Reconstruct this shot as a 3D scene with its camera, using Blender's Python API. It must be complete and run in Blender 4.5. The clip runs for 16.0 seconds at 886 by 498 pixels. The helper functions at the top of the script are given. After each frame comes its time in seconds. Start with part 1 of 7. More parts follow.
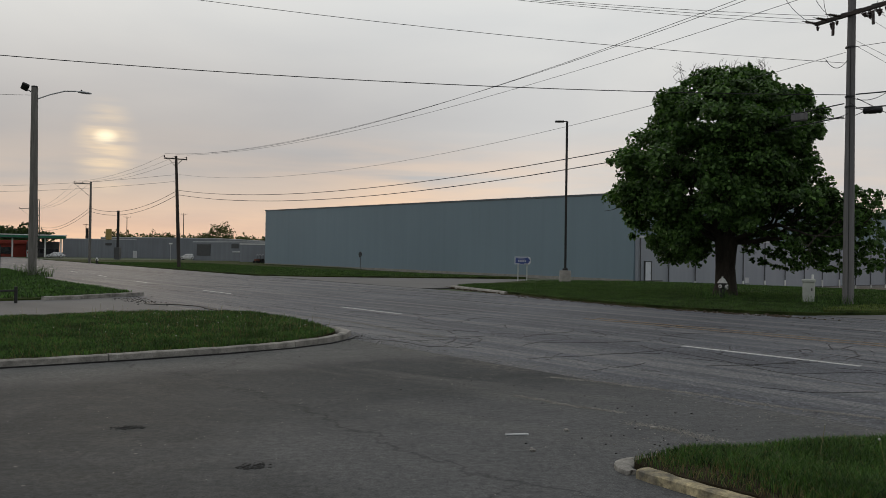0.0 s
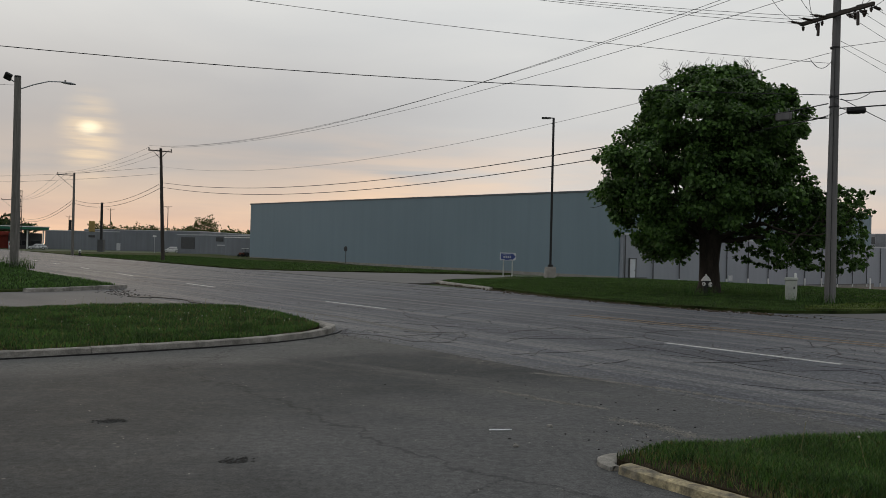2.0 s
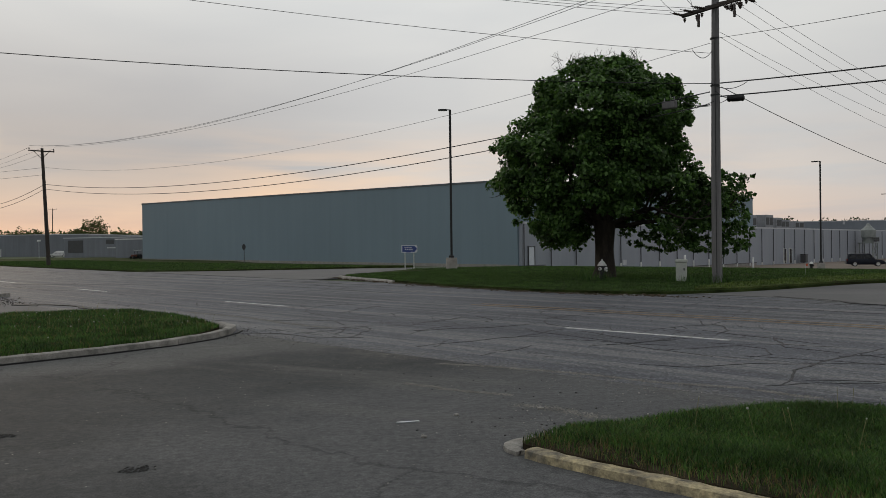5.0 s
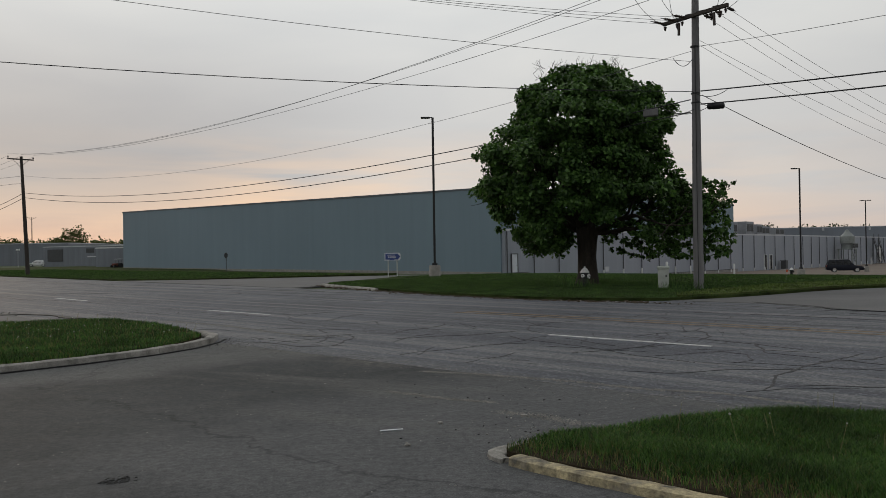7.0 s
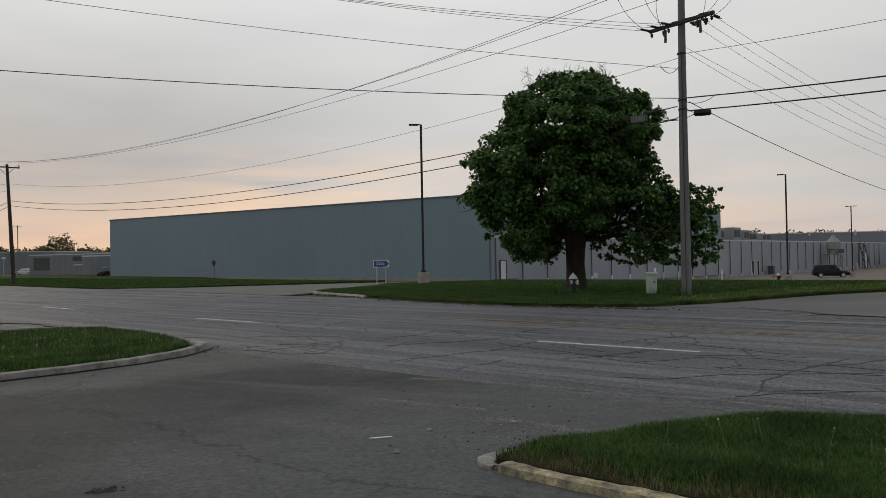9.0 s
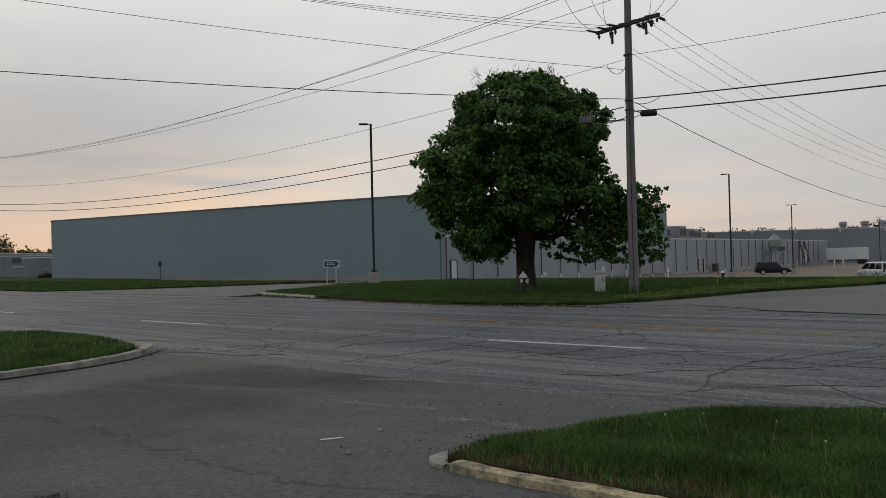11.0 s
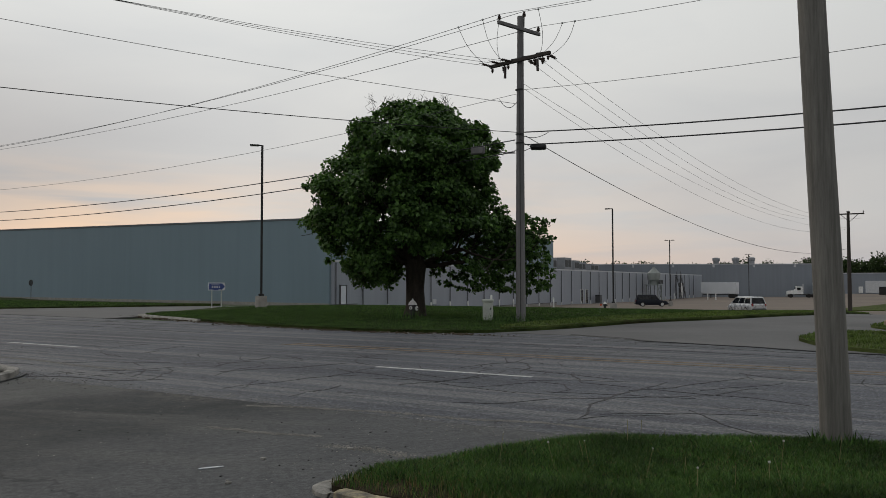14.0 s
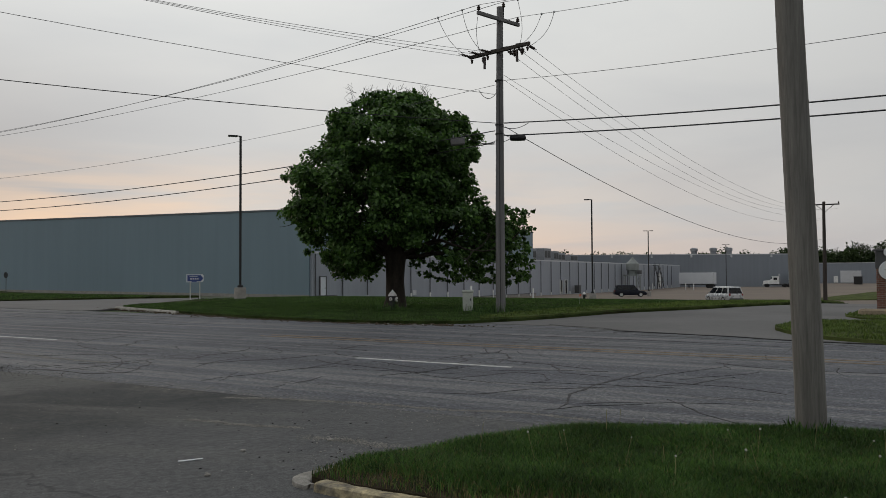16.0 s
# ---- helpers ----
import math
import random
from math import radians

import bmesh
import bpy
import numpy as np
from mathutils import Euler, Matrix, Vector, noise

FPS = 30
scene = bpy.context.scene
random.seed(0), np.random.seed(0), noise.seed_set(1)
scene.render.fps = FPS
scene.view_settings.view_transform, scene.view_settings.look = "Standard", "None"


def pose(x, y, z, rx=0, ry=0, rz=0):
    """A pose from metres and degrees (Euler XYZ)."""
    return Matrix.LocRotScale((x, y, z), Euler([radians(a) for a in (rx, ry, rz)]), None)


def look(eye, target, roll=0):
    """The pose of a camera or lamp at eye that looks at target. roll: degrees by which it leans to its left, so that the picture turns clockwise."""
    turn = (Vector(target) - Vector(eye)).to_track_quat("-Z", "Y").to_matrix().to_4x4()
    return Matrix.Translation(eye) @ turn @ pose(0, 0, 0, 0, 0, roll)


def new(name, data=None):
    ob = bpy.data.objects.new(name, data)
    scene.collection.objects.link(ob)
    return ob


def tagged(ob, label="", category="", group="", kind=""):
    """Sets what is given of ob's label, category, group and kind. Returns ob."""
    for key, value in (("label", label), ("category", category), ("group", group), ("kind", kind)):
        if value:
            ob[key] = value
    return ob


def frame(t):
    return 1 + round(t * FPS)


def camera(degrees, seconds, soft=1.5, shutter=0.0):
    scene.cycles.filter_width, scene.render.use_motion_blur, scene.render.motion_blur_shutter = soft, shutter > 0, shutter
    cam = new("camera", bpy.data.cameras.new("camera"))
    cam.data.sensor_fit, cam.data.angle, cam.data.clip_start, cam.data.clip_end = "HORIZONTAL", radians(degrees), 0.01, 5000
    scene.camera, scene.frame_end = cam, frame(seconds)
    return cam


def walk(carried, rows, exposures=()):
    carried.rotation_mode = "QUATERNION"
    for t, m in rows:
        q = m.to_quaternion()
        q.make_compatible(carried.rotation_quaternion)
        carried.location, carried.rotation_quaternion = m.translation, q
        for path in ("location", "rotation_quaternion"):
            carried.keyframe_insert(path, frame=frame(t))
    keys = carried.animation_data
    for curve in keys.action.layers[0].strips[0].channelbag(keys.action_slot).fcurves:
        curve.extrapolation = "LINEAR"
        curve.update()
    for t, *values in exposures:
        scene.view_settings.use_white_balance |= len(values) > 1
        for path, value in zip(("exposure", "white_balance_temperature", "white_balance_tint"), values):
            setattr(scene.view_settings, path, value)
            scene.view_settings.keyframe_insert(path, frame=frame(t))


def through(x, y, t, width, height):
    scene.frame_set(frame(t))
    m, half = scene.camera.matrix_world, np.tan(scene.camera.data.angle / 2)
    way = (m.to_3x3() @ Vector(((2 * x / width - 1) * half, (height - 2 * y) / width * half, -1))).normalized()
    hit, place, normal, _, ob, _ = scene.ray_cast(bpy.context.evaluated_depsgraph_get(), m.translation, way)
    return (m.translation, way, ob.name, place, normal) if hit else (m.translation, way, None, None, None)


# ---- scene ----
cam = camera(55.68, 16.0, soft=0.45)
EYE_Z = 1.5
PATH = [
    (0.0, pose(0, 0, EYE_Z, 90.58, -0.81, 0.00)),
    (0.5, pose(0, 0, EYE_Z, 90.51, -1.17, -0.29)),
    (1.0, pose(0, 0, EYE_Z, 90.45, -1.37, -0.47)),
    (1.5, pose(0, 0, EYE_Z, 90.38, -1.52, -0.57)),
    (2.0, pose(0, 0, EYE_Z, 90.28, -1.34, -0.99)),
    (2.5, pose(0, 0, EYE_Z, 90.05, -1.00, -1.38)),
    (3.0, pose(0, 0, EYE_Z, 89.61, -0.42, -3.25)),
    (3.5, pose(0, 0, EYE_Z, 89.27, 0.05, -4.78)),
    (4.0, pose(0, 0, EYE_Z, 89.09, 0.34, -5.26)),
    (4.5, pose(0, 0, EYE_Z, 89.44, 0.46, -6.64)),
    (7.0, pose(0, 0, EYE_Z, 90.34, 0.88, -8.87)),
    (7.5, pose(0, 0, EYE_Z, 90.38, 0.84, -8.92)),
    (8.0, pose(0, 0, EYE_Z, 90.57, 0.95, -9.00)),
    (10.5, pose(0, 0, EYE_Z, 90.88, 1.30, -11.74)),
    (11.0, pose(0, 0, EYE_Z, 90.69, 1.44, -13.01)),
    (11.5, pose(0, 0, EYE_Z, 90.69, 1.20, -15.17)),
    (12.0, pose(0, 0, EYE_Z, 91.63, 0.74, -16.07)),
    (12.5, pose(0, 0, EYE_Z, 92.08, 0.42, -17.20)),
    (13.0, pose(0, 0, EYE_Z, 92.54, 0.24, -18.65)),
    (13.5, pose(0, 0, EYE_Z, 92.45, 0.12, -19.78)),
    (14.0, pose(0, 0, EYE_Z, 92.40, 0.10, -20.51)),
    (14.5, pose(0, 0, EYE_Z, 92.38, 0.01, -20.75)),
    (15.0, pose(0, 0, EYE_Z, 92.27, 0.03, -21.45)),
    (15.5, pose(0, 0, EYE_Z, 92.05, 0.17, -21.54)),
    (16.0, pose(0, 0, EYE_Z, 91.78, 0.28, -21.88)),
]
walk(cam, PATH)

# ---- sky and sun ----
SUN_AZ, SUN_EL = radians(-22.03), radians(7.3)
SUN_DIR = Vector((math.sin(SUN_AZ) * math.cos(SUN_EL), math.cos(SUN_AZ) * math.cos(SUN_EL), math.sin(SUN_EL)))


class Nodes:
    """Short hand for a node tree."""

    def __init__(self, tree):
        self.t = tree
        tree.nodes.clear()

    def n(self, kind, out=0, props=(), **ins):
        nd = self.t.nodes.new(kind)
        for k, v in dict(props).items():
            setattr(nd, k, v)
        for k, v in ins.items():
            key = int(k[1:]) if k[0] == "i" and k[1:].isdigit() else k.replace("_", " ")
            self.put(nd.inputs[key], v)
        return nd.outputs[out]

    def put(self, socket, v):
        if isinstance(v, bpy.types.NodeSocket):
            self.t.links.new(v, socket)
        elif isinstance(v, (tuple, list)) and socket.type == "RGBA" and len(v) == 3:
            socket.default_value = (*v, 1)
        else:
            socket.default_value = v

    def math(self, op, a, b=0.0, c=None, clamp=False):
        ins = {"i0": a, "i1": b}
        if c is not None:
            ins["i2"] = c
        return self.n("ShaderNodeMath", props={"operation": op, "use_clamp": clamp}, **ins)

    def mix(self, f, a, b, mode="MIX"):
        nd = self.t.nodes.new("ShaderNodeMix")
        nd.data_type, nd.blend_type = "RGBA", mode
        for i, v in ((0, f), (6, a), (7, b)):
            self.put(nd.inputs[i], v)
        return nd.outputs[2]

    def span(self, v, a, b, lo=0.0, hi=1.0, smooth=False):
        return self.n("ShaderNodeMapRange", props={"interpolation_type": "SMOOTHSTEP" if smooth else "LINEAR"}, i0=v, i1=a, i2=b, i3=lo, i4=hi)

    def noise(self, vec, scale, detail=4.0, rough=0.55, dist=0.0, out=0):
        return self.n("ShaderNodeTexNoise", out, Vector=vec, Scale=scale, Detail=detail, Roughness=rough, Distortion=dist)


world = bpy.data.worlds.new("evening_sky")
scene.world = world
world.use_nodes = True
N = Nodes(world.node_tree)
way = N.n("ShaderNodeTexCoord", 0)
xyz = N.t.nodes.new("ShaderNodeSeparateXYZ")
N.t.links.new(way, xyz.inputs[0])
height = N.math("MAXIMUM", xyz.outputs[2], 0.0)
facing = N.n("ShaderNodeVectorMath", 1, {"operation": "DOT_PRODUCT"}, i0=way, i1=tuple(SUN_DIR))
west = N.span(facing, -0.3, 1.0, smooth=True)
# thin layers of cloud, drawn out along the horizon
flat = N.n("ShaderNodeVectorMath", 0, {"operation": "DIVIDE"}, i0=way,
           i1=N.n("ShaderNodeCombineXYZ", 0, X=N.math("ADD", height, 0.22), Y=N.math("ADD", height, 0.22), Z=1.0))
veil = N.noise(N.n("ShaderNodeMapping", 0, Vector=flat, Scale=(0.9, 0.9, 5.0)), 1.3, 6.0, 0.5, 0.4)
bands = N.noise(N.n("ShaderNodeMapping", 0, Vector=way, Scale=(2.2, 2.2, 22.0)), 1.6, 5.0, 0.5, 0.3)
high = N.mix(west, (0.50, 0.515, 0.52), (0.84, 0.845, 0.82))
near_sun = N.span(facing, 0.86, 1.0, smooth=True)
mid = N.mix(near_sun, N.mix(west, (0.46, 0.46, 0.46), (0.66, 0.65, 0.635)), (0.44, 0.43, 0.435))
low = N.mix(N.math("POWER", west, 5.0), (0.52, 0.50, 0.50), (0.68, 0.46, 0.37))
up1 = N.span(height, 0.0, 0.085, smooth=True)
up2 = N.span(height, 0.10, 0.36, smooth=True)
cloud = N.mix(up2, N.mix(up1, low, mid), high)
cloud = N.mix(N.span(veil, 0.38, 0.66, 0.0, 0.5), cloud, N.mix(1.0, cloud, (0.80, 0.82, 0.86), "MULTIPLY"))
warm = N.math("MULTIPLY", N.math("MULTIPLY", N.span(bands, 0.33, 0.54), N.span(height, 0.15, 0.03)), N.math("POWER", west, 4.5))
warm = N.math("MULTIPLY", warm, N.span(near_sun, 0.72, 1.0, 0.95, 0.3))
cloud = N.mix(warm, cloud, (1.02, 0.71, 0.47))
# the sun's veiled disc
side = N.n("ShaderNodeVectorMath", 0, {"operation": "SUBTRACT"}, i0=way, i1=tuple(SUN_DIR))
side = N.n("ShaderNodeVectorMath", 1, {"operation": "LENGTH"}, i0=N.n("ShaderNodeVectorMath", 0, {"operation": "MULTIPLY"}, i0=side, i1=(0.8, 0.8, 1.25)))
streak = N.noise(N.n("ShaderNodeMapping", 0, Vector=way, Scale=(6.0, 6.0, 60.0)), 2.0, 3.0, 0.5)
disc = N.math("MULTIPLY", N.span(side, 0.014, 0.001, smooth=True), N.span(streak, 0.35, 0.6, 0.35, 1.0))
glow = N.n("ShaderNodeVectorMath", 0, {"operation": "SUBTRACT"}, i0=way, i1=tuple(SUN_DIR - Vector((0, 0, 0.012))))
glow = N.n("ShaderNodeVectorMath", 1, {"operation": "LENGTH"}, i0=N.n("ShaderNodeVectorMath", 0, {"operation": "MULTIPLY"}, i0=glow, i1=(1.2, 1.2, 0.75)))
halo = N.math("MULTIPLY", N.span(glow, 0.05, 0.005, smooth=True), N.span(streak, 0.38, 0.62, 0.15, 0.75))
cloud = N.mix(halo, cloud, (0.95, 0.74, 0.50))
cloud = N.mix(disc, cloud, (1.25, 1.08, 0.78))
air = N.n("ShaderNodeTexSky", 0, {"sky_type": "NISHITA", "sun_disc": False, "sun_elevation": SUN_EL, "sun_rotation": SUN_AZ})
bg1 = N.n("ShaderNodeBackground", 0, Color=cloud, Strength=0.97)
bg2 = N.n("ShaderNodeBackground", 0, Color=air, Strength=0.002)
out = N.t.nodes.new("ShaderNodeOutputWorld")
N.t.links.new(N.n("ShaderNodeAddShader", 0, i0=bg1, i1=bg2), out.inputs[0])

sun = new("sun", bpy.data.lights.new("sun", "SUN"))
sun.data.energy, sun.data.angle, sun.data.color = 0.3, radians(12), (1.0, 0.82, 0.62)
sun.matrix_world = look(SUN_DIR * 100, (0, 0, 0))


# ---- materials ----
def surface(name, col, rough=0.8, var=0.25, scale=1.5, fine=40.0, bump=0.15, depth=0.01, metal=0.0, col2=None, spec=0.4, per=0.0, stretch=(1, 1, 1), stain=None):
    """A surface with colour that varies at two sizes, grain and relief."""
    m = bpy.data.materials.new(name)
    m.use_nodes = True
    N = Nodes(m.node_tree)
    pos = N.n("ShaderNodeMapping", 0, Vector=N.n("ShaderNodeTexCoord", 3), Scale=stretch)
    a = N.noise(pos, scale, 5.0, 0.6)
    b = N.noise(pos, fine, 4.0, 0.65)
    dark, light = tuple(c * (1 - var) for c in col), tuple(min(1, c * (1 + var)) for c in (col2 or col))
    c = N.mix(N.span(a, 0.32, 0.68), dark, light)
    c = N.mix(1.0, c, N.mix(N.span(b, 0.3, 0.7), (1 - var * 0.7,) * 3, (1 + var * 0.5,) * 3), "MULTIPLY")
    if stain:
        c = N.mix(N.span(N.noise(pos, scale * 0.45, 6.0, 0.6, 0.8), 0.52, 0.7, 0, 0.7), c, stain)
    if per:
        rnd = N.n("ShaderNodeObjectInfo", "Random")
        c = N.mix(1.0, c, N.mix(rnd, (1 - per,) * 3, (1 + per,) * 3), "MULTIPLY")
    bm_ = N.n("ShaderNodeBump", 0, Strength=bump, Distance=depth, Height=b)
    r = N.span(a, 0.3, 0.7, max(0, rough - 0.1), min(1, rough + 0.1))
    p = N.n("ShaderNodeBsdfPrincipled", 0, Base_Color=c, Roughness=r, Metallic=metal, Normal=bm_, Specular_IOR_Level=spec)
    o = N.t.nodes.new("ShaderNodeOutputMaterial")
    N.t.links.new(p, o.inputs[0])
    return m


# the street runs along U; V points across it, away from the viewer's side
U, V = Vector((-0.592, 0.806)), Vector((0.806, 0.592))


def bend(s):
    return 0.0013 * max(0.0, s - 16) ** 2 if s < 60 else 2.52 + 0.075 * (s - 60)


def street(s, w, r=None):
    """A place by its metres along and across the street, with the radius of its corner."""
    p = U * s + V * (w + bend(s))
    return p if r is None else (p.x, p.y, r)


def smooth(a, b, x):
    t = min(1.0, max(0.0, (x - a) / (b - a)))
    return t * t * (3 - 2 * t)


def land(x, y):
    """Height of the land: level by the street, falling to the lot behind the lawn."""
    s, w = U.x * x + U.y * y, V.x * x + V.y * y
    return -(1.9 * smooth(35, 110, w) + 0.3 * smooth(110, 175, w)) * (1 - smooth(60, 150, s)) * (1 - smooth(700, 1500, math.hypot(x, y)))


def asphalt(name, street_like):
    m = bpy.data.materials.new(name)
    m.use_nodes = True
    N = Nodes(m.node_tree)
    pos = N.n("ShaderNodeTexCoord", 3)
    ang = math.atan2(U.y, U.x)
    along = N.n("ShaderNodeMapping", 0, {"vector_type": "TEXTURE"}, Vector=pos, Rotation=(0, 0, ang), Scale=(14, 1, 1))
    across = N.n("ShaderNodeVectorMath", 1, {"operation": "DOT_PRODUCT"}, i0=pos, i1=(V.x, V.y, 0))
    big = N.noise(pos, 0.22, 5, 0.6, 0.5)
    midn = N.noise(pos, 2.6, 6, 0.65)
    grit = N.noise(pos, 70, 3, 0.7)
    stones = N.n("ShaderNodeTexVoronoi", 0, Vector=pos, Scale=90.0)
    wob = N.n("ShaderNodeVectorMath", 0, {"operation": "ADD"}, i0=pos,
              i1=N.n("ShaderNodeVectorMath", 0, {"operation": "SCALE"}, i0=N.noise(pos, 1.1, 5, 0.6, out=1), Scale=1.1))
    if street_like:
        c = N.mix(N.span(big, 0.35, 0.65), (0.056, 0.060, 0.073), (0.087, 0.092, 0.110))
        streaks = N.noise(along, 1.4, 5, 0.6)
        c = N.mix(N.span(streaks, 0.48, 0.66, 0, 0.6), c, (0.135, 0.138, 0.146))
        c = N.mix(N.span(streaks, 0.42, 0.25, 0, 0.5), c, (0.044, 0.045, 0.050))
        # a net of fine cracks in patches, and the ragged seam of the far lane
        soft_wob = N.n("ShaderNodeVectorMath", 0, {"operation": "ADD"}, i0=pos,
                       i1=N.n("ShaderNodeVectorMath", 0, {"operation": "SCALE"}, i0=N.noise(pos, 0.5, 3, 0.5, out=1), Scale=0.9))
        cr2 = N.n("ShaderNodeTexVoronoi", 0, {"feature": "DISTANCE_TO_EDGE"}, Vector=soft_wob, Scale=0.8)
        many = N.span(N.noise(pos, 0.16, 3, 0.5), 0.44, 0.54)
        lanes = N.math("ADD", across, N.span(N.noise(along, 2.2, 5, 0.6), 0.2, 0.8, -0.9, 0.9))
        lanes = N.math("ABSOLUTE", N.math("SUBTRACT", N.math("FRACT", N.math("MULTIPLY", lanes, 0.62)), 0.5))
        lanes = N.math("MULTIPLY", N.span(lanes, 0.020, 0.010), N.span(N.noise(along, 0.9, 4, 0.6), 0.52, 0.56))
        crack = N.math("MAXIMUM", N.math("MULTIPLY", N.span(cr2, 0.011, 0.006), many), lanes)
        crack = N.math("MULTIPLY", crack, N.span(N.noise(pos, 1.4, 5, 0.65), 0.38, 0.48, 0.0, 1.0))
        seam = N.math("ABSOLUTE", N.math("SUBTRACT", N.math("ADD", across, N.span(midn, 0.2, 0.8, -0.14, 0.14)), 21.3))
        seam = N.math("MULTIPLY", N.span(seam, 0.16, 0.07), N.span(N.noise(along, 1.1, 4, 0.6), 0.38, 0.48, 0.1, 1.0))
        crack = N.math("MAXIMUM", crack, seam)
        wheel = N.noise(N.n("ShaderNodeMapping", 0, {"vector_type": "TEXTURE"}, Vector=pos, Rotation=(0, 0, ang), Scale=(30, 0.5, 1)), 1.1, 4, 0.6)
        c = N.mix(N.span(wheel, 0.50, 0.60, 0, 0.65), c, (0.165, 0.164, 0.165))
        c = N.mix(N.span(wheel, 0.46, 0.34, 0, 0.5), c, (0.046, 0.047, 0.052))
        scrape = N.noise(along, 4.5, 6, 0.7)
        c = N.mix(N.math("MULTIPLY", N.span(scrape, 0.60, 0.66, 0, 0.7), N.span(N.noise(pos, 0.3, 3), 0.48, 0.58)), c, (0.24, 0.235, 0.225))
        edge = N.math("ADD", across, N.span(N.noise(pos, 0.8, 5, 0.6), 0.2, 0.8, -0.6, 0.6))
        dust = N.math("MULTIPLY", N.span(edge, 8.3, 7.7, smooth=True), N.span(N.noise(pos, 9, 6, 0.75), 0.42, 0.62, 0.0, 0.6))
        c = N.mix(dust, c, (0.15, 0.14, 0.122))
        rough = 0.72
    else:
        c = N.mix(N.span(big, 0.35, 0.65), (0.038, 0.0405, 0.0425), (0.060, 0.0630, 0.0650))
        c = N.mix(N.span(midn, 0.45, 0.75, 0, 0.5), c, (0.090, 0.088, 0.083))
        cr = N.n("ShaderNodeTexVoronoi", 0, {"feature": "DISTANCE_TO_EDGE"}, Vector=wob, Scale=0.12)
        crack = N.math("MULTIPLY", N.span(cr, 0.004, 0.001), 0.35)
        edge = N.math("ADD", across, N.span(N.noise(pos, 0.7, 5, 0.6, 0.5), 0.2, 0.8, -0.8, 0.8))
        dust = N.math("MULTIPLY", N.span(edge, 7.3, 7.9, smooth=True), N.span(N.noise(pos, 9, 6, 0.75), 0.42, 0.62, 0.0, 0.6))
        run = N.n("ShaderNodeVectorMath", 1, {"operation": "DOT_PRODUCT"}, i0=pos, i1=(U.x, U.y, 0))
        swept = N.math("ADD", run, N.span(N.noise(pos, 0.5, 4, 0.55), 0.2, 0.8, -0.8, 0.8))
        c = N.mix(N.math("MULTIPLY", N.span(swept, 9.9, 11.0, smooth=True), N.span(midn, 0.3, 0.7, 0.55, 0.9)), c, (0.118, 0.118, 0.116))
        trodden = N.math("MULTIPLY", N.span(N.math("ADD", across, N.span(N.noise(pos, 0.6, 4), 0.2, 0.8, -1.0, 1.0)), 1.4, 3.2, smooth=True), N.span(swept, 8.2, 5.6, smooth=True))
        c = N.mix(N.math("MULTIPLY", trodden, N.span(midn, 0.3, 0.7, 0.55, 0.9)), c, (0.112, 0.113, 0.116))
        arcs = N.noise(N.n("ShaderNodeMapping", 0, {"vector_type": "TEXTURE"}, Vector=pos, Rotation=(0, 0, ang + 0.35), Scale=(5, 1, 1)), 0.9, 6, 0.6, 0.4)
        c = N.mix(N.math("MULTIPLY", N.span(arcs, 0.52, 0.70, 0, 0.55), N.span(across, 3.6, 6.0)), c, (0.150, 0.147, 0.138))
        c = N.mix(dust, c, (0.15, 0.14, 0.122))
        rough = 0.8
    speck = N.noise(pos, 16, 5, 0.75)
    c = N.mix(1.0, c, N.mix(N.span(speck, 0.35, 0.65), (0.72,) * 3, (1.3,) * 3), "MULTIPLY")
    c = N.mix(1.0, c, N.mix(N.span(grit, 0.3, 0.7), (0.6,) * 3, (1.4,) * 3), "MULTIPLY")
    c = N.mix(N.span(stones, 0.16, 0.08, 0, 0.35), c, (0.24, 0.235, 0.22))
    if street_like:
        chips = N.n("ShaderNodeTexVoronoi", 1, Vector=pos, Scale=38.0)
        tone = N.n("ShaderNodeSeparateColor", 0, Color=chips)
        c = N.mix(1.0, c, N.mix(tone, (0.66,) * 3, (1.36,) * 3), "MULTIPLY")
        c = N.mix(N.span(tone, 0.93, 0.95, 0, 0.4), c, (0.25, 0.25, 0.26))
    else:
        chips = N.n("ShaderNodeTexVoronoi", 0, Vector=pos, Scale=5.0)
        c = N.mix(N.math("MULTIPLY", N.span(chips, 0.09, 0.05), N.span(N.noise(pos, 0.6, 3), 0.45, 0.6)), c, (0.18, 0.175, 0.16))
    c = N.mix(crack, c, (0.010, 0.010, 0.011))
    hgt = N.math("SUBTRACT", N.math("ADD", grit, N.math("MULTIPLY", midn, 0.5)), N.math("MULTIPLY", crack, 2.0))
    b = N.n("ShaderNodeBump", 0, Strength=0.35, Distance=0.01, Height=hgt)
    p = N.n("ShaderNodeBsdfPrincipled", 0, Base_Color=c, Roughness=rough, Normal=b, Specular_IOR_Level=0.2 if street_like else 0.1)
    o = N.t.nodes.new("ShaderNodeOutputMaterial")
    N.t.links.new(p, o.inputs[0])
    return m


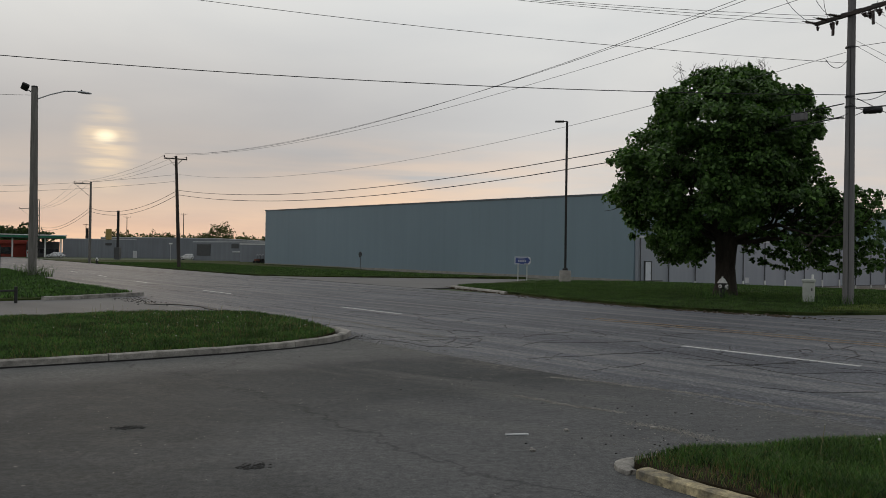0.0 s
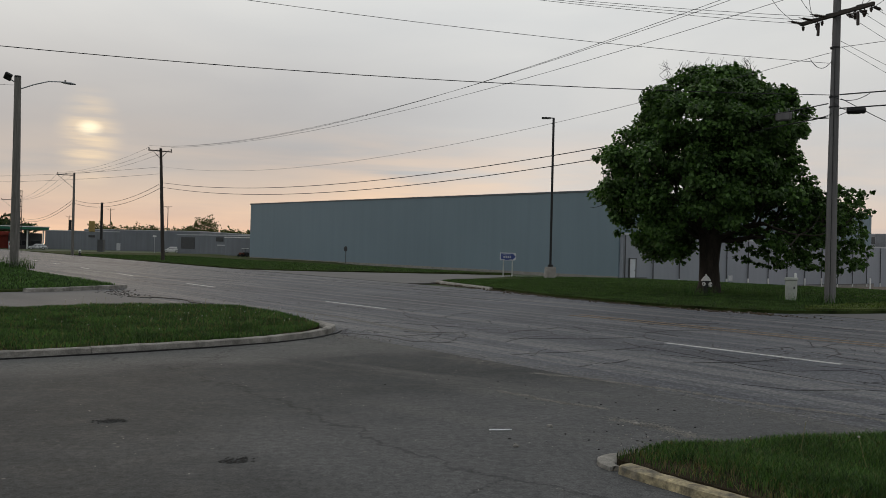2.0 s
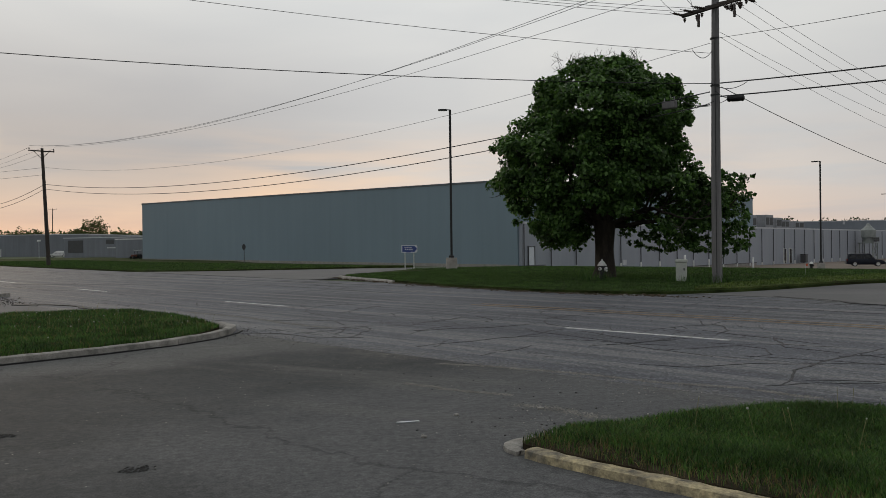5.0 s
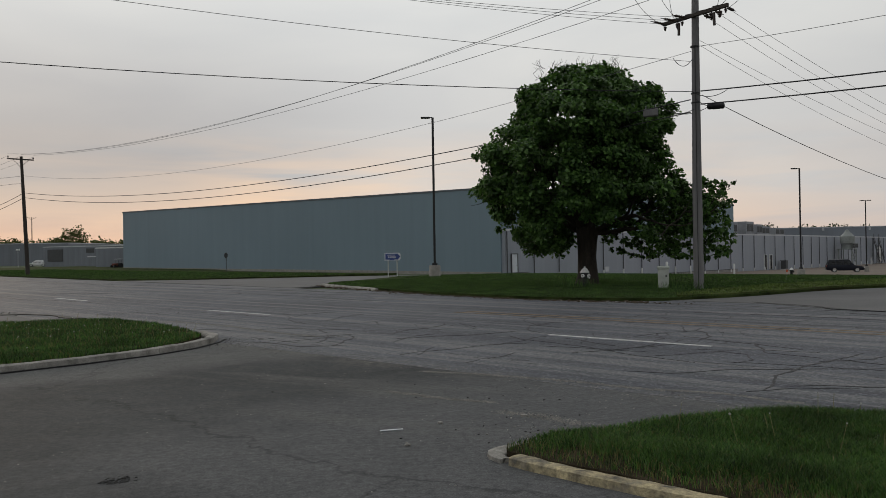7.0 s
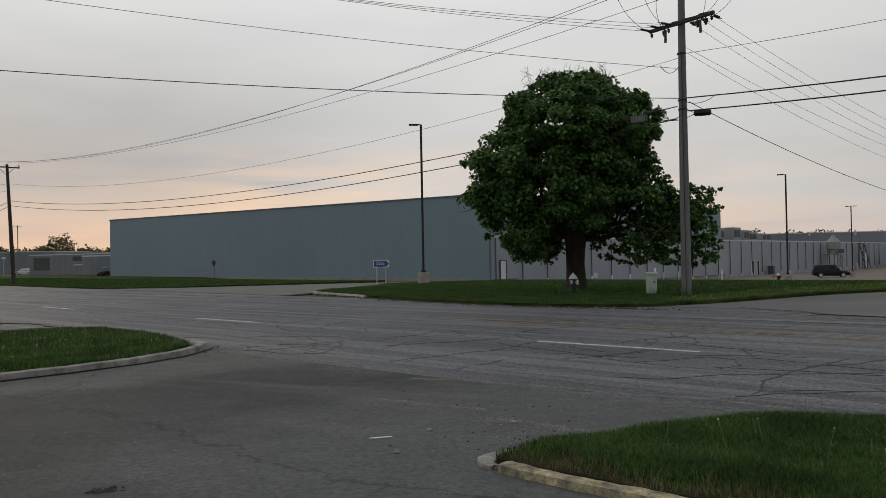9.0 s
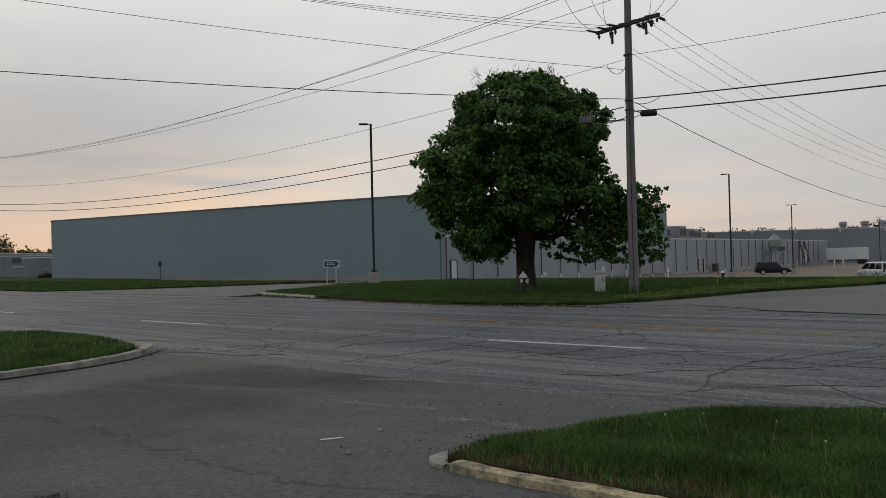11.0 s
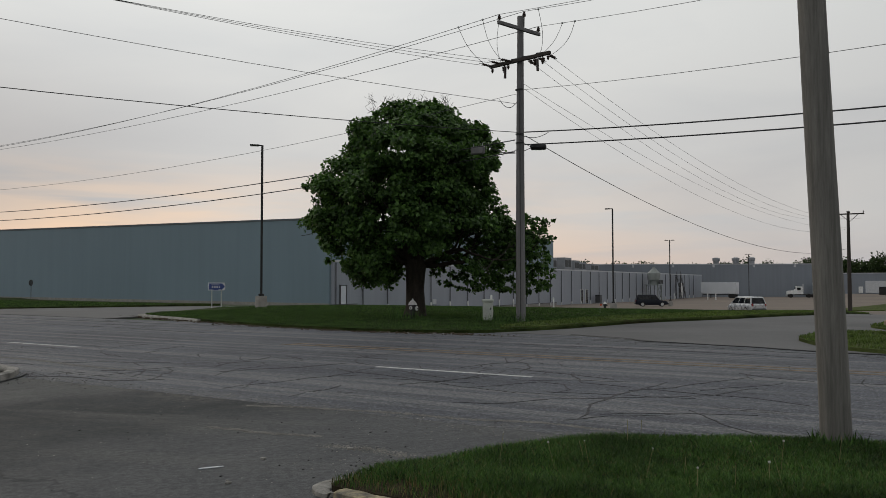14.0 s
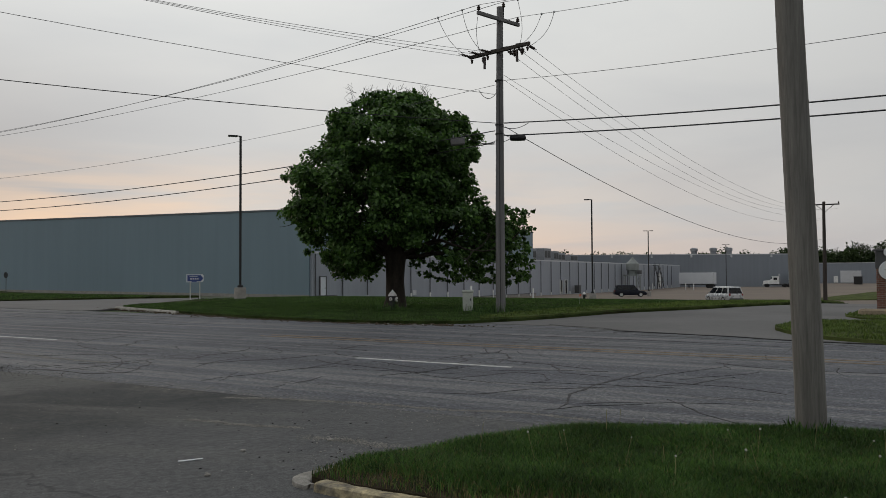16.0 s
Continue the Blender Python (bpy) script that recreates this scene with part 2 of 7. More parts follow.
def foliage(name, dark, light, gloss=0.5, through=0.25):
    """Leaves or blades: each island of the mesh takes its own tone, and some light passes through."""
    m = bpy.data.materials.new(name)
    m.use_nodes = True
    N = Nodes(m.node_tree)
    rnd = N.n("ShaderNodeNewGeometry", "Random Per Island")
    pos = N.n("ShaderNodeTexCoord", 3)
    c = N.mix(rnd, dark, light)
    c = N.mix(1.0, c, N.mix(N.span(N.noise(pos, 1.1, 5, 0.65), 0.3, 0.7), (0.45,) * 3, (1.5,) * 3), "MULTIPLY")
    p = N.n("ShaderNodeBsdfPrincipled", 0, Base_Color=c, Roughness=gloss, Specular_IOR_Level=0.2)
    tr = N.n("ShaderNodeBsdfTranslucent", 0, Color=N.mix(1.0, c, (1.2, 1.4, 0.7), "MULTIPLY"))
    o = N.t.nodes.new("ShaderNodeOutputMaterial")
    N.t.links.new(N.n("ShaderNodeMixShader", 0, i0=through, i1=p, i2=tr), o.inputs[0])
    return m


STREET = asphalt("street_asphalt", True)
LOT = asphalt("lot_asphalt", False)
TURF = surface("turf", (0.022, 0.032, 0.012), 0.95, 0.5, 0.8, 45, 0.9, 0.04, col2=(0.045, 0.062, 0.020), stain=(0.042, 0.032, 0.020), spec=0.03)
SOILTURF = surface("thin_turf_soil", (0.040, 0.034, 0.022), 0.95, 0.5, 2.5, 45, 0.9, 0.03, col2=(0.060, 0.048, 0.032), stain=(0.026, 0.034, 0.013), spec=0.03)
FIELD = surface("far_turf", (0.030, 0.048, 0.014), 0.95, 0.35, 0.05, 2.0, 0.3, 0.05, col2=(0.045, 0.066, 0.02))
CONCRETE = surface("kerb_concrete", (0.285, 0.272, 0.248), 0.9, 0.4, 4.5, 60, 0.8, 0.015, stain=(0.10, 0.095, 0.085), per=0.12)
OLDPAINT = surface("faded_yellow_kerb", (0.24, 0.22, 0.175), 0.9, 0.5, 7, 42, 1.0, 0.02, col2=(0.50, 0.42, 0.25), stain=(0.28, 0.26, 0.225), per=0.15)
PAVED = surface("drive_concrete", (0.142, 0.140, 0.140), 0.85, 0.18, 0.25, 12, 0.2, 0.01, stain=(0.085, 0.084, 0.084), spec=0.15)
TANLOT = surface("tan_lot_concrete", (0.20, 0.165, 0.138), 0.9, 0.14, 0.08, 4, 0.2, 0.01, stain=(0.165, 0.14, 0.12), spec=0.15)
WHITE_LINE = surface("worn_white_paint", (0.56, 0.56, 0.55), 0.8, 0.4, 9, 50, 0.3, 0.004, stain=(0.22, 0.22, 0.22))
FAINT_LINE = surface("faint_white_paint", (0.19, 0.19, 0.19), 0.8, 0.4, 7, 50, 0.3, 0.004, stain=(0.10, 0.10, 0.105))
YELLOW_LINE = surface("worn_yellow_paint", (0.21, 0.150, 0.09), 0.8, 0.4, 4, 50, 0.3, 0.004, stain=(0.085, 0.082, 0.08))
POLEWOOD = surface("weathered_pole_wood", (0.175, 0.168, 0.154), 0.9, 0.32, 10, 60, 1.0, 0.012, stretch=(1, 1, 0.06), stain=(0.07, 0.062, 0.054))
POLEGREY = surface("silvered_pole_wood", (0.165, 0.160, 0.162), 0.9, 0.2, 3, 30, 0.4, 0.01, stretch=(1, 1, 0.06))
DARKWOOD = surface("dark_creosoted_wood", (0.05, 0.042, 0.037), 0.9, 0.3, 3, 30, 0.4, 0.01, stretch=(1, 1, 0.06))
BLACKMETAL = surface("black_painted_steel", (0.016, 0.016, 0.017), 0.45, 0.2, 4, 60, 0.05)
GALV = surface("galvanised_steel", (0.42, 0.43, 0.44), 0.45, 0.12, 6, 60, 0.05, metal=0.7)
WIRE = surface("black_cable", (0.022, 0.022, 0.024), 0.6, 0.1, 3, 30, 0.0)
LEAD = surface("bare_conductor", (0.10, 0.10, 0.105), 0.5, 0.1, 3, 30, 0.0)
PORCELAIN = surface("brown_porcelain", (0.035, 0.022, 0.018), 0.25, 0.2, 8, 60, 0.0)
BARK = surface("dark_bark", (0.040, 0.032, 0.026), 0.95, 0.4, 5, 30, 0.9, 0.03, stretch=(1, 1, 0.25))
LEAF = foliage("maple_leaf", (0.018, 0.046, 0.012), (0.105, 0.195, 0.050), 0.45, 0.22)
BLADE = foliage("grass_blade", (0.006, 0.018, 0.006), (0.094, 0.184, 0.046), 0.5, 0.25)
STRAW = foliage("dry_straw", (0.10, 0.08, 0.035), (0.22, 0.18, 0.09), 0.8, 0.2)
LAWNBLADE = foliage("mown_grass_blade", (0.015, 0.038, 0.012), (0.080, 0.138, 0.038), 0.6, 0.3)
BANKBLADE = foliage("sunny_grass_blade", (0.040, 0.066, 0.020), (0.140, 0.185, 0.055), 0.6, 0.35)
BANKTURF = surface("bank_turf", (0.060, 0.080, 0.026), 0.95, 0.35, 0.8, 30, 0.6, 0.03, col2=(0.085, 0.105, 0.036), stain=(0.075, 0.070, 0.038), spec=0.03)


# ---- mesh helpers ----
def obj(name, bm, material, parent=None, label="", flat=False):
    me = bpy.data.meshes.new(name)
    bm.normal_update()
    bm.to_mesh(me)
    bm.free()
    me.materials.append(material)
    if not flat:
        me.shade_smooth()
        me.set_sharp_from_angle(angle=radians(35))
    ob = new(name, me)
    if parent:
        ob.parent = parent
    if label:
        ob["label"] = label
    return ob


part = obj


def thing(name, label, category, where=(0, 0, 0), turn=0.0, group="", kind=""):
    ob = new(name)
    ob.empty_display_size = 0.2
    ob.matrix_basis = pose(*where, 0, 0, turn)
    return tagged(ob, label, category, group, kind)


def box(bm, x, y, z, sx, sy, sz, turn=0.0, bevel=0.0, m=None):
    """A box by the middle of its underside, with its edges eased."""
    r = bmesh.ops.create_cube(bm, size=1, matrix=(m or Matrix()) @ pose(x, y, z + sz / 2, 0, 0, turn) @ Matrix.Diagonal((sx, sy, sz, 1)))
    if bevel:
        es = {e for v in r["verts"] for e in v.link_edges}
        bmesh.ops.bevel(bm, geom=list(es), offset=bevel, segments=1, affect="EDGES", clamp_overlap=True)
    return bm


def rod(bm, a, b, r0, r1=None, n=10, caps=True):
    a, b = Vector(a), Vector(b)
    r1 = r0 if r1 is None else r1
    q = (b - a).to_track_quat("Z", "Y").to_matrix().to_4x4()
    m = Matrix.Translation((a + b) / 2) @ q
    bmesh.ops.create_cone(bm, cap_ends=caps, segments=n, radius1=r0, radius2=r1, depth=(b - a).length, matrix=m)
    return bm


def tube(bm, pts, radii, n=8):
    """A tapering tube through points."""
    pts = [Vector(p) for p in pts]
    rings = []
    ref = Vector((0.31, 0.93, 0.17))
    for i, p in enumerate(pts):
        d = (pts[min(i + 1, len(pts) - 1)] - pts[max(i - 1, 0)]).normalized()
        e = d.cross(ref).normalized()
        g = d.cross(e)
        r = radii[i] if isinstance(radii, (list, tuple)) else radii
        rings.append([bm.verts.new(p + (e * math.cos(6.2832 * k / n) + g * math.sin(6.2832 * k / n)) * r) for k in range(n)])
    for a, b in zip(rings, rings[1:]):
        for k in range(n):
            bm.faces.new((a[k], a[(k + 1) % n], b[(k + 1) % n], b[k]))
    bm.faces.new(rings[0][::-1])
    bm.faces.new(rings[-1])
    bmesh.ops.recalc_face_normals(bm, faces=bm.faces)
    return bm


def lathe(bm, profile, n=16, at=(0, 0, 0), m=None):
    """A body turned about the z axis from (radius, height) pairs."""
    m = m or Matrix.Translation(at)
    rings = [[bm.verts.new(m @ Vector((max(r, 0.0005) * math.cos(6.2832 * k / n), max(r, 0.0005) * math.sin(6.2832 * k / n), z))) for k in range(n)] for r, z in profile]
    for a, b in zip(rings, rings[1:]):
        for k in range(n):
            bm.faces.new((a[k], a[(k + 1) % n], b[(k + 1) % n], b[k]))
    bm.faces.new(rings[0][::-1])
    bm.faces.new(rings[-1])
    return bm


def prism(bm, poly, z0, z1, m=None):
    """An upright slab over a plan."""
    m = m or Matrix()
    lo = [bm.verts.new(m @ Vector((*p[:2], z0))) for p in poly]
    hi = [bm.verts.new(m @ Vector((*p[:2], z1))) for p in poly]
    bm.faces.new(hi)
    bm.faces.new(lo[::-1])
    for i in range(len(poly)):
        j = (i + 1) % len(poly)
        bm.faces.new((lo[i], lo[j], hi[j], hi[i]))
    bmesh.ops.recalc_face_normals(bm, faces=bm.faces)
    return bm


def sheet(name, poly, lift, material, cell=6.0, skirt=0.25):
    """A paved or planted surface laid over the land, with a turned-down rim."""
    bm = bmesh.new()
    f = bm.faces.new([bm.verts.new((p[0], p[1], 0)) for p in poly])
    if f.calc_area() and f.normal.z < 0:
        bmesh.ops.reverse_faces(bm, faces=[f])
    bmesh.ops.triangulate(bm, faces=bm.faces[:])
    for _ in range(6):
        long = [e for e in bm.edges if e.calc_length() > cell]
        if not long:
            break
        bmesh.ops.subdivide_edges(bm, edges=long, cuts=1)
        bmesh.ops.triangulate(bm, faces=bm.faces[:])
    for v in bm.verts:
        v.co.z = land(v.co.x, v.co.y) + lift
    rim = [e for e in bm.edges if e.is_boundary]
    r = bmesh.ops.extrude_edge_only(bm, edges=rim)
    for v in r["geom"]:
        if isinstance(v, bmesh.types.BMVert):
            v.co.z -= skirt
    bmesh.ops.recalc_face_normals(bm, faces=bm.faces)
    ob = obj(name, bm, material)
    return ob


def rounded(pts, r=1.0, n=5):
    """A plan with its corners rounded."""
    out = []
    k = len(pts)
    for i, p in enumerate(pts):
        p, a, b = Vector(p[:2]), Vector(pts[i - 1][:2]), Vector(pts[(i + 1) % k][:2])
        rr = p_r = pts[i][2] if len(pts[i]) > 2 else r
        ra, rb = min(rr, (a - p).length * 0.45), min(p_r, (b - p).length * 0.45)
        s, e = p + (a - p).normalized() * ra, p + (b - p).normalized() * rb
        for j in range(n + 1):
            t = j / n
            out.append(s * (1 - t) ** 2 + p * 2 * t * (1 - t) + e * t * t)
    return out


def inside(poly, x, y):
    hit = False
    for i in range(len(poly)):
        (x1, y1), (x2, y2) = poly[i - 1], poly[i]
        if (y1 > y) != (y2 > y) and x < (x2 - x1) * (y - y1) / (y2 - y1) + x1:
            hit = not hit
    return hit


def from_arrays(name, verts, faces, material):
    me = bpy.data.meshes.new(name)
    me.from_pydata(verts, [], faces)
    me.materials.append(material)
    me.update()
    return new(name, me)


# ---- the land, the street and the paved ground ----
def ground():
    rings = [0, 6, 12, 18, 24, 30, 36, 42, 48, 55, 62, 70, 78, 86, 95, 105, 115, 125, 136, 148, 160, 175, 190, 210, 240, 280, 330, 400, 500, 700, 1000, 1500, 2500, 4500]
    n = 96
    bm = bmesh.new()
    rows = []
    for r in rings:
        row = []
        for k in range(n if r else 1):
            x, y = r * math.sin(6.2832 * k / n), r * math.cos(6.2832 * k / n)
            row.append(bm.verts.new((x, y, land(x, y) - 0.07)))
        rows.append(row)
    for k in range(n):
        bm.faces.new((rows[0][0], rows[1][(k + 1) % n], rows[1][k]))
    for a, b in zip(rows[1:], rows[2:]):
        for k in range(n):
            bm.faces.new((a[k], a[(k + 1) % n], b[(k + 1) % n], b[k]))
    bmesh.ops.recalc_face_normals(bm, faces=bm.faces)
    return tagged(obj("ground", bm, FIELD), "flat grassy land reaching the horizon", "ground", kind="structure")


ground()
stations = [-60, -40, -25, -12, 0, 8, 16, 24, 32, 40, 50, 60, 70, 80, 95, 110, 130, 150, 175, 200, 260, 340]
road = sheet("road", [street(s, 7.7) for s in stations] + [street(s, 22.6) for s in reversed(stations)], 0.0, STREET, 8, 0.05)
tagged(road, "four-lane street of grey cracked asphalt", "road", kind="structure")
lot = sheet("parking_lot", [street(*p) for p in ((-14, 7.695), (4.3, 7.695), (14.5, 7.695), (14.5, 3), (14.5, -14), (-14, -14))], 0.0, LOT, 4, 0.05)
tagged(lot, "dark smooth asphalt lot and drive entrance", "parking lot", kind="structure")
side_drive = sheet("concrete_drive", [street(*p) for p in ((19, -14), (20.0, 3), (20.0, 6), (20.0, 7.695), (33.5, 7.695), (30.4, 6.8), (28.4, 4), (26.5, -14))], 0.0, PAVED, 5, 0.05)
tagged(side_drive, "pale concrete drive between the verges", "drive", kind="structure")
west_drive = sheet("wide_drive", [street(*p) for p in ((33, 22.605), (56, 22.605), (52, 26.5), (49, 32), (46, 40), (44, 52), (41, 60), (37.5, 60), (39, 46), (38.5, 36), (34, 27))], 0.012, PAVED, 5, 0.05)
tagged(west_drive, "worn concrete drive mouth beside the lawn", "drive", kind="structure")
east_drive = sheet("lot_drive", [street(*p) for p in ((0.5, 19.75), (2.1, 19.83), (4.6, 20.53), (7.7, 21.4), (10, 22.5), (13.5, 22.605), (12.0, 25), (11.4, 31), (9.4, 36), (7.6, 46), (7.7, 58), (-11.6, 58), (-5, 40), (-14, 36), (-14, 27.6), (3.6, 27.6), (4.4, 26), (3.2, 23.6), (1.5, 21))], 0.012, PAVED, 5, 0.05)
tagged(east_drive, "grey concrete drive across the street", "drive", kind="structure")
back_lot = sheet("back_lot", [street(*p) for p in ((7.7, 58.005), (8, 75), (22, 86), (40, 80), (70, 90), (110, 110), (110, 330), (-170, 330), (-120, 120), (-16, 80), (-11.6, 58.005))], 0.012, TANLOT, 7, 0.05)
tagged(back_lot, "wide tan concrete lot below the factory", "parking lot", kind="structure")


def stripe(name, s0, s1, w, width, material, label):
    pts = np.linspace(s0, s1, max(2, int((s1 - s0) / 4) + 1))
    bm = prism(bmesh.new(), [street(s, w - width / 2) for s in pts] + [street(s, w + width / 2) for s in pts[::-1]], -0.02, 0.006)
    return tagged(obj(name, bm, material, flat=True), label, "road marking", kind="structure")


for k in range(-3, 14):
    stripe("lane_dash", 9.4 - 3.15 + 12.2 * k, 9.4 + 12.2 * k, 12.17, 0.10, WHITE_LINE, "worn white lane dash on the asphalt")
    stripe("lane_dash", 9.9 - 3.15 + 12.2 * k, 9.9 + 12.2 * k, 18.8, 0.12, FAINT_LINE, "worn white lane dash on the asphalt")
for w in (15.5, 15.92):
    stripe("centre_line", -50, 15, w, 0.11, YELLOW_LINE, "faded yellow centre line on the asphalt")

# plans of the grassed islands, each with its rim
ISLE_WEST = rounded([street(*p) for p in ((12.2, -14), (12.2, 3.6, 1.5), (12.38, 5.3, 0.8), (12.95, 6.75, 0.6), (14.0, 7.85, 0.5), (16, 8.35), (18.9, 8.55), (20.3, 7.9), (20.8, 6.3), (20.6, 4.7), (20.3, 3.0), (19.2, -14))], 0.9)
ISLE_NEAR = rounded([street(*p) for p in ((4.08, 4.66, 0.15), (4.06, 5.2, 0.3), (3.78, 6.1), (3.43, 7.0), (2.75, 7.65), (2.0, 8.1), (0.9, 8.45), (-14, 8.62), (-14, 4.66))], 0.4)
VERGE = rounded([street(*p) for p in ((30.2, 8.6), (46, 8.0), (67, 7.9), (120, 8), (180, 8), (180, -40), (24, -40), (27.2, 0), (28.8, 6.2))], 1.0)
LAWN = rounded([street(*p) for p in ((34.6, 25.6), (29.8, 23.9), (22, 21.7), (16, 20.9), (13.0, 21.9), (11.9, 25), (11.2, 31), (9.2, 36), (7.4, 46), (7.8, 73), (21, 84), (38, 77), (38, 62), (41, 50), (40.5, 36))], 1.5)
FAR_VERGE = rounded([street(*p) for p in ((57, 22.6), (90, 22.5), (130, 22.5), (180, 22.5), (180, 60), (120, 60), (80, 46), (52, 46), (49, 36), (52, 26))], 2.0)
MOUND = rounded([(80, 79.5), (89, 77), (98, 73), (175, 134), (135, 118), (100, 93.7)], 3.0)
EAST_VERGE = rounded([street(*p) for p in ((1.2, 19.55), (2.79, 20.55), (3.6, 21.8), (4.35, 23.6), (4.3, 25.6), (3.7, 27.9), (1.9, 28.1), (-14, 28.1), (-40, 28.1), (-40, 19.4), (-5, 19.4))], 0.6)
EAST_BACK = rounded([street(*p) for p in ((2.7, 29.8), (3.55, 31.8), (3.2, 36.5), (1, 38.5), (-12, 36), (-12, 29.8))], 0.6)
BANK = rounded([street(*p) for p in ((12.9, 22.6), (11.95, 25.2), (11.25, 31), (9.25, 36), (7.45, 46), (7.85, 72), (11.5, 70), (11.2, 47), (12.6, 37), (13.6, 32), (13.9, 26))], 1.0)
for name, plan, lift, label in (("grass_island", ISLE_WEST, 0.075, "grassed island with a concrete kerb"), ("grass_strip", ISLE_NEAR, 0.052, "grassed strip behind a kerb"),
                                ("grass_verge", VERGE, 0.05, "mown roadside grass verge"), ("lawn", LAWN, 0.09, "mown lawn with a shade tree"),
                                ("grass_verge", FAR_VERGE, 0.09, "mown roadside grass verge"), ("grass_verge", EAST_VERGE, 0.09, "mown roadside grass verge"), ("grass_verge", EAST_BACK, 0.07, "mown grass round the entrance pier"), ("grass_verge", MOUND, 0.12, "mown grass bank beside the drive")):
    tagged(sheet(name, plan, lift, BANKTURF if plan in (MOUND, EAST_BACK, EAST_VERGE) else SOILTURF if plan in (ISLE_NEAR, ISLE_WEST) else TURF, 5), label, "grass", kind="structure")
tagged(sheet("grass_bank", BANK, 0.15, BANKTURF, 4), "raised bank of paler mown grass along the drive", "grass", kind="structure")


def kerb(name, line, material, label, height=0.13, width=0.16, length=3.0, rough=0.006):
    """A kerb of cast pieces along a line, each with rounded edges."""
    root = thing(name, label, "kerb", kind="structure")
    pts = [Vector(p) for p in line]
    cum = [0.0]
    for a, b in zip(pts, pts[1:]):
        cum.append(cum[-1] + (b - a).length)

    def at(d):
        d = min(max(d, 0), cum[-1] - 1e-4)
        i = max(j for j in range(len(cum) - 1) if cum[j] <= d)
        return pts[i].lerp(pts[i + 1], (d - cum[i]) / (cum[i + 1] - cum[i]))
    count = max(1, round(cum[-1] / length))
    for k in range(count):
        d0, d1 = cum[-1] * k / count + 0.006, cum[-1] * (k + 1) / count - 0.006
        bm = bmesh.new()
        rings = []
        steps = max(2, int((d1 - d0) / 0.06))
        sink = random.uniform(-0.008, 0.008)
        for j in range(steps + 1):
            d = d0 + (d1 - d0) * j / steps
            p, t = at(d), (at(d + 0.1) - at(d - 0.1)).normalized()
            q = Vector((-t.y, t.x))
            wob = noise.noise(Vector((p.x * 2.1, p.y * 2.1, 3))) * rough * 1.3 + noise.noise(Vector((p.x * 9, p.y * 9, 1))) * rough * 0.9 - max(0.0, noise.noise(Vector((p.x * 4.3, p.y * 4.3, 7))) - 0.25) * rough * 1.6
            z = land(p.x, p.y) + sink
            prof = ((-width / 2 - 0.025, -0.06), (-width / 2 - 0.015, height * 0.25), (-width / 2 + 0.004, height * 0.55 + wob * 0.4), (-width / 2 + 0.03, height * 0.80 + wob * 0.8), (-width / 2 + 0.055, height * 0.94 + wob), (-width / 2 + 0.085, height + wob), (width / 2 - 0.06, height * 1.02 + wob * 0.8), (width / 2 - 0.03, height * 0.97 + wob * 0.6), (width / 2 - 0.008, height * 0.85), (width / 2, -0.06))
            rings.append([bm.verts.new((p.x + q.x * (a + wob * 0.7), p.y + q.y * (a + wob * 0.7), z + b)) for a, b in prof])
        for a, b in zip(rings, rings[1:]):
            for i in range(len(a) - 1):
                bm.faces.new((a[i], a[i + 1], b[i + 1], b[i]))
        bm.faces.new(rings[0])
        bm.faces.new(rings[-1][::-1])
        bmesh.ops.recalc_face_normals(bm, faces=bm.faces)
        part("kerb_piece", bm, material, root)
    return root


TAR = surface("black_joint_tar", (0.014, 0.014, 0.015), 0.7, 0.4, 6, 40, 0.6, 0.01)


def tar_joint(line, width, seed, label):
    """A ragged dark strip, for tar seams, broken edges and the kerb foot line."""
    rng = random.Random(seed)
    pts = [Vector(street(*q)) for q in line]
    a_, b_ = [], []
    for p, q in zip(pts, pts[1:]):
        n = max(2, int((q - p).length / 0.22))
        t = (q - p).normalized()
        for i in range(n):
            c = p.lerp(q, i / n)
            side_ = Vector((-t.y, t.x))
            k = width * (0.35 + 0.65 * abs(noise.noise(Vector((c.x * 0.9, c.y * 0.9, seed)))) * 2)
            off = noise.noise(Vector((c.x * 0.6, c.y * 0.6, seed + 5))) * width * 1.2
            a_.append(c + side_ * (off + k * rng.uniform(0.3, 0.6)))
            b_.append(c + side_ * (off - k * rng.uniform(0.3, 0.6)))
    bm = bmesh.new()
    va = [bm.verts.new((p.x, p.y, 0.019)) for p in a_]
    vb = [bm.verts.new((p.x, p.y, 0.019)) for p in b_]
    for i in range(len(va) - 1):
        bm.faces.new((va[i], va[i + 1], vb[i + 1], vb[i]))
    r = bmesh.ops.extrude_face_region(bm, geom=bm.faces[:])
    for v in r["geom"]:
        if isinstance(v, bmesh.types.BMVert):
            v.co.z -= 0.04
    bmesh.ops.recalc_face_normals(bm, faces=bm.faces)
    return tagged(obj("pavement_joint", bm, TAR, flat=True), label, "pavement joint", kind="structure")


tar_joint(((10.5, 22.85), (7.7, 21.42), (6.0, 20.9), (4.6, 20.5), (2.9, 19.95), (1.9, 19.72), (-6, 19.3), (-20, 19.2)), 0.26, 3, "ragged black joint along the drive mouth")
tar_joint(((25.2, 7.5), (24.5, 8.2), (23.6, 8.3), (22.6, 8.55), (21.2, 8.6)), 0.34, 9, "broken black pavement edge by the drive")
# thin dark line that follows the foot of the west kerb
tar_joint(((11.99, -9), (11.99, 3.4), (12.07, 4.85), (12.3, 6.0), (12.68, 6.95), (13.22, 7.7), (13.8, 8.2)), 0.05, 13, "thin ragged dark strip along the kerb foot")

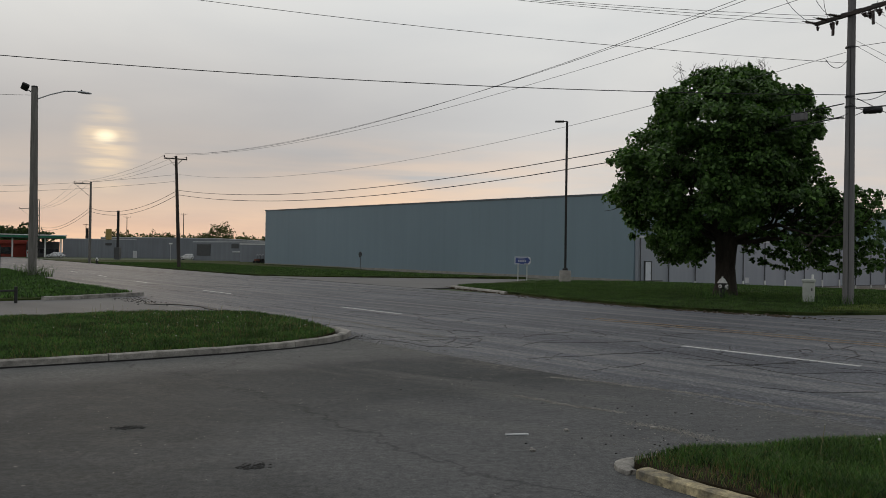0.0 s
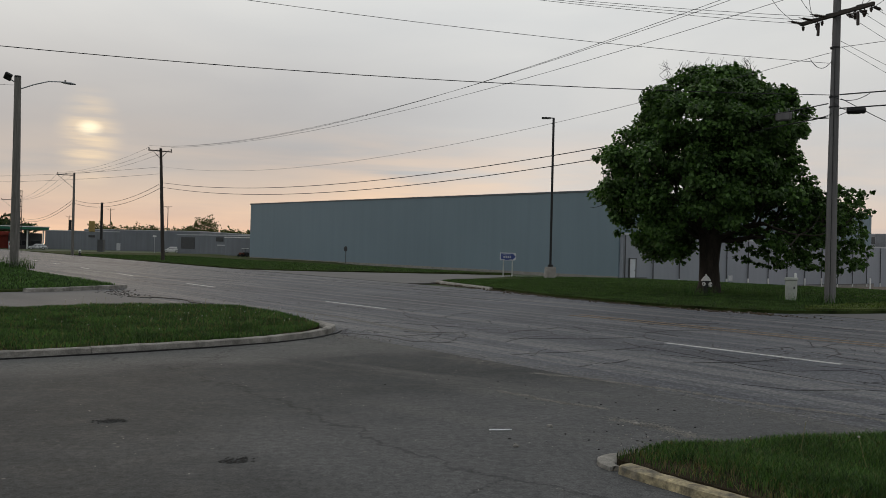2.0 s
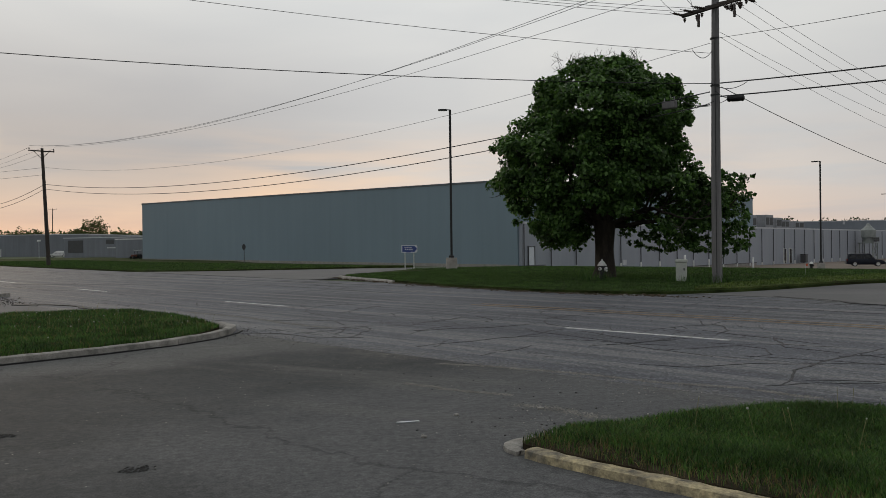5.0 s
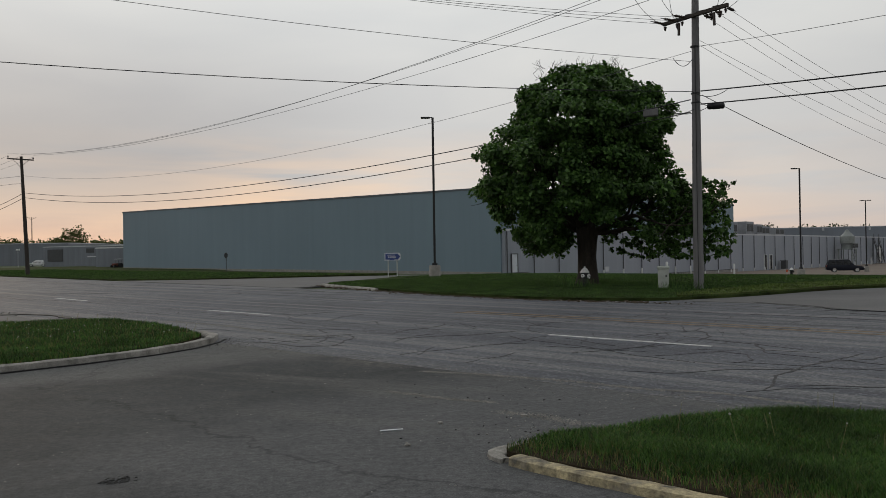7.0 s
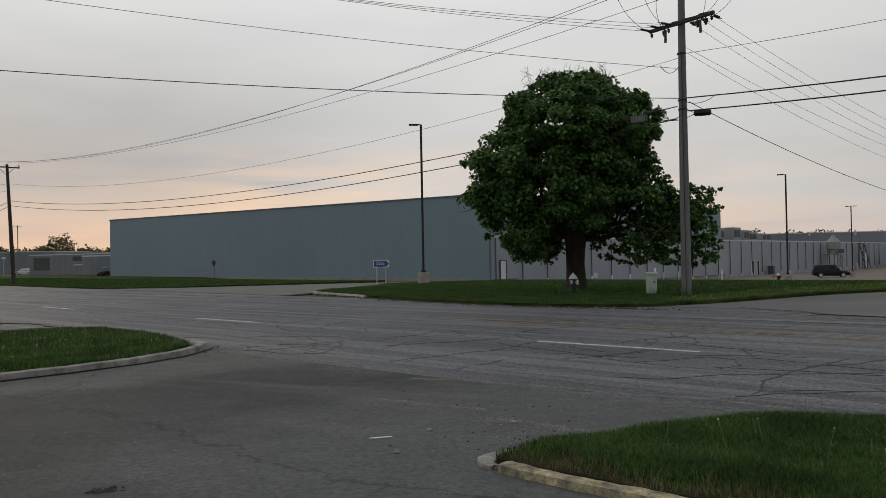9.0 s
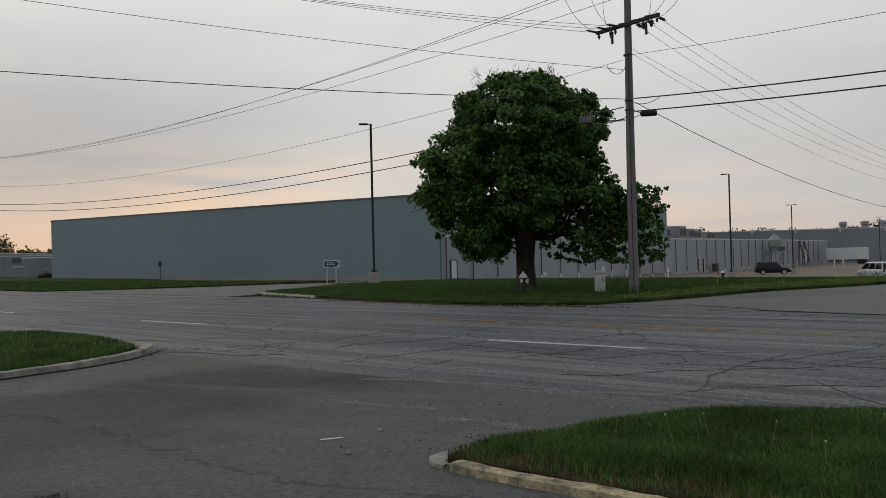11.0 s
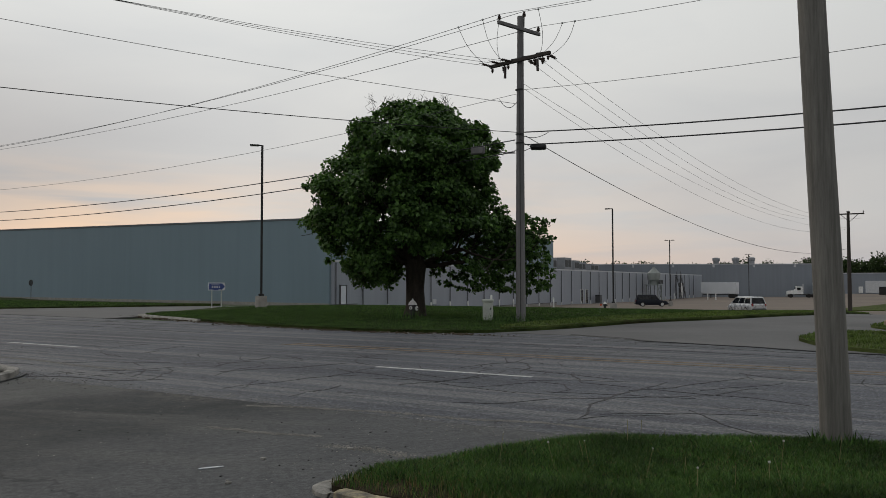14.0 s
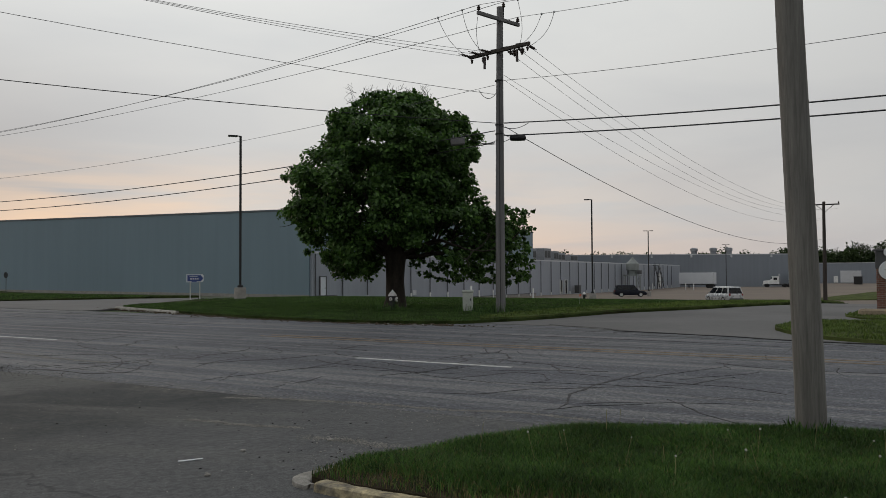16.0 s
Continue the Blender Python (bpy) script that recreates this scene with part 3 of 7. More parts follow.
west_line = [street(12.12, w) for w in (-9, -5, -1, 2)] + [street(*q) for q in ((12.12, 3.4), (12.2, 4.8), (12.42, 5.9), (12.8, 6.8), (13.3, 7.5), (13.9, 7.95), (14.6, 8.1))]
near_line = [street(s, w) for s, w in ((-9, 4.62), (-5, 4.62), (-1, 4.62), (1, 4.61), (2.5, 4.58), (3.2, 4.56), (3.6, 4.57), (3.86, 4.6))]
tip_line = [street(s, w) for s, w in ((3.93, 4.57), (4.06, 4.6), (4.15, 4.68), (4.18, 4.8), (4.16, 4.95), (4.1, 5.14), (4.02, 5.36))]
kerb("kerb", west_line[::-1], CONCRETE, "grey weathered concrete kerb round the grass", 0.10, 0.2, 3.2)
kerb("kerb", near_line, OLDPAINT, "chipped concrete kerb with faded yellow paint", 0.056, 0.185, 2.4, 0.011)
kerb("kerb", tip_line, CONCRETE, "broken grey concrete kerb end at the drive", 0.034, 0.12, 0.5, 0.014)
kerb("kerb", [street(*q) for q in ((30.3, 8.75), (29.3, 7.3), (28.5, 6.0), (28.2, 5.2))], CONCRETE, "grey weathered concrete kerb beside the drive", 0.13, 0.2, 1.6)
kerb("kerb", [street(*q) for q in ((34.9, 26.4), (34.2, 25.3), (32.0, 24.5), (29.8, 23.9), (27, 23.0))], CONCRETE, "low grey concrete kerb at the lawn tip", 0.10, 0.15, 2.0)
kerb("kerb", [street(*q) for q in ((8.0, 74.6), (21.5, 85.6), (39.5, 79.6))], CONCRETE, "pale kerb along the front of the lot", 0.14, 0.25, 6.0)


def ribbon(bm, pts, widths, z=0.004, deep=0.02):
    """A thin strip of uneven width laid along points on the ground."""
    rows = []
    for i, p in enumerate(pts):
        t = (pts[min(i + 1, len(pts) - 1)] - pts[max(i - 1, 0)]).normalized()
        q = Vector((-t.y, t.x)) * widths[i] / 2
        a, b = p + q, p - q
        rows.append([bm.verts.new((a.x, a.y, z - deep)), bm.verts.new((a.x, a.y, z)), bm.verts.new((b.x, b.y, z)), bm.verts.new((b.x, b.y, z - deep))])
    for a, b in zip(rows, rows[1:]):
        for k in range(3):
            bm.faces.new((a[k], b[k], b[k + 1], a[k + 1]))


def fine_line(line, step=0.12):
    """Points along a run of street places, roughened sideways."""
    pts = [Vector(street(*q)) for q in line]
    out_ = []
    for p, q in zip(pts, pts[1:]):
        n = max(1, int((q - p).length / step))
        t = (q - p).normalized()
        for i in range(n):
            c = p.lerp(q, i / n)
            out_.append(c + Vector((-t.y, t.x)) * (noise.noise(Vector((c.x * 1.3, c.y * 1.3, 2))) * 0.10 + noise.noise(Vector((c.x * 6, c.y * 6, 4))) * 0.03))
    return out_ + [pts[-1]]


def street_cracks():
    rng = random.Random(5)
    bm = bmesh.new()

    def split(pts, wide):
        k = len(pts)
        if k > 2:
            ribbon(bm, pts, [max(0.005, wide * (0.55 + 0.9 * abs(noise.noise(Vector((p.x * 3, p.y * 3, 9)))) * 2) * min(1, (i + 0.4) / 4, (k - i) / 4)) for i, p in enumerate(pts)])
    for line, wide in (
            (((3.9, 8.68), (4.23, 9.81), (4.27, 10.99), (4.23, 11.71), (4.18, 12.59)), 0.035),
            (((5.84, 9.03), (5.24, 9.2), (4.8, 9.95), (4.06, 10.65), (3.19, 11.44), (2.84, 12.55)), 0.026),
            (((5.1, 10.51), (5.02, 11.01), (5.38, 11.53), (5.83, 11.64), (6.34, 10.52)), 0.018),
            (((3.85, 9.17), (2.96, 9.75), (2.26, 9.99)), 0.020), (((8.32, 10.68), (7.02, 10.87), (6.59, 10.94)), 0.018),
            (((13.27, 7.75), (12.62, 8.24), (11.55, 8.22), (10.96, 8.73)), 0.045)):
        split(fine_line(line), wide)

    def wander(s_, w_, turn, length, wide, sway):
        line, d = [(s_, w_)], 0.0
        while d < length:
            turn += rng.gauss(0, sway)
            h = rng.uniform(0.25, 0.5)
            s_, w_, d = s_ + math.cos(turn) * h, w_ + math.sin(turn) * h, d + h
            if not 8.2 < w_ < 22.3:
                break
            line.append((s_, w_))
            if rng.random() < 0.03:
                split(fine_line(line), wide)
                line = [(s_ + math.cos(turn) * 0.3, w_ + math.sin(turn) * 0.3)]
        if len(line) > 1:
            split(fine_line(line), wide)
    for _ in range(9):
        wander(rng.uniform(-3, 18), rng.uniform(8.8, 15.0), rng.uniform(-0.5, 0.5), rng.uniform(1.5, 5), rng.uniform(0.012, 0.026), 0.22)
    for _ in range(30):
        wander(rng.uniform(1, 16), rng.uniform(8.3, 14.0), rng.choice((1, -1)) * rng.uniform(0.5, 1.7), rng.uniform(0.7, 2.6), rng.uniform(0.014, 0.034), 0.3)
    for _ in range(9):
        wander(rng.uniform(-6, 30), rng.uniform(15, 22), rng.uniform(-0.06, 0.06), rng.uniform(3, 9), rng.uniform(0.018, 0.034), 0.05)
    for _ in range(8):
        wander(rng.uniform(18, 50), rng.uniform(9, 21), rng.uniform(-0.05, 0.05), rng.uniform(3, 9), rng.uniform(0.02, 0.04), 0.05)
    tagged(obj("pavement_cracks", bm, TAR, flat=True), "dark cracks branching over the worn street asphalt", "pavement cracks", kind="stuff")


street_cracks()
SAND = surface("washed_sand", (0.23, 0.22, 0.20), 0.95, 0.35, 6, 60, 0.5, 0.01, spec=0.05)


def sand_line(line, wide, seed):
    """A drift of washed sand, broken into flecks."""
    rng = random.Random(seed)
    bm = bmesh.new()
    for p in fine_line(line, 0.05):
        for _ in range(36):
            q = p + Vector((rng.gauss(0, wide), rng.gauss(0, wide)))
            r = rng.uniform(0.004, 0.010)
            ring = [bm.verts.new((q.x + math.cos(a) * r * rng.uniform(0.6, 1.3), q.y + math.sin(a) * r * rng.uniform(0.6, 1.3), 0.0025)) for a in (0, 1.25, 2.5, 3.75, 5.0)]
            top = bm.verts.new((q.x, q.y, 0.006))
            for k in range(5):
                bm.faces.new((ring[k], ring[(k + 1) % 5], top))
    tagged(obj("sand_drift", bm, SAND), "thin drift of pale sand washed over the asphalt", "sand", kind="stuff")


for k, (line, wide) in enumerate((
        (((7.72, 7.4), (7.2, 7.68), (6.63, 7.77), (5.89, 7.91), (4.86, 8.07), (3.95, 8.18), (3.27, 8.2)), 0.035),
        (((6.93, 6.12), (6.55, 6.19), (6.05, 6.2), (5.61, 6.31)), 0.03), (((5.21, 6.02), (4.81, 6.11), (4.26, 6.04)), 0.06),
        (((18.62, 9.52), (16.3, 9.66), (14.38, 9.41), (12.67, 9.4)), 0.05), (((13.4, 7.3), (13.0, 7.0), (12.8, 6.4)), 0.1))):
    sand_line(line, wide, 80 + k)
# ---- buildings ----
def cladding(name, col, rib=0.3, tone=0.10, rough=0.55):
    """Painted metal cladding with upright ribs, sheet joints and rain streaks."""
    m = bpy.data.materials.new(name)
    m.use_nodes = True
    N = Nodes(m.node_tree)
    pos = N.n("ShaderNodeTexCoord", 3)
    sep = N.t.nodes.new("ShaderNodeSeparateXYZ")
    N.t.links.new(pos, sep.inputs[0])
    run = N.math("ADD", sep.outputs[0], sep.outputs[1])
    ribs = N.math("PINGPONG", N.math("DIVIDE", run, rib), 0.5)
    sheet_no = N.math("FLOOR", N.math("DIVIDE", run, 6.2))
    tint = N.n("ShaderNodeTexWhiteNoise", 0, {"noise_dimensions": "1D"}, W=sheet_no)
    streak = N.noise(N.n("ShaderNodeMapping", 0, Vector=pos, Scale=(1, 1, 0.05)), 1.2, 5, 0.6)
    big = N.noise(pos, 0.08, 4, 0.5)
    c = N.mix(tint, tuple(v * (1 - tone * 0.5) for v in col), tuple(v * (1 + tone * 0.5) for v in col))
    c = N.mix(1.0, c, N.mix(N.span(streak, 0.35, 0.7), (1 - tone,) * 3, (1 + tone * 0.6,) * 3), "MULTIPLY")
    c = N.mix(1.0, c, N.mix(N.span(big, 0.35, 0.65), (1 - tone,) * 3, (1 + tone * 0.5,) * 3), "MULTIPLY")
    b = N.n("ShaderNodeBump", 0, Strength=0.2, Distance=0.02, Height=N.span(ribs, 0.1, 0.25))
    p = N.n("ShaderNodeBsdfPrincipled", 0, Base_Color=c, Roughness=rough, Normal=b, Specular_IOR_Level=0.35)
    o = N.t.nodes.new("ShaderNodeOutputMaterial")
    N.t.links.new(p, o.inputs[0])
    return m


GREYWALL = cladding("blue_grey_cladding", (0.182, 0.250, 0.294), 0.3, 0.04, 0.5)
PALEWALL = cladding("pale_cladding", (0.300, 0.322, 0.365), 0.35, 0.05, 0.5)
FARWALL = cladding("far_grey_cladding", (0.215, 0.238, 0.272), 0.5, 0.06, 0.55)
ROOFING = surface("grey_roofing", (0.25, 0.25, 0.255), 0.9, 0.15, 0.2, 4, 0.1)
EDGETRIM = surface("slate_edge_trim", (0.10, 0.115, 0.13), 0.6, 0.15, 2, 30, 0.05)
TRIM = surface("pale_metal_trim", (0.52, 0.53, 0.55), 0.5, 0.1, 2, 30, 0.05)
DARKTRIM = surface("dark_trim", (0.07, 0.072, 0.075), 0.6, 0.15, 2, 30, 0.05)
WHITEPAINT = surface("white_paint", (0.70, 0.70, 0.69), 0.5, 0.12, 2, 30, 0.05)
DOORPAINT = surface("pale_door_paint", (0.62, 0.65, 0.70), 0.5, 0.06, 2, 30, 0.05)
GLASS = surface("dark_window_glass", (0.015, 0.017, 0.02), 0.08, 0.2, 1, 10, 0.0, spec=0.6)
RUBBER = surface("tyre_rubber", (0.018, 0.018, 0.018), 0.85, 0.2, 5, 60, 0.1)
PIPE = surface("dull_downpipe_paint", (0.09, 0.093, 0.10), 0.95, 0.15, 2, 30, 0.05, spec=0.05)
BASECON = surface("lamp_base_concrete", (0.28, 0.265, 0.245), 0.9, 0.2, 3, 40, 0.3, stain=(0.18, 0.17, 0.155))


def quad_wall(bm, a, b, z0a, z0b, z1a, z1b, thick):
    """An upright wall from a to b, of that thickness behind its face."""
    a, b = Vector(a), Vector(b)
    t = (b - a).normalized()
    q = Vector((-t.y, t.x)) * thick
    lo = [(a, z0a), (b, z0b), (b + q, z0b), (a + q, z0a)]
    hi = [(a, z1a), (b, z1b), (b + q, z1b), (a + q, z1a)]
    vs = [bm.verts.new((*p, z)) for p, z in lo + hi]
    for f in ((0, 1, 2, 3), (4, 5, 6, 7), (0, 1, 5, 4), (1, 2, 6, 5), (2, 3, 7, 6), (3, 0, 4, 7)):
        bm.faces.new([vs[i] for i in f])
    bmesh.ops.recalc_face_normals(bm, faces=bm.faces)
    return bm


CORNER = Vector((18.77, 82.6))
WEST, NORTH = Vector((-0.646, 0.763)), Vector((0.763, 0.646))


def hall(name, label, corners, z0, tops, wall_mat, coping_mat, thick=0.3, group=""):
    """A plain industrial building over a plan: walls, roof and coping."""
    root = thing(name, label, "building", group=group)
    k = len(corners)
    mid = sum((Vector(c) for c in corners), Vector((0, 0))) / k
    for i in range(k):
        a, b = Vector(corners[i]), Vector(corners[(i + 1) % k])
        part("wall", quad_wall(bmesh.new(), a, b - (b - a).normalized() * thick, z0, z0, tops[i], tops[(i + 1) % k], thick), wall_mat, root)
        part("coping", quad_wall(bmesh.new(), a - (b - a).normalized() * 0.05 + (a - mid).normalized() * 0.08, b + (b - mid).normalized() * 0.08, tops[i] - 0.12, tops[(i + 1) % k] - 0.12, tops[i] + 0.08, tops[(i + 1) % k] + 0.08, thick + 0.2), coping_mat, root)
    bm = bmesh.new()
    bm.faces.new([bm.verts.new((c[0], c[1], tops[i] - 0.35)) for i, c in enumerate(corners)])
    bmesh.ops.solidify(bm, geom=bm.faces[:], thickness=0.2)
    part("roof", bm, ROOFING, root)
    return root


# the large blue-grey warehouse
wl = CORNER + WEST * 75.0
ware = hall("warehouse", "large windowless warehouse with blue-grey metal cladding", [CORNER, CORNER + NORTH * 60, wl + NORTH * 60, wl], -2.3, [8.15, 8.4, 8.95, 8.9], GREYWALL, EDGETRIM)
part("plinth", quad_wall(bmesh.new(), wl - NORTH * 0.06, CORNER - NORTH * 0.06 - WEST * 0.05, -1.0, -2.0, 0.16, -0.42, 0.05), BASECON, ware)

# the low columned wing
low = hall("factory_wing", "low pale metal-clad factory wing with downpipes", [CORNER - WEST * 0.4 + NORTH * 0.2, CORNER + NORTH * 168 - WEST * 0.4, CORNER + NORTH * 168 + WEST * 38, CORNER + NORTH * 0.2 + WEST * 38][:4], -3.0, [3.85, 3.85, 3.85, 3.85], PALEWALL, TRIM)
for k in range(34):
    p = CORNER + NORTH * (0.35 + 4.75 * k) - WEST * 0.55
    bm = box(bmesh.new(), p.x, p.y, -2.4, 0.11, 0.11, 6.1, math.degrees(math.atan2(NORTH.y, NORTH.x)), 0.03)
    part("downpipe", bm, PIPE, low)
    bm = box(bmesh.new(), p.x, p.y, -2.2, 0.17, 0.17, 1.55 if k < 10 else 0.75, math.degrees(math.atan2(NORTH.y, NORTH.x)), 0.03)
    part("pipe_boot", bm, WHITEPAINT, low)


for k0, k1, z in ((-0.3, 4.1, -0.58), (4.1, 11.1, -0.98), (11.1, 24, -1.3), (24, 60, -1.55)):
    a_, b_ = CORNER + NORTH * k0 - WEST * 0.52, CORNER + NORTH * k1 - WEST * 0.52
    part("plinth", quad_wall(bmesh.new(), a_, b_, -2.6, -2.6, z, z, 0.1), BASECON, low)
    part("plinth_flashing", quad_wall(bmesh.new(), a_ - WEST * 0.03, b_ - WEST * 0.03, z, z, z + 0.09, z + 0.09, 0.1), DARKTRIM, low)


def wall_door(root, along, w, h, z, name="door", material=None, frame_mat=None):
    """A flush door with its frame, on the wing's face."""
    t = math.degrees(math.atan2(NORTH.y, NORTH.x))
    p = CORNER + NORTH * along - WEST * 0.45
    d = part(name, box(bmesh.new(), p.x, p.y, z, w, 0.10, h, t, 0.01), material or DOORPAINT, root)
    for side in (-1, 1):
        q = p + NORTH * side * (w / 2 + 0.05)
        part("door_frame", box(bmesh.new(), q.x, q.y, z, 0.09, 0.2, h + 0.09, t, 0.01), frame_mat or DARKTRIM, d)
    part("door_frame", box(bmesh.new(), p.x, p.y, z + h, w + 0.2, 0.2, 0.09, t, 0.01), frame_mat or DARKTRIM, d)
    h_ = p + NORTH * (w * 0.36) - WEST * 0.09
    part("door_handle", box(bmesh.new(), h_.x, h_.y, z + 1.0, 0.14, 0.08, 0.05, t, 0.01), DARKTRIM, d)


wall_door(low, 1.7, 0.95, 2.15, -0.8)
wall_door(low, 72.0, 1.0, 2.4, -1.9, material=GLASS, frame_mat=WHITEPAINT)
wall_door(low, 74.5, 1.0, 2.4, -1.9, material=GLASS, frame_mat=WHITEPAINT)
wall_door(low, 144.0, 3.4, 3.6, -1.9, "roller_door", WHITEPAINT)
for along, z0, hh in ((4.6, 1.5, 1.2), (20.3, -0.9, 0.6)):
    p = CORNER + NORTH * along - WEST * 0.44
    part("wall_vent", box(bmesh.new(), p.x, p.y, z0, 0.9, 0.12, hh, math.degrees(math.atan2(NORTH.y, NORTH.x)), 0.01), TRIM, low)

# the tall hall behind, parallel to the warehouse
def bearing(az, d):
    return Vector((math.sin(radians(az)), math.cos(radians(az)))) * d


ra, rb = bearing(20.0, 240), bearing(45.6, 258)
rside = (rb - ra).normalized()
rdeep = Vector((-rside.y, rside.x))
back = hall("rear_hall", "long tall grey metal-clad hall beyond the lot", [ra, rb, rb + rdeep * 60, ra + rdeep * 60], -2.8, [7.0] * 4, FARWALL, TRIM)
for k in range(1, 10):
    p = ra + (rb - ra) * (k / 10) - rdeep * 0.12
    part("gutter_box", box(bmesh.new(), p.x, p.y, 6.1, 0.5, 0.3, 0.7, math.degrees(math.atan2(rside.y, rside.x)), 0.03), TRIM, back)
fx2 = Vector((math.sin(radians(49.8)), math.cos(radians(49.8)))) * 335
side = hall("rear_shed", "pale low shed with a roller door", [fx2 + WEST * 60, fx2 - WEST * 60, fx2 - WEST * 60 + NORTH * 50, fx2 + WEST * 60 + NORTH * 50], -2.5, [5.2] * 4, FARWALL, TRIM)


# ---- poles, lamps ----
def lamp_post(x, y, turn, tall=9.4, group="lot lamps", twin=False):
    """A black square lot lamp on a round concrete foot."""
    z = land(x, y)
    root = thing("lot_lamp", "tall black steel lot lamp on a round concrete base", "lamp post", (x, y, z), turn, group)
    part("concrete_base", lathe(bmesh.new(), [(0.36, -0.3), (0.36, 0.74), (0.33, 0.8), (0.0, 0.81)], 20), BASECON, root)
    part("base_cover", box(bmesh.new(), 0, 0, 0.8, 0.34, 0.34, 0.14, 0, 0.03), BLACKMETAL, root)
    part("pole", box(bmesh.new(), 0, 0, 0.9, 0.145, 0.145, tall - 0.12, 0, 0.015), BLACKMETAL, root)
    for sgn in ((-1, 1) if twin else (-1,)):
        part("arm", box(bmesh.new(), sgn * 0.12, 0, 0.8 + tall - 0.06, 0.2, 0.06, 0.06, 0, 0.01), BLACKMETAL, root)
        bm = box(bmesh.new(), sgn * 0.46, 0, 0.8 + tall - 0.08, 0.58, 0.34, 0.09, 0, 0.03)
        h = part("lamp_head", bm, BLACKMETAL, root)
        part("lens", box(bmesh.new(), sgn * 0.48, 0, 0.8 + tall - 0.088, 0.44, 0.26, 0.012, 0, 0.004), TRIM, h)
    return root


lamp_post(7.68, 52.65, -8)
lamp_post(45.0, 72.1, -30)
lamp_post(78.1, 108.9, -35, twin=True)
lamp_post(128.0, 149.7, -40, twin=True)


def insulator(bm, p, up=1.0, n=10, s=1.0):
    """A stacked porcelain pin insulator."""
    m = Matrix.Translation(p) @ Matrix.Diagonal((s, s, s * up, 1))
    lathe(bm, [(0.02, 0), (0.02, 0.05), (0.07, 0.06), (0.075, 0.09), (0.04, 0.11), (0.065, 0.13), (0.065, 0.16), (0.03, 0.19), (0.045, 0.21), (0.02, 0.24)], n, m=m)
    bmesh.ops.recalc_face_normals(bm, faces=bm.faces)
    return bm


def catenary(a, b, sag, n=20):
    a, b = Vector(a), Vector(b)
    return [a.lerp(b, i / n) - Vector((0, 0, 4 * sag * (i / n) * (1 - i / n))) for i in range(n + 1)]


def wire(a, b, sag, r=0.008, material=None, label="bare power line between the poles", name="power_line", n=20):
    ob = obj(name, tube(bmesh.new(), catenary(a, b, sag, n), r, 5), material or LEAD)
    return tagged(ob, label, "cable", "overhead lines")


P1 = Vector((13.68, 28.3, 0))


def main_pole():
    root = thing("utility_pole", "silvery wooden utility pole with two crossarms and insulators", "utility pole", P1)
    part("pole", tube(bmesh.new(), [(0, 0, -0.2), (0, 0, 4), (0.02, 0, 8), (0.05, 0, 11.6)], [0.185, 0.166, 0.14, 0.118], 16), POLEGREY, root)
    view = Vector((P1.x, P1.y)).normalized()
    rt = Vector((view.y, -view.x, 0))
    dp = Vector((view.x, view.y, 0))
    # the two arms stand across one another
    t1 = (rt * 0.82 + dp * 0.9).normalized()
    t2 = (rt * 0.9 - dp * 0.75).normalized()
    for name, z, t, half, mat in (("upper_crossarm", 11.02, t1, 1.15, POLEGREY), ("lower_crossarm", 9.82, t2, 1.45, DARKWOOD)):
        bm = bmesh.new()
        ang = math.degrees(math.atan2(t.y, t.x))
        off = -dp * 0.2
        box(bm, off.x, off.y, z, half * 2, 0.11, 0.13, ang, 0.012)
        arm = part(name, bm, mat, root)
        if name == "lower_crossarm":
            for u in (-1.35, -0.75, -0.55, 0.55, 0.75, 1.1, 1.35):
                bm = insulator(bmesh.new(), off + t * u + Vector((0, 0, z)), -1.0, s=1.2 if abs(u) in (0.75, 1.1) else 0.8)
                part("insulator", bm, PORCELAIN, arm)
            for u in (-1.0, -0.2, 0.3, 1.0):
                part("bracket", box(bmesh.new(), *(off + t * u + Vector((0, 0, z + 0.1))), 0.34, 0.05, 0.06, ang + 15, 0.01), BLACKMETAL, arm)
            for u in (-0.7, 0.85):
                bm = rod(bmesh.new(), off + t * u + Vector((0, 0, z - 0.05)), off + t * (u * 1.02) + Vector((0, 0, z - 0.5)), 0.05, 0.05, 10)
                part("fuse_cutout", bm, PORCELAIN, arm)
        else:
            for u in (-1.08, 1.08):
                part("insulator", insulator(bmesh.new(), off + t * u + Vector((0, 0, z + 0.12))), PORCELAIN, arm)
    part("top_pin", insulator(bmesh.new(), Vector((0.18, -0.05, 11.55)), 1.0), PORCELAIN, root)
    part("pin_rod", rod(bmesh.new(), (0.17, -0.05, 11.1), (0.18, -0.05, 11.6), 0.02), BLACKMETAL, root)
    for z in (6.78, 7.12, 8.8):
        part("clamp", lathe(bmesh.new(), [(0.148, -0.03), (0.162, -0.025), (0.162, 0.025), (0.148, 0.03)], 14, (0, 0, z)), BLACKMETAL, root)
    part("ground_lead", tube(bmesh.new(), [(-0.09, -0.17, 0.0), (-0.08, -0.155, 4), (-0.06, -0.13, 8.8)], 0.012, 5), WIRE, root)
    return root


main_pole()


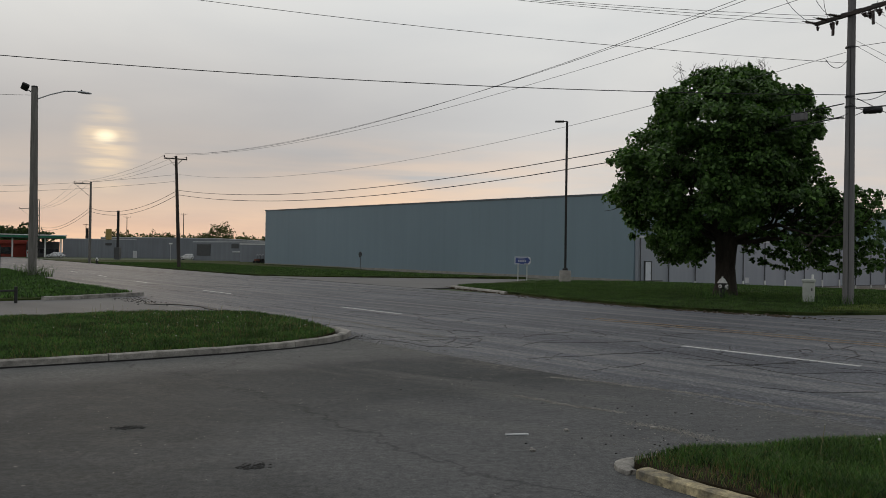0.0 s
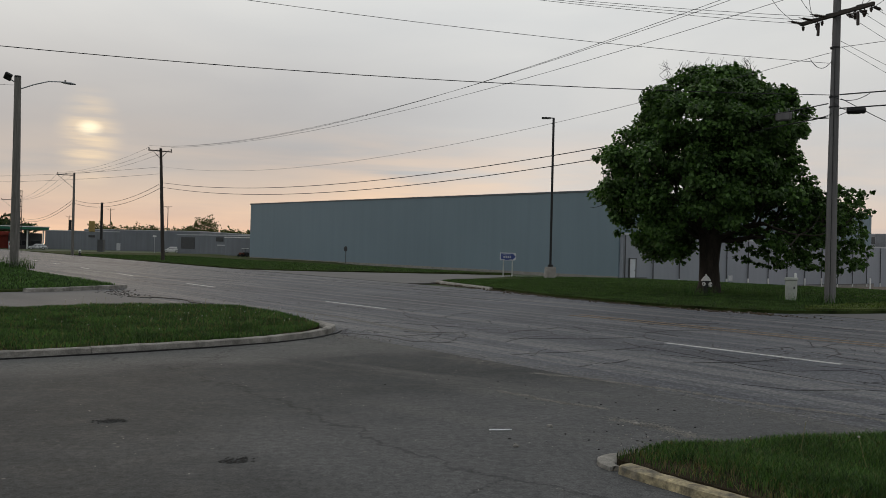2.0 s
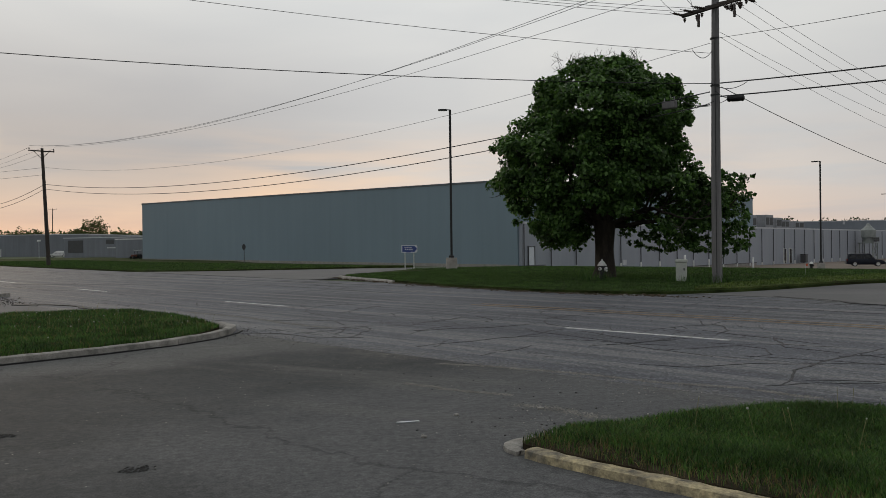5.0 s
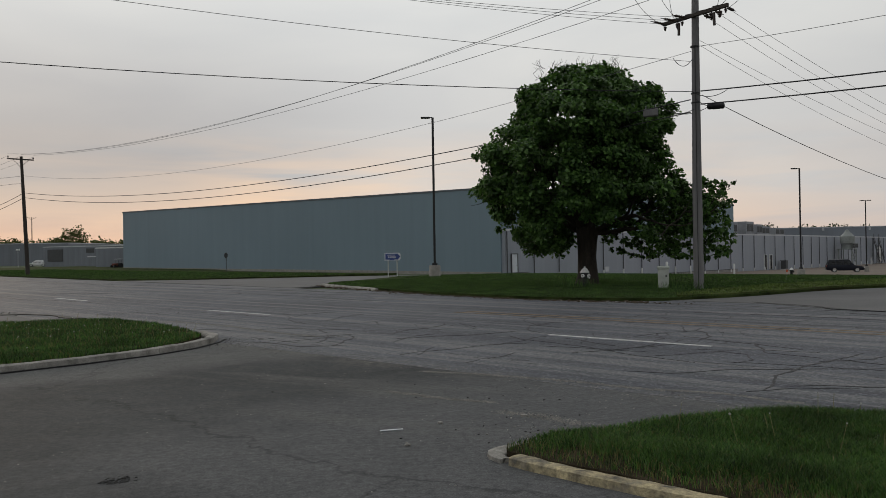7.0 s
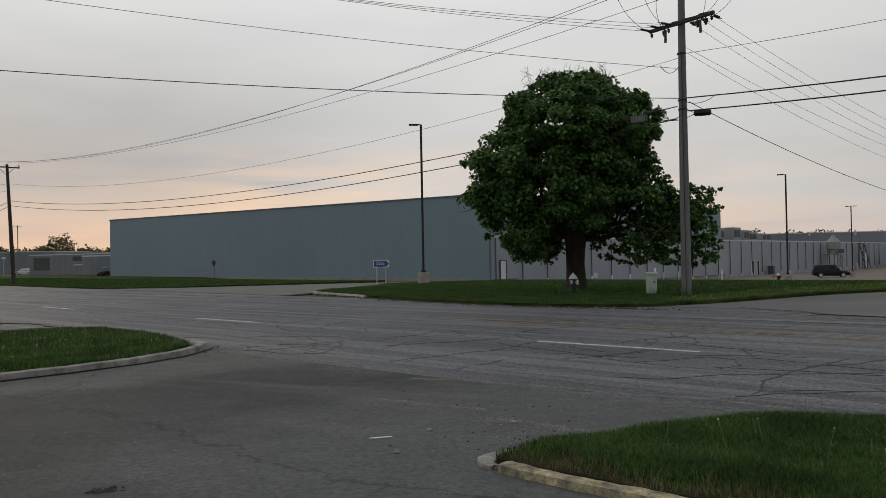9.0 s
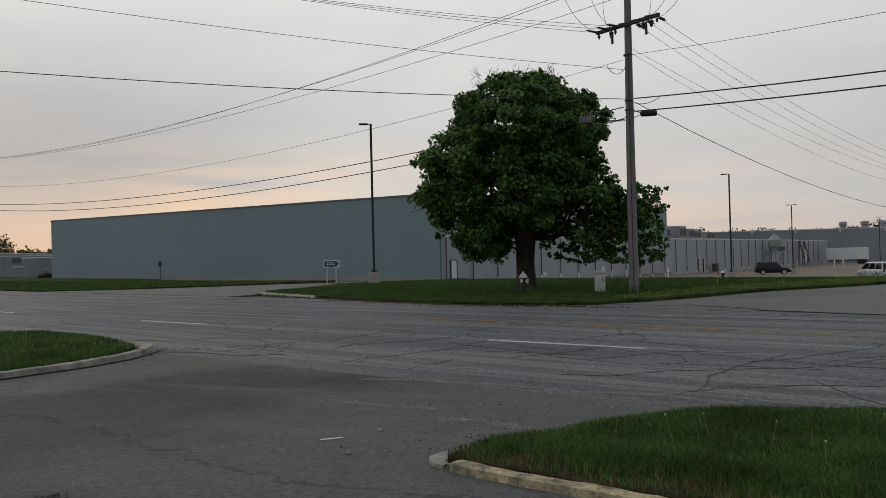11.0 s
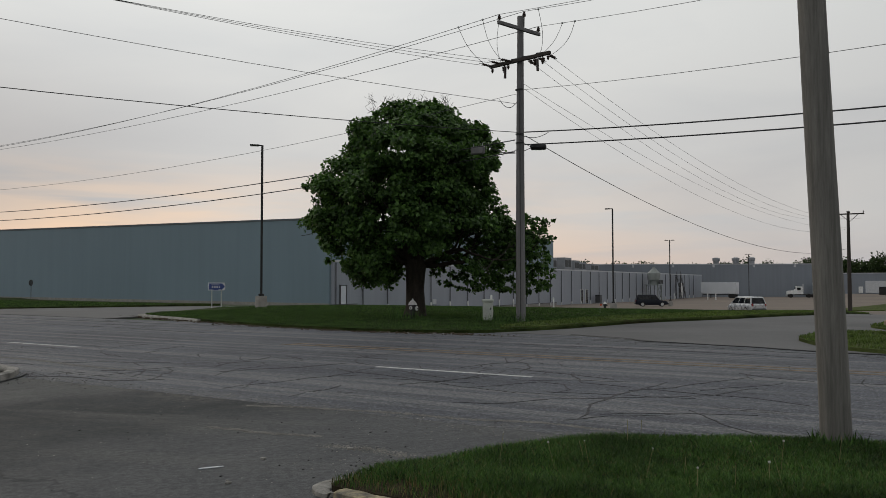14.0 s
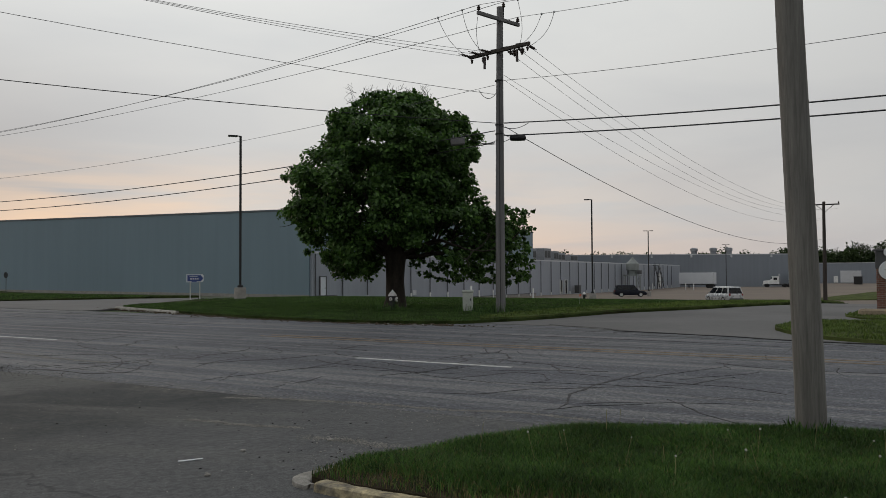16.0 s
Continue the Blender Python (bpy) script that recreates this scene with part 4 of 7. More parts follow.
def splice_case():
    bm = lathe(bmesh.new(), [(0.0, -0.3), (0.06, -0.3), (0.11, -0.26), (0.12, -0.2), (0.105, -0.16), (0.12, -0.1), (0.12, 0.1), (0.105, 0.16), (0.12, 0.2), (0.11, 0.26), (0.06, 0.3), (0.0, 0.3)], 14,
               m=Matrix.Translation((14.27, 27.95, 6.62)) @ pose(0, 0, 0, 0, 90, -26))
    bmesh.ops.recalc_face_normals(bm, faces=bm.faces)
    return tagged(obj("splice_case", bm, BLACKMETAL), "black ribbed cable splice case hung on the lines", "splice case")


splice_case()


def roadside_pole():
    """The near leaning pole in the grass strip."""
    root = thing("utility_pole", "leaning weathered brown wooden pole in the grass", "utility pole", (5.97, 5.88, 0.05))
    pts, rad = [], []
    for i in range(15):
        z = -0.2 + i * 0.7
        k = z / 3.85
        pts.append((-0.158 * k + 0.008 * math.sin(z * 1.3), 0.012 * k, z))
        rad.append(0.1365 - 0.0040 * z)
    part("pole", tube(bmesh.new(), pts, rad, 20), POLEWOOD, root)
    part("pole_tag", lathe(bmesh.new(), [(0.0, 0), (0.018, 0), (0.018, 0.006), (0, 0.008)], 10, m=Matrix.Translation((-0.175, -0.08, 2.38)) @ pose(0, 0, 0, 90, 0, -45)), GALV, root)
    return root


roadside_pole()


# ---- the shade tree ----
def maple(x, y):
    rng = np.random.default_rng(7)
    root = thing("maple_tree", "broad leafy maple with a thick dark trunk", "tree", (x, y, 0.06), -18.6)
    trunk = bmesh.new()
    tube(trunk, [(0, 0, -0.2), (0, 0, 0.05), (0.02, 0, 0.5), (0.0, 0, 1.2), (0.02, 0, 1.9), (0.05, 0, 2.5)], [0.66, 0.54, 0.42, 0.395, 0.42, 0.5], 16)
    for v in trunk.verts:
        v.co += Vector((1, 1, 0)) * noise.noise(v.co * 2.5) * 0.05
    part("trunk", trunk, BARK, root)
    # limbs fork and fork again towards the crown's lobes
    limbs = bmesh.new()
    tips = []

    def limb(p, d, length, r, level):
        pts, q = [p], p
        for _ in range(5):
            d = (d + Vector(rng.normal(0, 0.13, 3).tolist()) + Vector((0, 0, 0.05))).normalized()
            q = q + d * length / 5
            pts.append(q)
        tube(limbs, pts, [r * (1 - 0.11 * i) for i in range(6)], 7 if level < 2 else 5)
        tips.append((q, level))
        if level < 3:
            for _ in range(3):
                e = (d + Vector(rng.normal(0, 0.55, 3).tolist())).normalized()
                limb(pts[int(rng.integers(3, 6))], e, length * 0.62, r * 0.5, level + 1)
    for a, el, length, r in ((180, 48, 3.0, 0.2), (150, 62, 3.2, 0.2), (20, 55, 3.1, 0.21), (-60, 55, 2.7, 0.18), (90, 55, 2.8, 0.18), (-120, 50, 2.8, 0.18), (2, 16, 2.6, 0.15), (185, 14, 3.0, 0.14), (70, 82, 3.6, 0.22), (40, 22, 3.2, 0.14), (-25, 22, 2.6, 0.13), (-150, 20, 2.8, 0.13)):
        a, el = radians(a), radians(el)
        limb(Vector((0.03, 0, 2.2)), Vector((math.cos(a) * math.cos(el), math.sin(a) * math.cos(el), math.sin(el))), length, r, 0)
    tagged(part("limb", limbs, BARK, root), kind="stuff")
    # crown: small boughs over an outline that is broad below and rounded above
    zs = (1.3, 1.7, 2.3, 3.0, 3.8, 4.6, 5.4, 6.0, 6.8, 7.6, 8.4, 9.0, 9.5, 9.85)
    left = (1.8, 2.9, 3.9, 4.4, 5.0, 5.2, 4.55, 4.15, 3.85, 3.5, 3.05, 2.4, 1.4, 0.5)
    right = (3.0, 4.0, 4.6, 4.8, 4.4, 3.9, 3.3, 3.2, 3.8, 4.0, 3.0, 2.1, 1.2, 0.5)
    back_ = (1.4, 2.6, 3.6, 4.2, 4.6, 4.8, 4.9, 4.9, 4.8, 4.5, 3.7, 2.7, 1.6, 0.4)
    pos, outw = [], []

    def bough(q, o_, size_b, count):
        m_ = int(count * size_b ** 1.4)
        e = rng.normal(size=(m_, 3)) + o_ * 0.5 + np.array((0, 0, 0.2))
        e /= np.linalg.norm(e, axis=1)[:, None]
        pos.append(q + e * size_b * np.array((1.0, 1.0, 0.7)) * (0.15 + 1.15 * rng.random((m_, 1)) ** 0.8))
        outw.append(e * 0.55 + o_ * 0.45)
    for _ in range(790):
        z = 1.6 + 8.05 * rng.random() ** 0.92
        th = rng.uniform(0, 6.2832)
        lo, hi = np.interp(z, zs, left), np.interp(z, zs, right)
        rx = hi if math.cos(th) > 0 else lo
        ry = float(np.interp(z, zs, back_))
        size_b = rng.uniform(0.18, 0.58)
        lump = 1 + 0.07 * math.sin(th * 3 + z * 1.7) + 0.075 * math.sin(z * 4.1 + th) + rng.normal(0, 0.022)
        k_ = rng.uniform(0.72, 1.0) if rng.random() < 0.88 else rng.uniform(0.4, 0.7)
        sx, sy = max(0.1, rx - size_b * 0.75), max(0.1, ry - size_b * 0.75)
        q = np.array((math.cos(th) * sx * k_ * lump, math.sin(th) * sy * k_ * lump, z))
        if (z < 2.5 and abs(q[0] - 0.1) < 0.85) or (z < 3.8 and q[0] > 0.8 and rng.random() < 0.92) or (z > 7.9 and q[0] < -1.2 and rng.random() < 0.5):
            continue
        if q[2] > 5:
            q[2] = 5 + (q[2] - 5) * 0.9
        slope = (np.interp(z + 0.4, zs, left) - np.interp(z - 0.4, zs, left)) / 0.8
        o_ = np.array((math.cos(th), math.sin(th), max(-0.3, -slope * 0.5)))
        bough(q, o_ / np.linalg.norm(o_), size_b, 540)
    for _ in range(90):
        bough(np.array((rng.uniform(-2.2, 2.2), rng.uniform(-1.8, 1.8), rng.uniform(3.0, 7.6))), np.array((0, 0, 0.3)), rng.uniform(0.2, 0.45), 420)
    # the long low limb has a looser crown of its own
    for _ in range(66):
        d = rng.normal(size=3)
        d /= np.linalg.norm(d)
        bough(np.array((4.2, 0.3, 2.95)) + d * np.array((1.95, 1.3, 1.6)) * rng.uniform(0.4, 1.05), d, rng.uniform(0.16, 0.42), 380)
    for _ in range(400):
        u_ = rng.uniform(0.8, 5.9)
        bough(np.array((u_, rng.uniform(-1.7, 1.7), rng.uniform(1.25 - 0.05 * u_, 4.3))), np.array((0.5, 0, -0.2)), rng.uniform(0.09, 0.22), 250)
    pos, outw = np.concatenate(pos), np.concatenate(outw)
    k = len(pos)
    # leaf frames: broad blades that droop outwards
    nrm = outw * 0.7 + np.array((0, 0, 0.75)) + rng.normal(size=(k, 3)) * 0.75
    nrm /= np.linalg.norm(nrm, axis=1)[:, None]
    tip = outw * 0.6 + np.array((0, 0, -0.7)) + rng.normal(size=(k, 3)) * 0.6
    tip -= nrm * (tip * nrm).sum(1)[:, None]
    tip /= np.linalg.norm(tip, axis=1)[:, None]
    sid = np.cross(nrm, tip)
    size = (0.05 + 0.05 * rng.random((k, 1)))
    v = np.stack([pos - tip * size, pos + sid * size * 0.95 - nrm * size * 0.25, pos + tip * size * 1.25 - nrm * size * 0.2, pos - sid * size * 0.95 - nrm * size * 0.25], 1).reshape(-1, 3)
    idx = np.arange(k)[:, None] * 4
    faces = np.concatenate([idx + np.array((0, 1, 2)), idx + np.array((0, 2, 3))], 0)
    crown = from_arrays("crown", v.tolist(), faces.tolist(), LEAF)
    crown.parent = root
    crown["kind"] = "stuff"
    # thin bare shoots on the top
    bm = bmesh.new()
    for _ in range(60):
        a = Vector((rng.uniform(-2.2, 1.7), rng.uniform(-1, 1), 9.25 + rng.uniform(-0.3, 0.1)))
        b = a + Vector((rng.normal(0, 0.22), rng.normal(0, 0.2), rng.uniform(0.25, 0.55)))
        tube(bm, [a, a.lerp(b, 0.5) + Vector((rng.normal(0, 0.05), 0, 0)), b], [0.011, 0.008, 0.004], 4)
        c = a.lerp(b, 0.55)
        tube(bm, [c, c + Vector((rng.normal(0, 0.16), 0, 0.16))], [0.007, 0.003], 4)
    tagged(part("twig", bm, BARK, root), kind="stuff")
    return root


maple(11.75, 34.9)

# ---- the other poles and the overhead lines ----
FP = Vector((-27.3, 86.8, 0))
ACROSS = Vector((0.819, 0.574, 0))
P3 = Vector((35.2, -27.7, 0))
PL = Vector((-34.0, 25.5, 0))
PR = Vector((65.1, 62.1, -1.3))


def line_pole(at, tall, label, arm_half=1.15, arm_dir=ACROSS, lean=0.0, material=DARKWOOD, one_sided=False, brace=True, arm_z=None):
    """A plain pole with a braced crossarm and pin insulators."""
    root = thing("utility_pole", label, "utility pole", at, group="street poles")
    part("pole", tube(bmesh.new(), [(0, 0, -0.3), (lean * 0.5, 0, tall * 0.5), (lean, 0, tall)], [0.2, 0.17, 0.13], 12), material, root)
    z = arm_z or tall - 0.35
    c = Vector((lean, 0, z)) + (arm_dir * -arm_half * 0.85 if one_sided else Vector())
    bm = box(bmesh.new(), c.x, c.y - 0.15, z, arm_half * 2, 0.1, 0.12, math.degrees(math.atan2(arm_dir.y, arm_dir.x)), 0.012)
    arm = part("crossarm", bm, material, root)
    for u in (-0.95, 0.0, 0.95):
        part("insulator", insulator(bmesh.new(), c + arm_dir * arm_half * u + Vector((0, -0.15, 0.12))), PORCELAIN, arm)
    for u in ((-0.9,) if one_sided else (-0.6, 0.6)):
        a = c + arm_dir * arm_half * u + Vector((0, -0.15, 0.02))
        b = Vector((lean, -0.15, z - (arm_half * 1.5 if one_sided else 0.7)))
        part("brace", rod(bmesh.new(), a, b, 0.025, n=6), material, root)
    return root


line_pole(FP, 11.6, "dark wooden utility pole with one crossarm by the kerb", 1.2, lean=-0.5)
line_pole(P3, 11.6, "dark wooden utility pole with one crossarm by the kerb", 1.2)
line_pole(PL, 15.9, "dark wooden utility pole with one crossarm by the verge", 1.2, arm_dir=Vector((0.07, 1, 0)).normalized())
line_pole(PR, 9.8, "dark wooden utility pole beside the factory drive", 1.3, arm_dir=Vector((0.7, -0.7, 0)))
P2 = Vector((-49.0, 116.3, 0))
line_pole(P2, 11.3, "wooden utility pole with a one-sided braced arm", 1.15, arm_dir=Vector((0.93, 0.36, 0)), one_sided=True, material=POLEWOOD)
line_pole(Vector((-92.0, 190.0, 0)), 11.5, "wooden utility pole with a one-sided braced arm", 2.0, arm_dir=Vector((0.93, 0.36, 0)), one_sided=True, material=POLEWOOD)
line_pole(Vector((-134, 355, 0)), 17.0, "far wooden utility pole against the evening sky", 1.6)
line_pole(Vector((-106, 342, 0)), 18.0, "far wooden utility pole against the evening sky", 1.6)
line_pole(Vector((-150, 352, 0)), 13.5, "far wooden utility pole against the evening sky", 1.2)
line_pole(Vector((183, 146, -1.9)), 15.0, "far wooden utility pole with two arms behind the lot", 2.4, arm_dir=Vector((0.62, -0.78, 0)))
line_pole(Vector((186.5, 143, -1.9)), 15.0, "far wooden utility pole with two arms behind the lot", 2.0, arm_dir=Vector((0.62, -0.78, 0)), arm_z=13.4)

view = Vector((P1.x, P1.y, 0)).normalized()
rt = Vector((view.y, -view.x, 0))
ends = [P1 + (rt * 0.82 + view * 0.9).normalized() * -1.08 - view * 0.2 + Vector((0, 0, 11.38)), P1 + Vector((0.18, -0.05, 11.8)), P1 + (rt * 0.82 + view * 0.9).normalized() * 1.08 - view * 0.2 + Vector((0, 0, 11.38))]
for k, e in enumerate(ends):
    wire(FP + ACROSS * (k - 1) * 1.14 + Vector((-0.5, -0.15, 11.78)), e, (1.85, 1.62, 1.38)[k], 0.011, n=28)
    wire(e, P3 + ACROSS * (k - 1) * 1.14 + Vector((0, -0.15, 11.5)), 1.9, 0.009, n=28)
    wire(FP + ACROSS * (k - 1) * 1.14 + Vector((-0.5, -0.15, 11.6)), P2 + Vector((0.93, 0.36, 0)) * (k * 1.0 - 2.0) + Vector((0, 0, 11.3)), 0.6, 0.012)
    wire(P2 + Vector((0.93, 0.36, 0)) * (k * 1.0 - 2.0) + Vector((0, 0, 11.3)), Vector((-93.5 + k, 189.4, 11.4)), 1.2, 0.014)
    low_arm = P1 + (rt * 0.9 - view * 0.75).normalized() * (-1.35 + 0.5 * k) - view * 0.2 + Vector((0, 0, 9.88))
    wire(low_arm, PL + Vector((0.1, k * 1.1 - 1.1, 15.7)), 1.39, 0.008, n=24)
    far_arm = P1 + (rt * 0.9 - view * 0.75).normalized() * (0.4 + 0.5 * k) - view * 0.2 + Vector((0, 0, 9.8))
    wire(far_arm, PR + Vector((0.7, -0.7, 0)) * (k - 1) * 1.2 + Vector((0, 0, 9.1)), 1.9, 0.007, n=24)
wire(FP + Vector((-0.3, 0, 9.73)), P1 + Vector((-0.15, 0, 8.63)), 1.79, 0.009, n=28)
wire(P1 + Vector((0.15, 0, 8.82)), P3 + Vector((0, 0, 9.84)), 1.92, 0.009, n=28)
wire(P1 + Vector((-0.2, 0, 8.27)), PL + Vector((0, 0, 13.34)), 0.86, 0.009, n=24)
wire(P1 + Vector((0.2, 0, 8.85)), PR + Vector((0, 0, 8.1)), 2.11, 0.007, n=24)
wire(P1 + Vector((0.2, 0, 9.03)), PR + Vector((0.1, -0.1, 8.2)), 1.58, 0.007, n=24)
COMMS = "thick black communication cable between the poles"
for z0, z1, sag in ((8.07, 6.91, 1.49), (7.61, 6.46, 1.56)):
    wire(FP + Vector((-0.3, 0, z0)), P1 + Vector((-0.15, 0.1, z1)), sag, 0.021, WIRE, COMMS, "communication_cable", 30)
    wire(FP + Vector((-0.3, 0, z0)), P2 + Vector((0, 0, z0 - 0.4)), 1.2, 0.024, WIRE, COMMS, "communication_cable")
for z0, z1, sag in ((7.19, 6.81, 1.09), (6.72, 6.19, 0.91)):
    wire(P1 + Vector((0.15, -0.1, z0)), P3 + Vector((0, 0, z1)), sag + 0.4, 0.024, WIRE, COMMS, "communication_cable", 30)
wire(P1 + Vector((-0.15, -0.1, 7.17)), PL + Vector((0, 0, 9.48)), 0.8, 0.014, WIRE, COMMS, "communication_cable", 24)
wire(P1 + Vector((0.2, -0.1, 7.05)), PR + Vector((0, 0, 6.21)), 1.97, 0.014, WIRE, COMMS, "communication_cable", 30)


# strain insulators and hanging jumpers at the main pole
def strain(p, towards, label="polymer strain insulator at the crossarm end"):
    d = (Vector(towards) - Vector(p)).normalized()
    q = d.to_track_quat("Z", "Y").to_matrix().to_4x4()
    prof = [(0.012, 0.0), (0.012, 0.1)]
    for j in range(5):
        prof += [(0.03, 0.11 + j * 0.07), (0.055, 0.13 + j * 0.07), (0.03, 0.16 + j * 0.07)]
    prof += [(0.014, 0.5), (0.014, 0.6)]
    bm = lathe(bmesh.new(), prof, 8, m=Matrix.Translation(p) @ q)
    bmesh.ops.recalc_face_normals(bm, faces=bm.faces)
    tagged(obj("strain_insulator", bm, PORCELAIN), label, "insulator", "pole hardware")


across_arm = (rt * 0.9 - view * 0.75).normalized()
for k in range(3):
    a_ = P1 + across_arm * (-1.35 + 0.5 * k) - view * 0.2 + Vector((0, 0, 9.88))
    strain(a_, PL + Vector((0.1, k * 1.1 - 1.1, 15.7)))
    b_ = P1 + across_arm * (0.4 + 0.5 * k) - view * 0.2 + Vector((0, 0, 9.8))
    strain(b_, PR + Vector((0.7, -0.7, 0)) * (k - 1) * 1.2 + Vector((0, 0, 9.6)))
for k, f, side_, u in ((0, 0.975, FP, -1.3), (1, 0.985, FP, -0.8), (0, 0.99, FP, -0.55), (2, 0.02, P3, 0.55), (1, 0.012, P3, 0.9), (2, 0.03, P3, 1.35)):
    e = ends[k]
    if side_ is FP:
        far_ = FP + ACROSS * (k - 1) * 1.14 + Vector((-0.5, -0.15, 11.78))
        q = far_.lerp(e, f) - Vector((0, 0, 4 * (1.85, 1.62, 1.38)[k] * f * (1 - f)))
    else:
        far_ = P3 + ACROSS * (k - 1) * 1.14 + Vector((0, -0.15, 11.5))
        q = e.lerp(far_, f) - Vector((0, 0, 4 * 1.9 * f * (1 - f)))
    foot = P1 + across_arm * u - view * 0.2 + Vector((0, 0, 9.75))
    pts = [q.lerp(foot, t_) + rt * (0.16 * math.sin(t_ * 3.14) * (1 if u > 0 else -1)) - Vector((0, 0, 0.5 * t_ * (1 - t_))) for t_ in np.linspace(0, 1, 12)]
    tagged(obj("jumper_wire", tube(bmesh.new(), pts, 0.009, 5), WIRE), "thin looping jumper wire at the pole top", "cable", "pole hardware")
    bm = bmesh.new()
    bmesh.ops.create_icosphere(bm, subdivisions=1, radius=0.05, matrix=Matrix.Translation(q))
    tagged(obj("wire_clamp", bm, GALV), "small metal clamp on the power line", "clamp", "pole hardware")
line_pole(Vector((-70.0, 111.5, 0)), 11.0, "wooden utility pole beyond the street", 1.2, material=POLEWOOD)
for z_ in (9.9, 9.2):
    wire(FP + Vector((-0.4, 0, z_ - 0.2)), (-70.0, 111.5, z_ + 0.2), 0.5, 0.014)


for z0 in (7.75, 7.3):
    wire(P2 + Vector((0, 0, z0)), Vector((-92.0, 190.0, z0 - 0.3)), 1.5, 0.026, WIRE, COMMS, "communication_cable")


def radio_mast(x, y, tall):
    """A slim dark three-legged mast with rungs."""
    root = thing("radio_mast", "slim dark steel lattice mast behind the street", "mast", (x, y, 0.0))
    feet = [Vector((0.28 * math.cos(a), 0.28 * math.sin(a), 0)) for a in (0.3, 2.4, 4.5)]
    for f in feet:
        part("leg", rod(bmesh.new(), f, f * 0.7 + Vector((0, 0, tall)), 0.05, n=6), BLACKMETAL, root)
    for k in range(12):
        z = 0.5 + k * (tall - 0.6) / 11
        bm = bmesh.new()
        for f, g in zip(feet, feet[1:] + feet[:1]):
            rod(bm, f + Vector((0, 0, z)), g + Vector((0, 0, z + 0.3)), 0.03, n=5)
        part("rung", bm, BLACKMETAL, root)


radio_mast(-65.3, 135.0, 9.8)


def cable_amplifier(p, turn):
    root = thing("cable_amplifier", "grey finned cable amplifier hung from the line", "amplifier", p, turn)
    part("housing", box(bmesh.new(), 0, 0, -0.17, 0.58, 0.2, 0.3, 0, 0.04), POLEGREY, root)
    for k in range(6):
        part("fin", box(bmesh.new(), -0.2 + 0.08 * k, -0.115, -0.13, 0.018, 0.03, 0.22), POLEGREY, root)
    for sx in (-0.2, 0.2):
        part("hanger", rod(bmesh.new(), (sx, 0, 0.12), (sx, 0, 0.26), 0.012, n=6), GALV, root)


cable_amplifier((12.62, 29.84, 6.7), 125)
for a_, b_, drop in (((-0.9, 1.25, 6.95), (-0.1, -0.1, 6.55), 0.25), ((-0.6, 0.85, 6.6), (0.45, -0.5, 6.7), 0.22), ((-0.15, -0.1, 7.15), (0.75, -0.9, 7.1), 0.2), ((-0.1, -0.2, 6.9), (0.5, -0.55, 6.6), 0.12), ((-0.7, 0.3, 8.45), (-0.12, -0.05, 8.35), 0.28)):
    tagged(obj("drip_loop", tube(bmesh.new(), catenary(P1 + Vector(a_), P1 + Vector(b_), drop, 10), 0.012, 5), WIRE), "drooping loop of black cable at the pole", "cable", "pole hardware")


def cobra_lamp():
    """The old street lamp on a wooden pole."""
    root = thing("street_lamp", "cobra-head street lamp on a weathered wooden pole", "street lamp", (-23.3, 47.6, 0.05))
    part("pole", tube(bmesh.new(), [(0, 0, -0.3), (0.0, 0, 5), (-0.05, 0, 10.8)], [0.24, 0.215, 0.175], 14), POLEWOOD, root)
    part("pole_cap", lathe(bmesh.new(), [(0.17, 0), (0.18, 0.03), (0.17, 0.12), (0, 0.13)], 12, (-0.05, 0, 10.75)), BLACKMETAL, root)
    a = part("arm", tube(bmesh.new(), [(0.1, 0.05, 10.15), (0.7, 0.3, 10.45), (1.4, 0.62, 10.72), (2.0, 0.86, 10.76)], 0.035, 8), GALV, root)
    bm = bmesh.new()
    bmesh.ops.create_uvsphere(bm, u_segments=14, v_segments=8, radius=1, matrix=Matrix.Translation((2.35, 1.0, 10.72)) @ pose(0, 0, 0, 0, 4, 23) @ Matrix.Diagonal((0.42, 0.15, 0.075, 1)))
    part("lamp_head", bm, GALV, a)
    part("photocell", lathe(bmesh.new(), [(0.05, 0), (0.05, 0.08), (0.03, 0.1), (0, 0.1)], 8, (2.2, 0.95, 10.78)), BLACKMETAL, a)
    fl = part("floodlight", box(bmesh.new(), 0, 0, -0.2, 0.4, 0.16, 0.42, 0, 0.04, m=Matrix.Translation((-0.55, -0.1, 10.8)) @ pose(0, 0, 0, 30, 25, 20)), BLACKMETAL, root)
    part("bracket", rod(bmesh.new(), (-0.1, 0, 10.45), (-0.5, -0.1, 10.7), 0.03, n=6), BLACKMETAL, fl)
    return root


cobra_lamp()
wire((-23.5, 47.6, 10.4), (-60, 40, 11), 0.4, 0.01)


# ---- street furniture ----
HYD_BLACK = surface("hydrant_black_paint", (0.02, 0.02, 0.021), 0.5, 0.25, 8, 60, 0.1)
SIGN_BLUE = surface("sign_blue", (0.045, 0.075, 0.24), 0.4, 0.06, 3, 40, 0.02)
SIGN_WHITE = surface("sign_white", (0.62, 0.64, 0.66), 0.4, 0.06, 3, 40, 0.02)
PEDESTAL = surface("pale_pedestal_plastic", (0.45, 0.47, 0.43), 0.6, 0.14, 3, 30, 0.05, stain=(0.33, 0.33, 0.29))
ORANGE = surface("orange_flag", (0.55, 0.10, 0.04), 0.7, 0.1, 4, 20, 0.0)


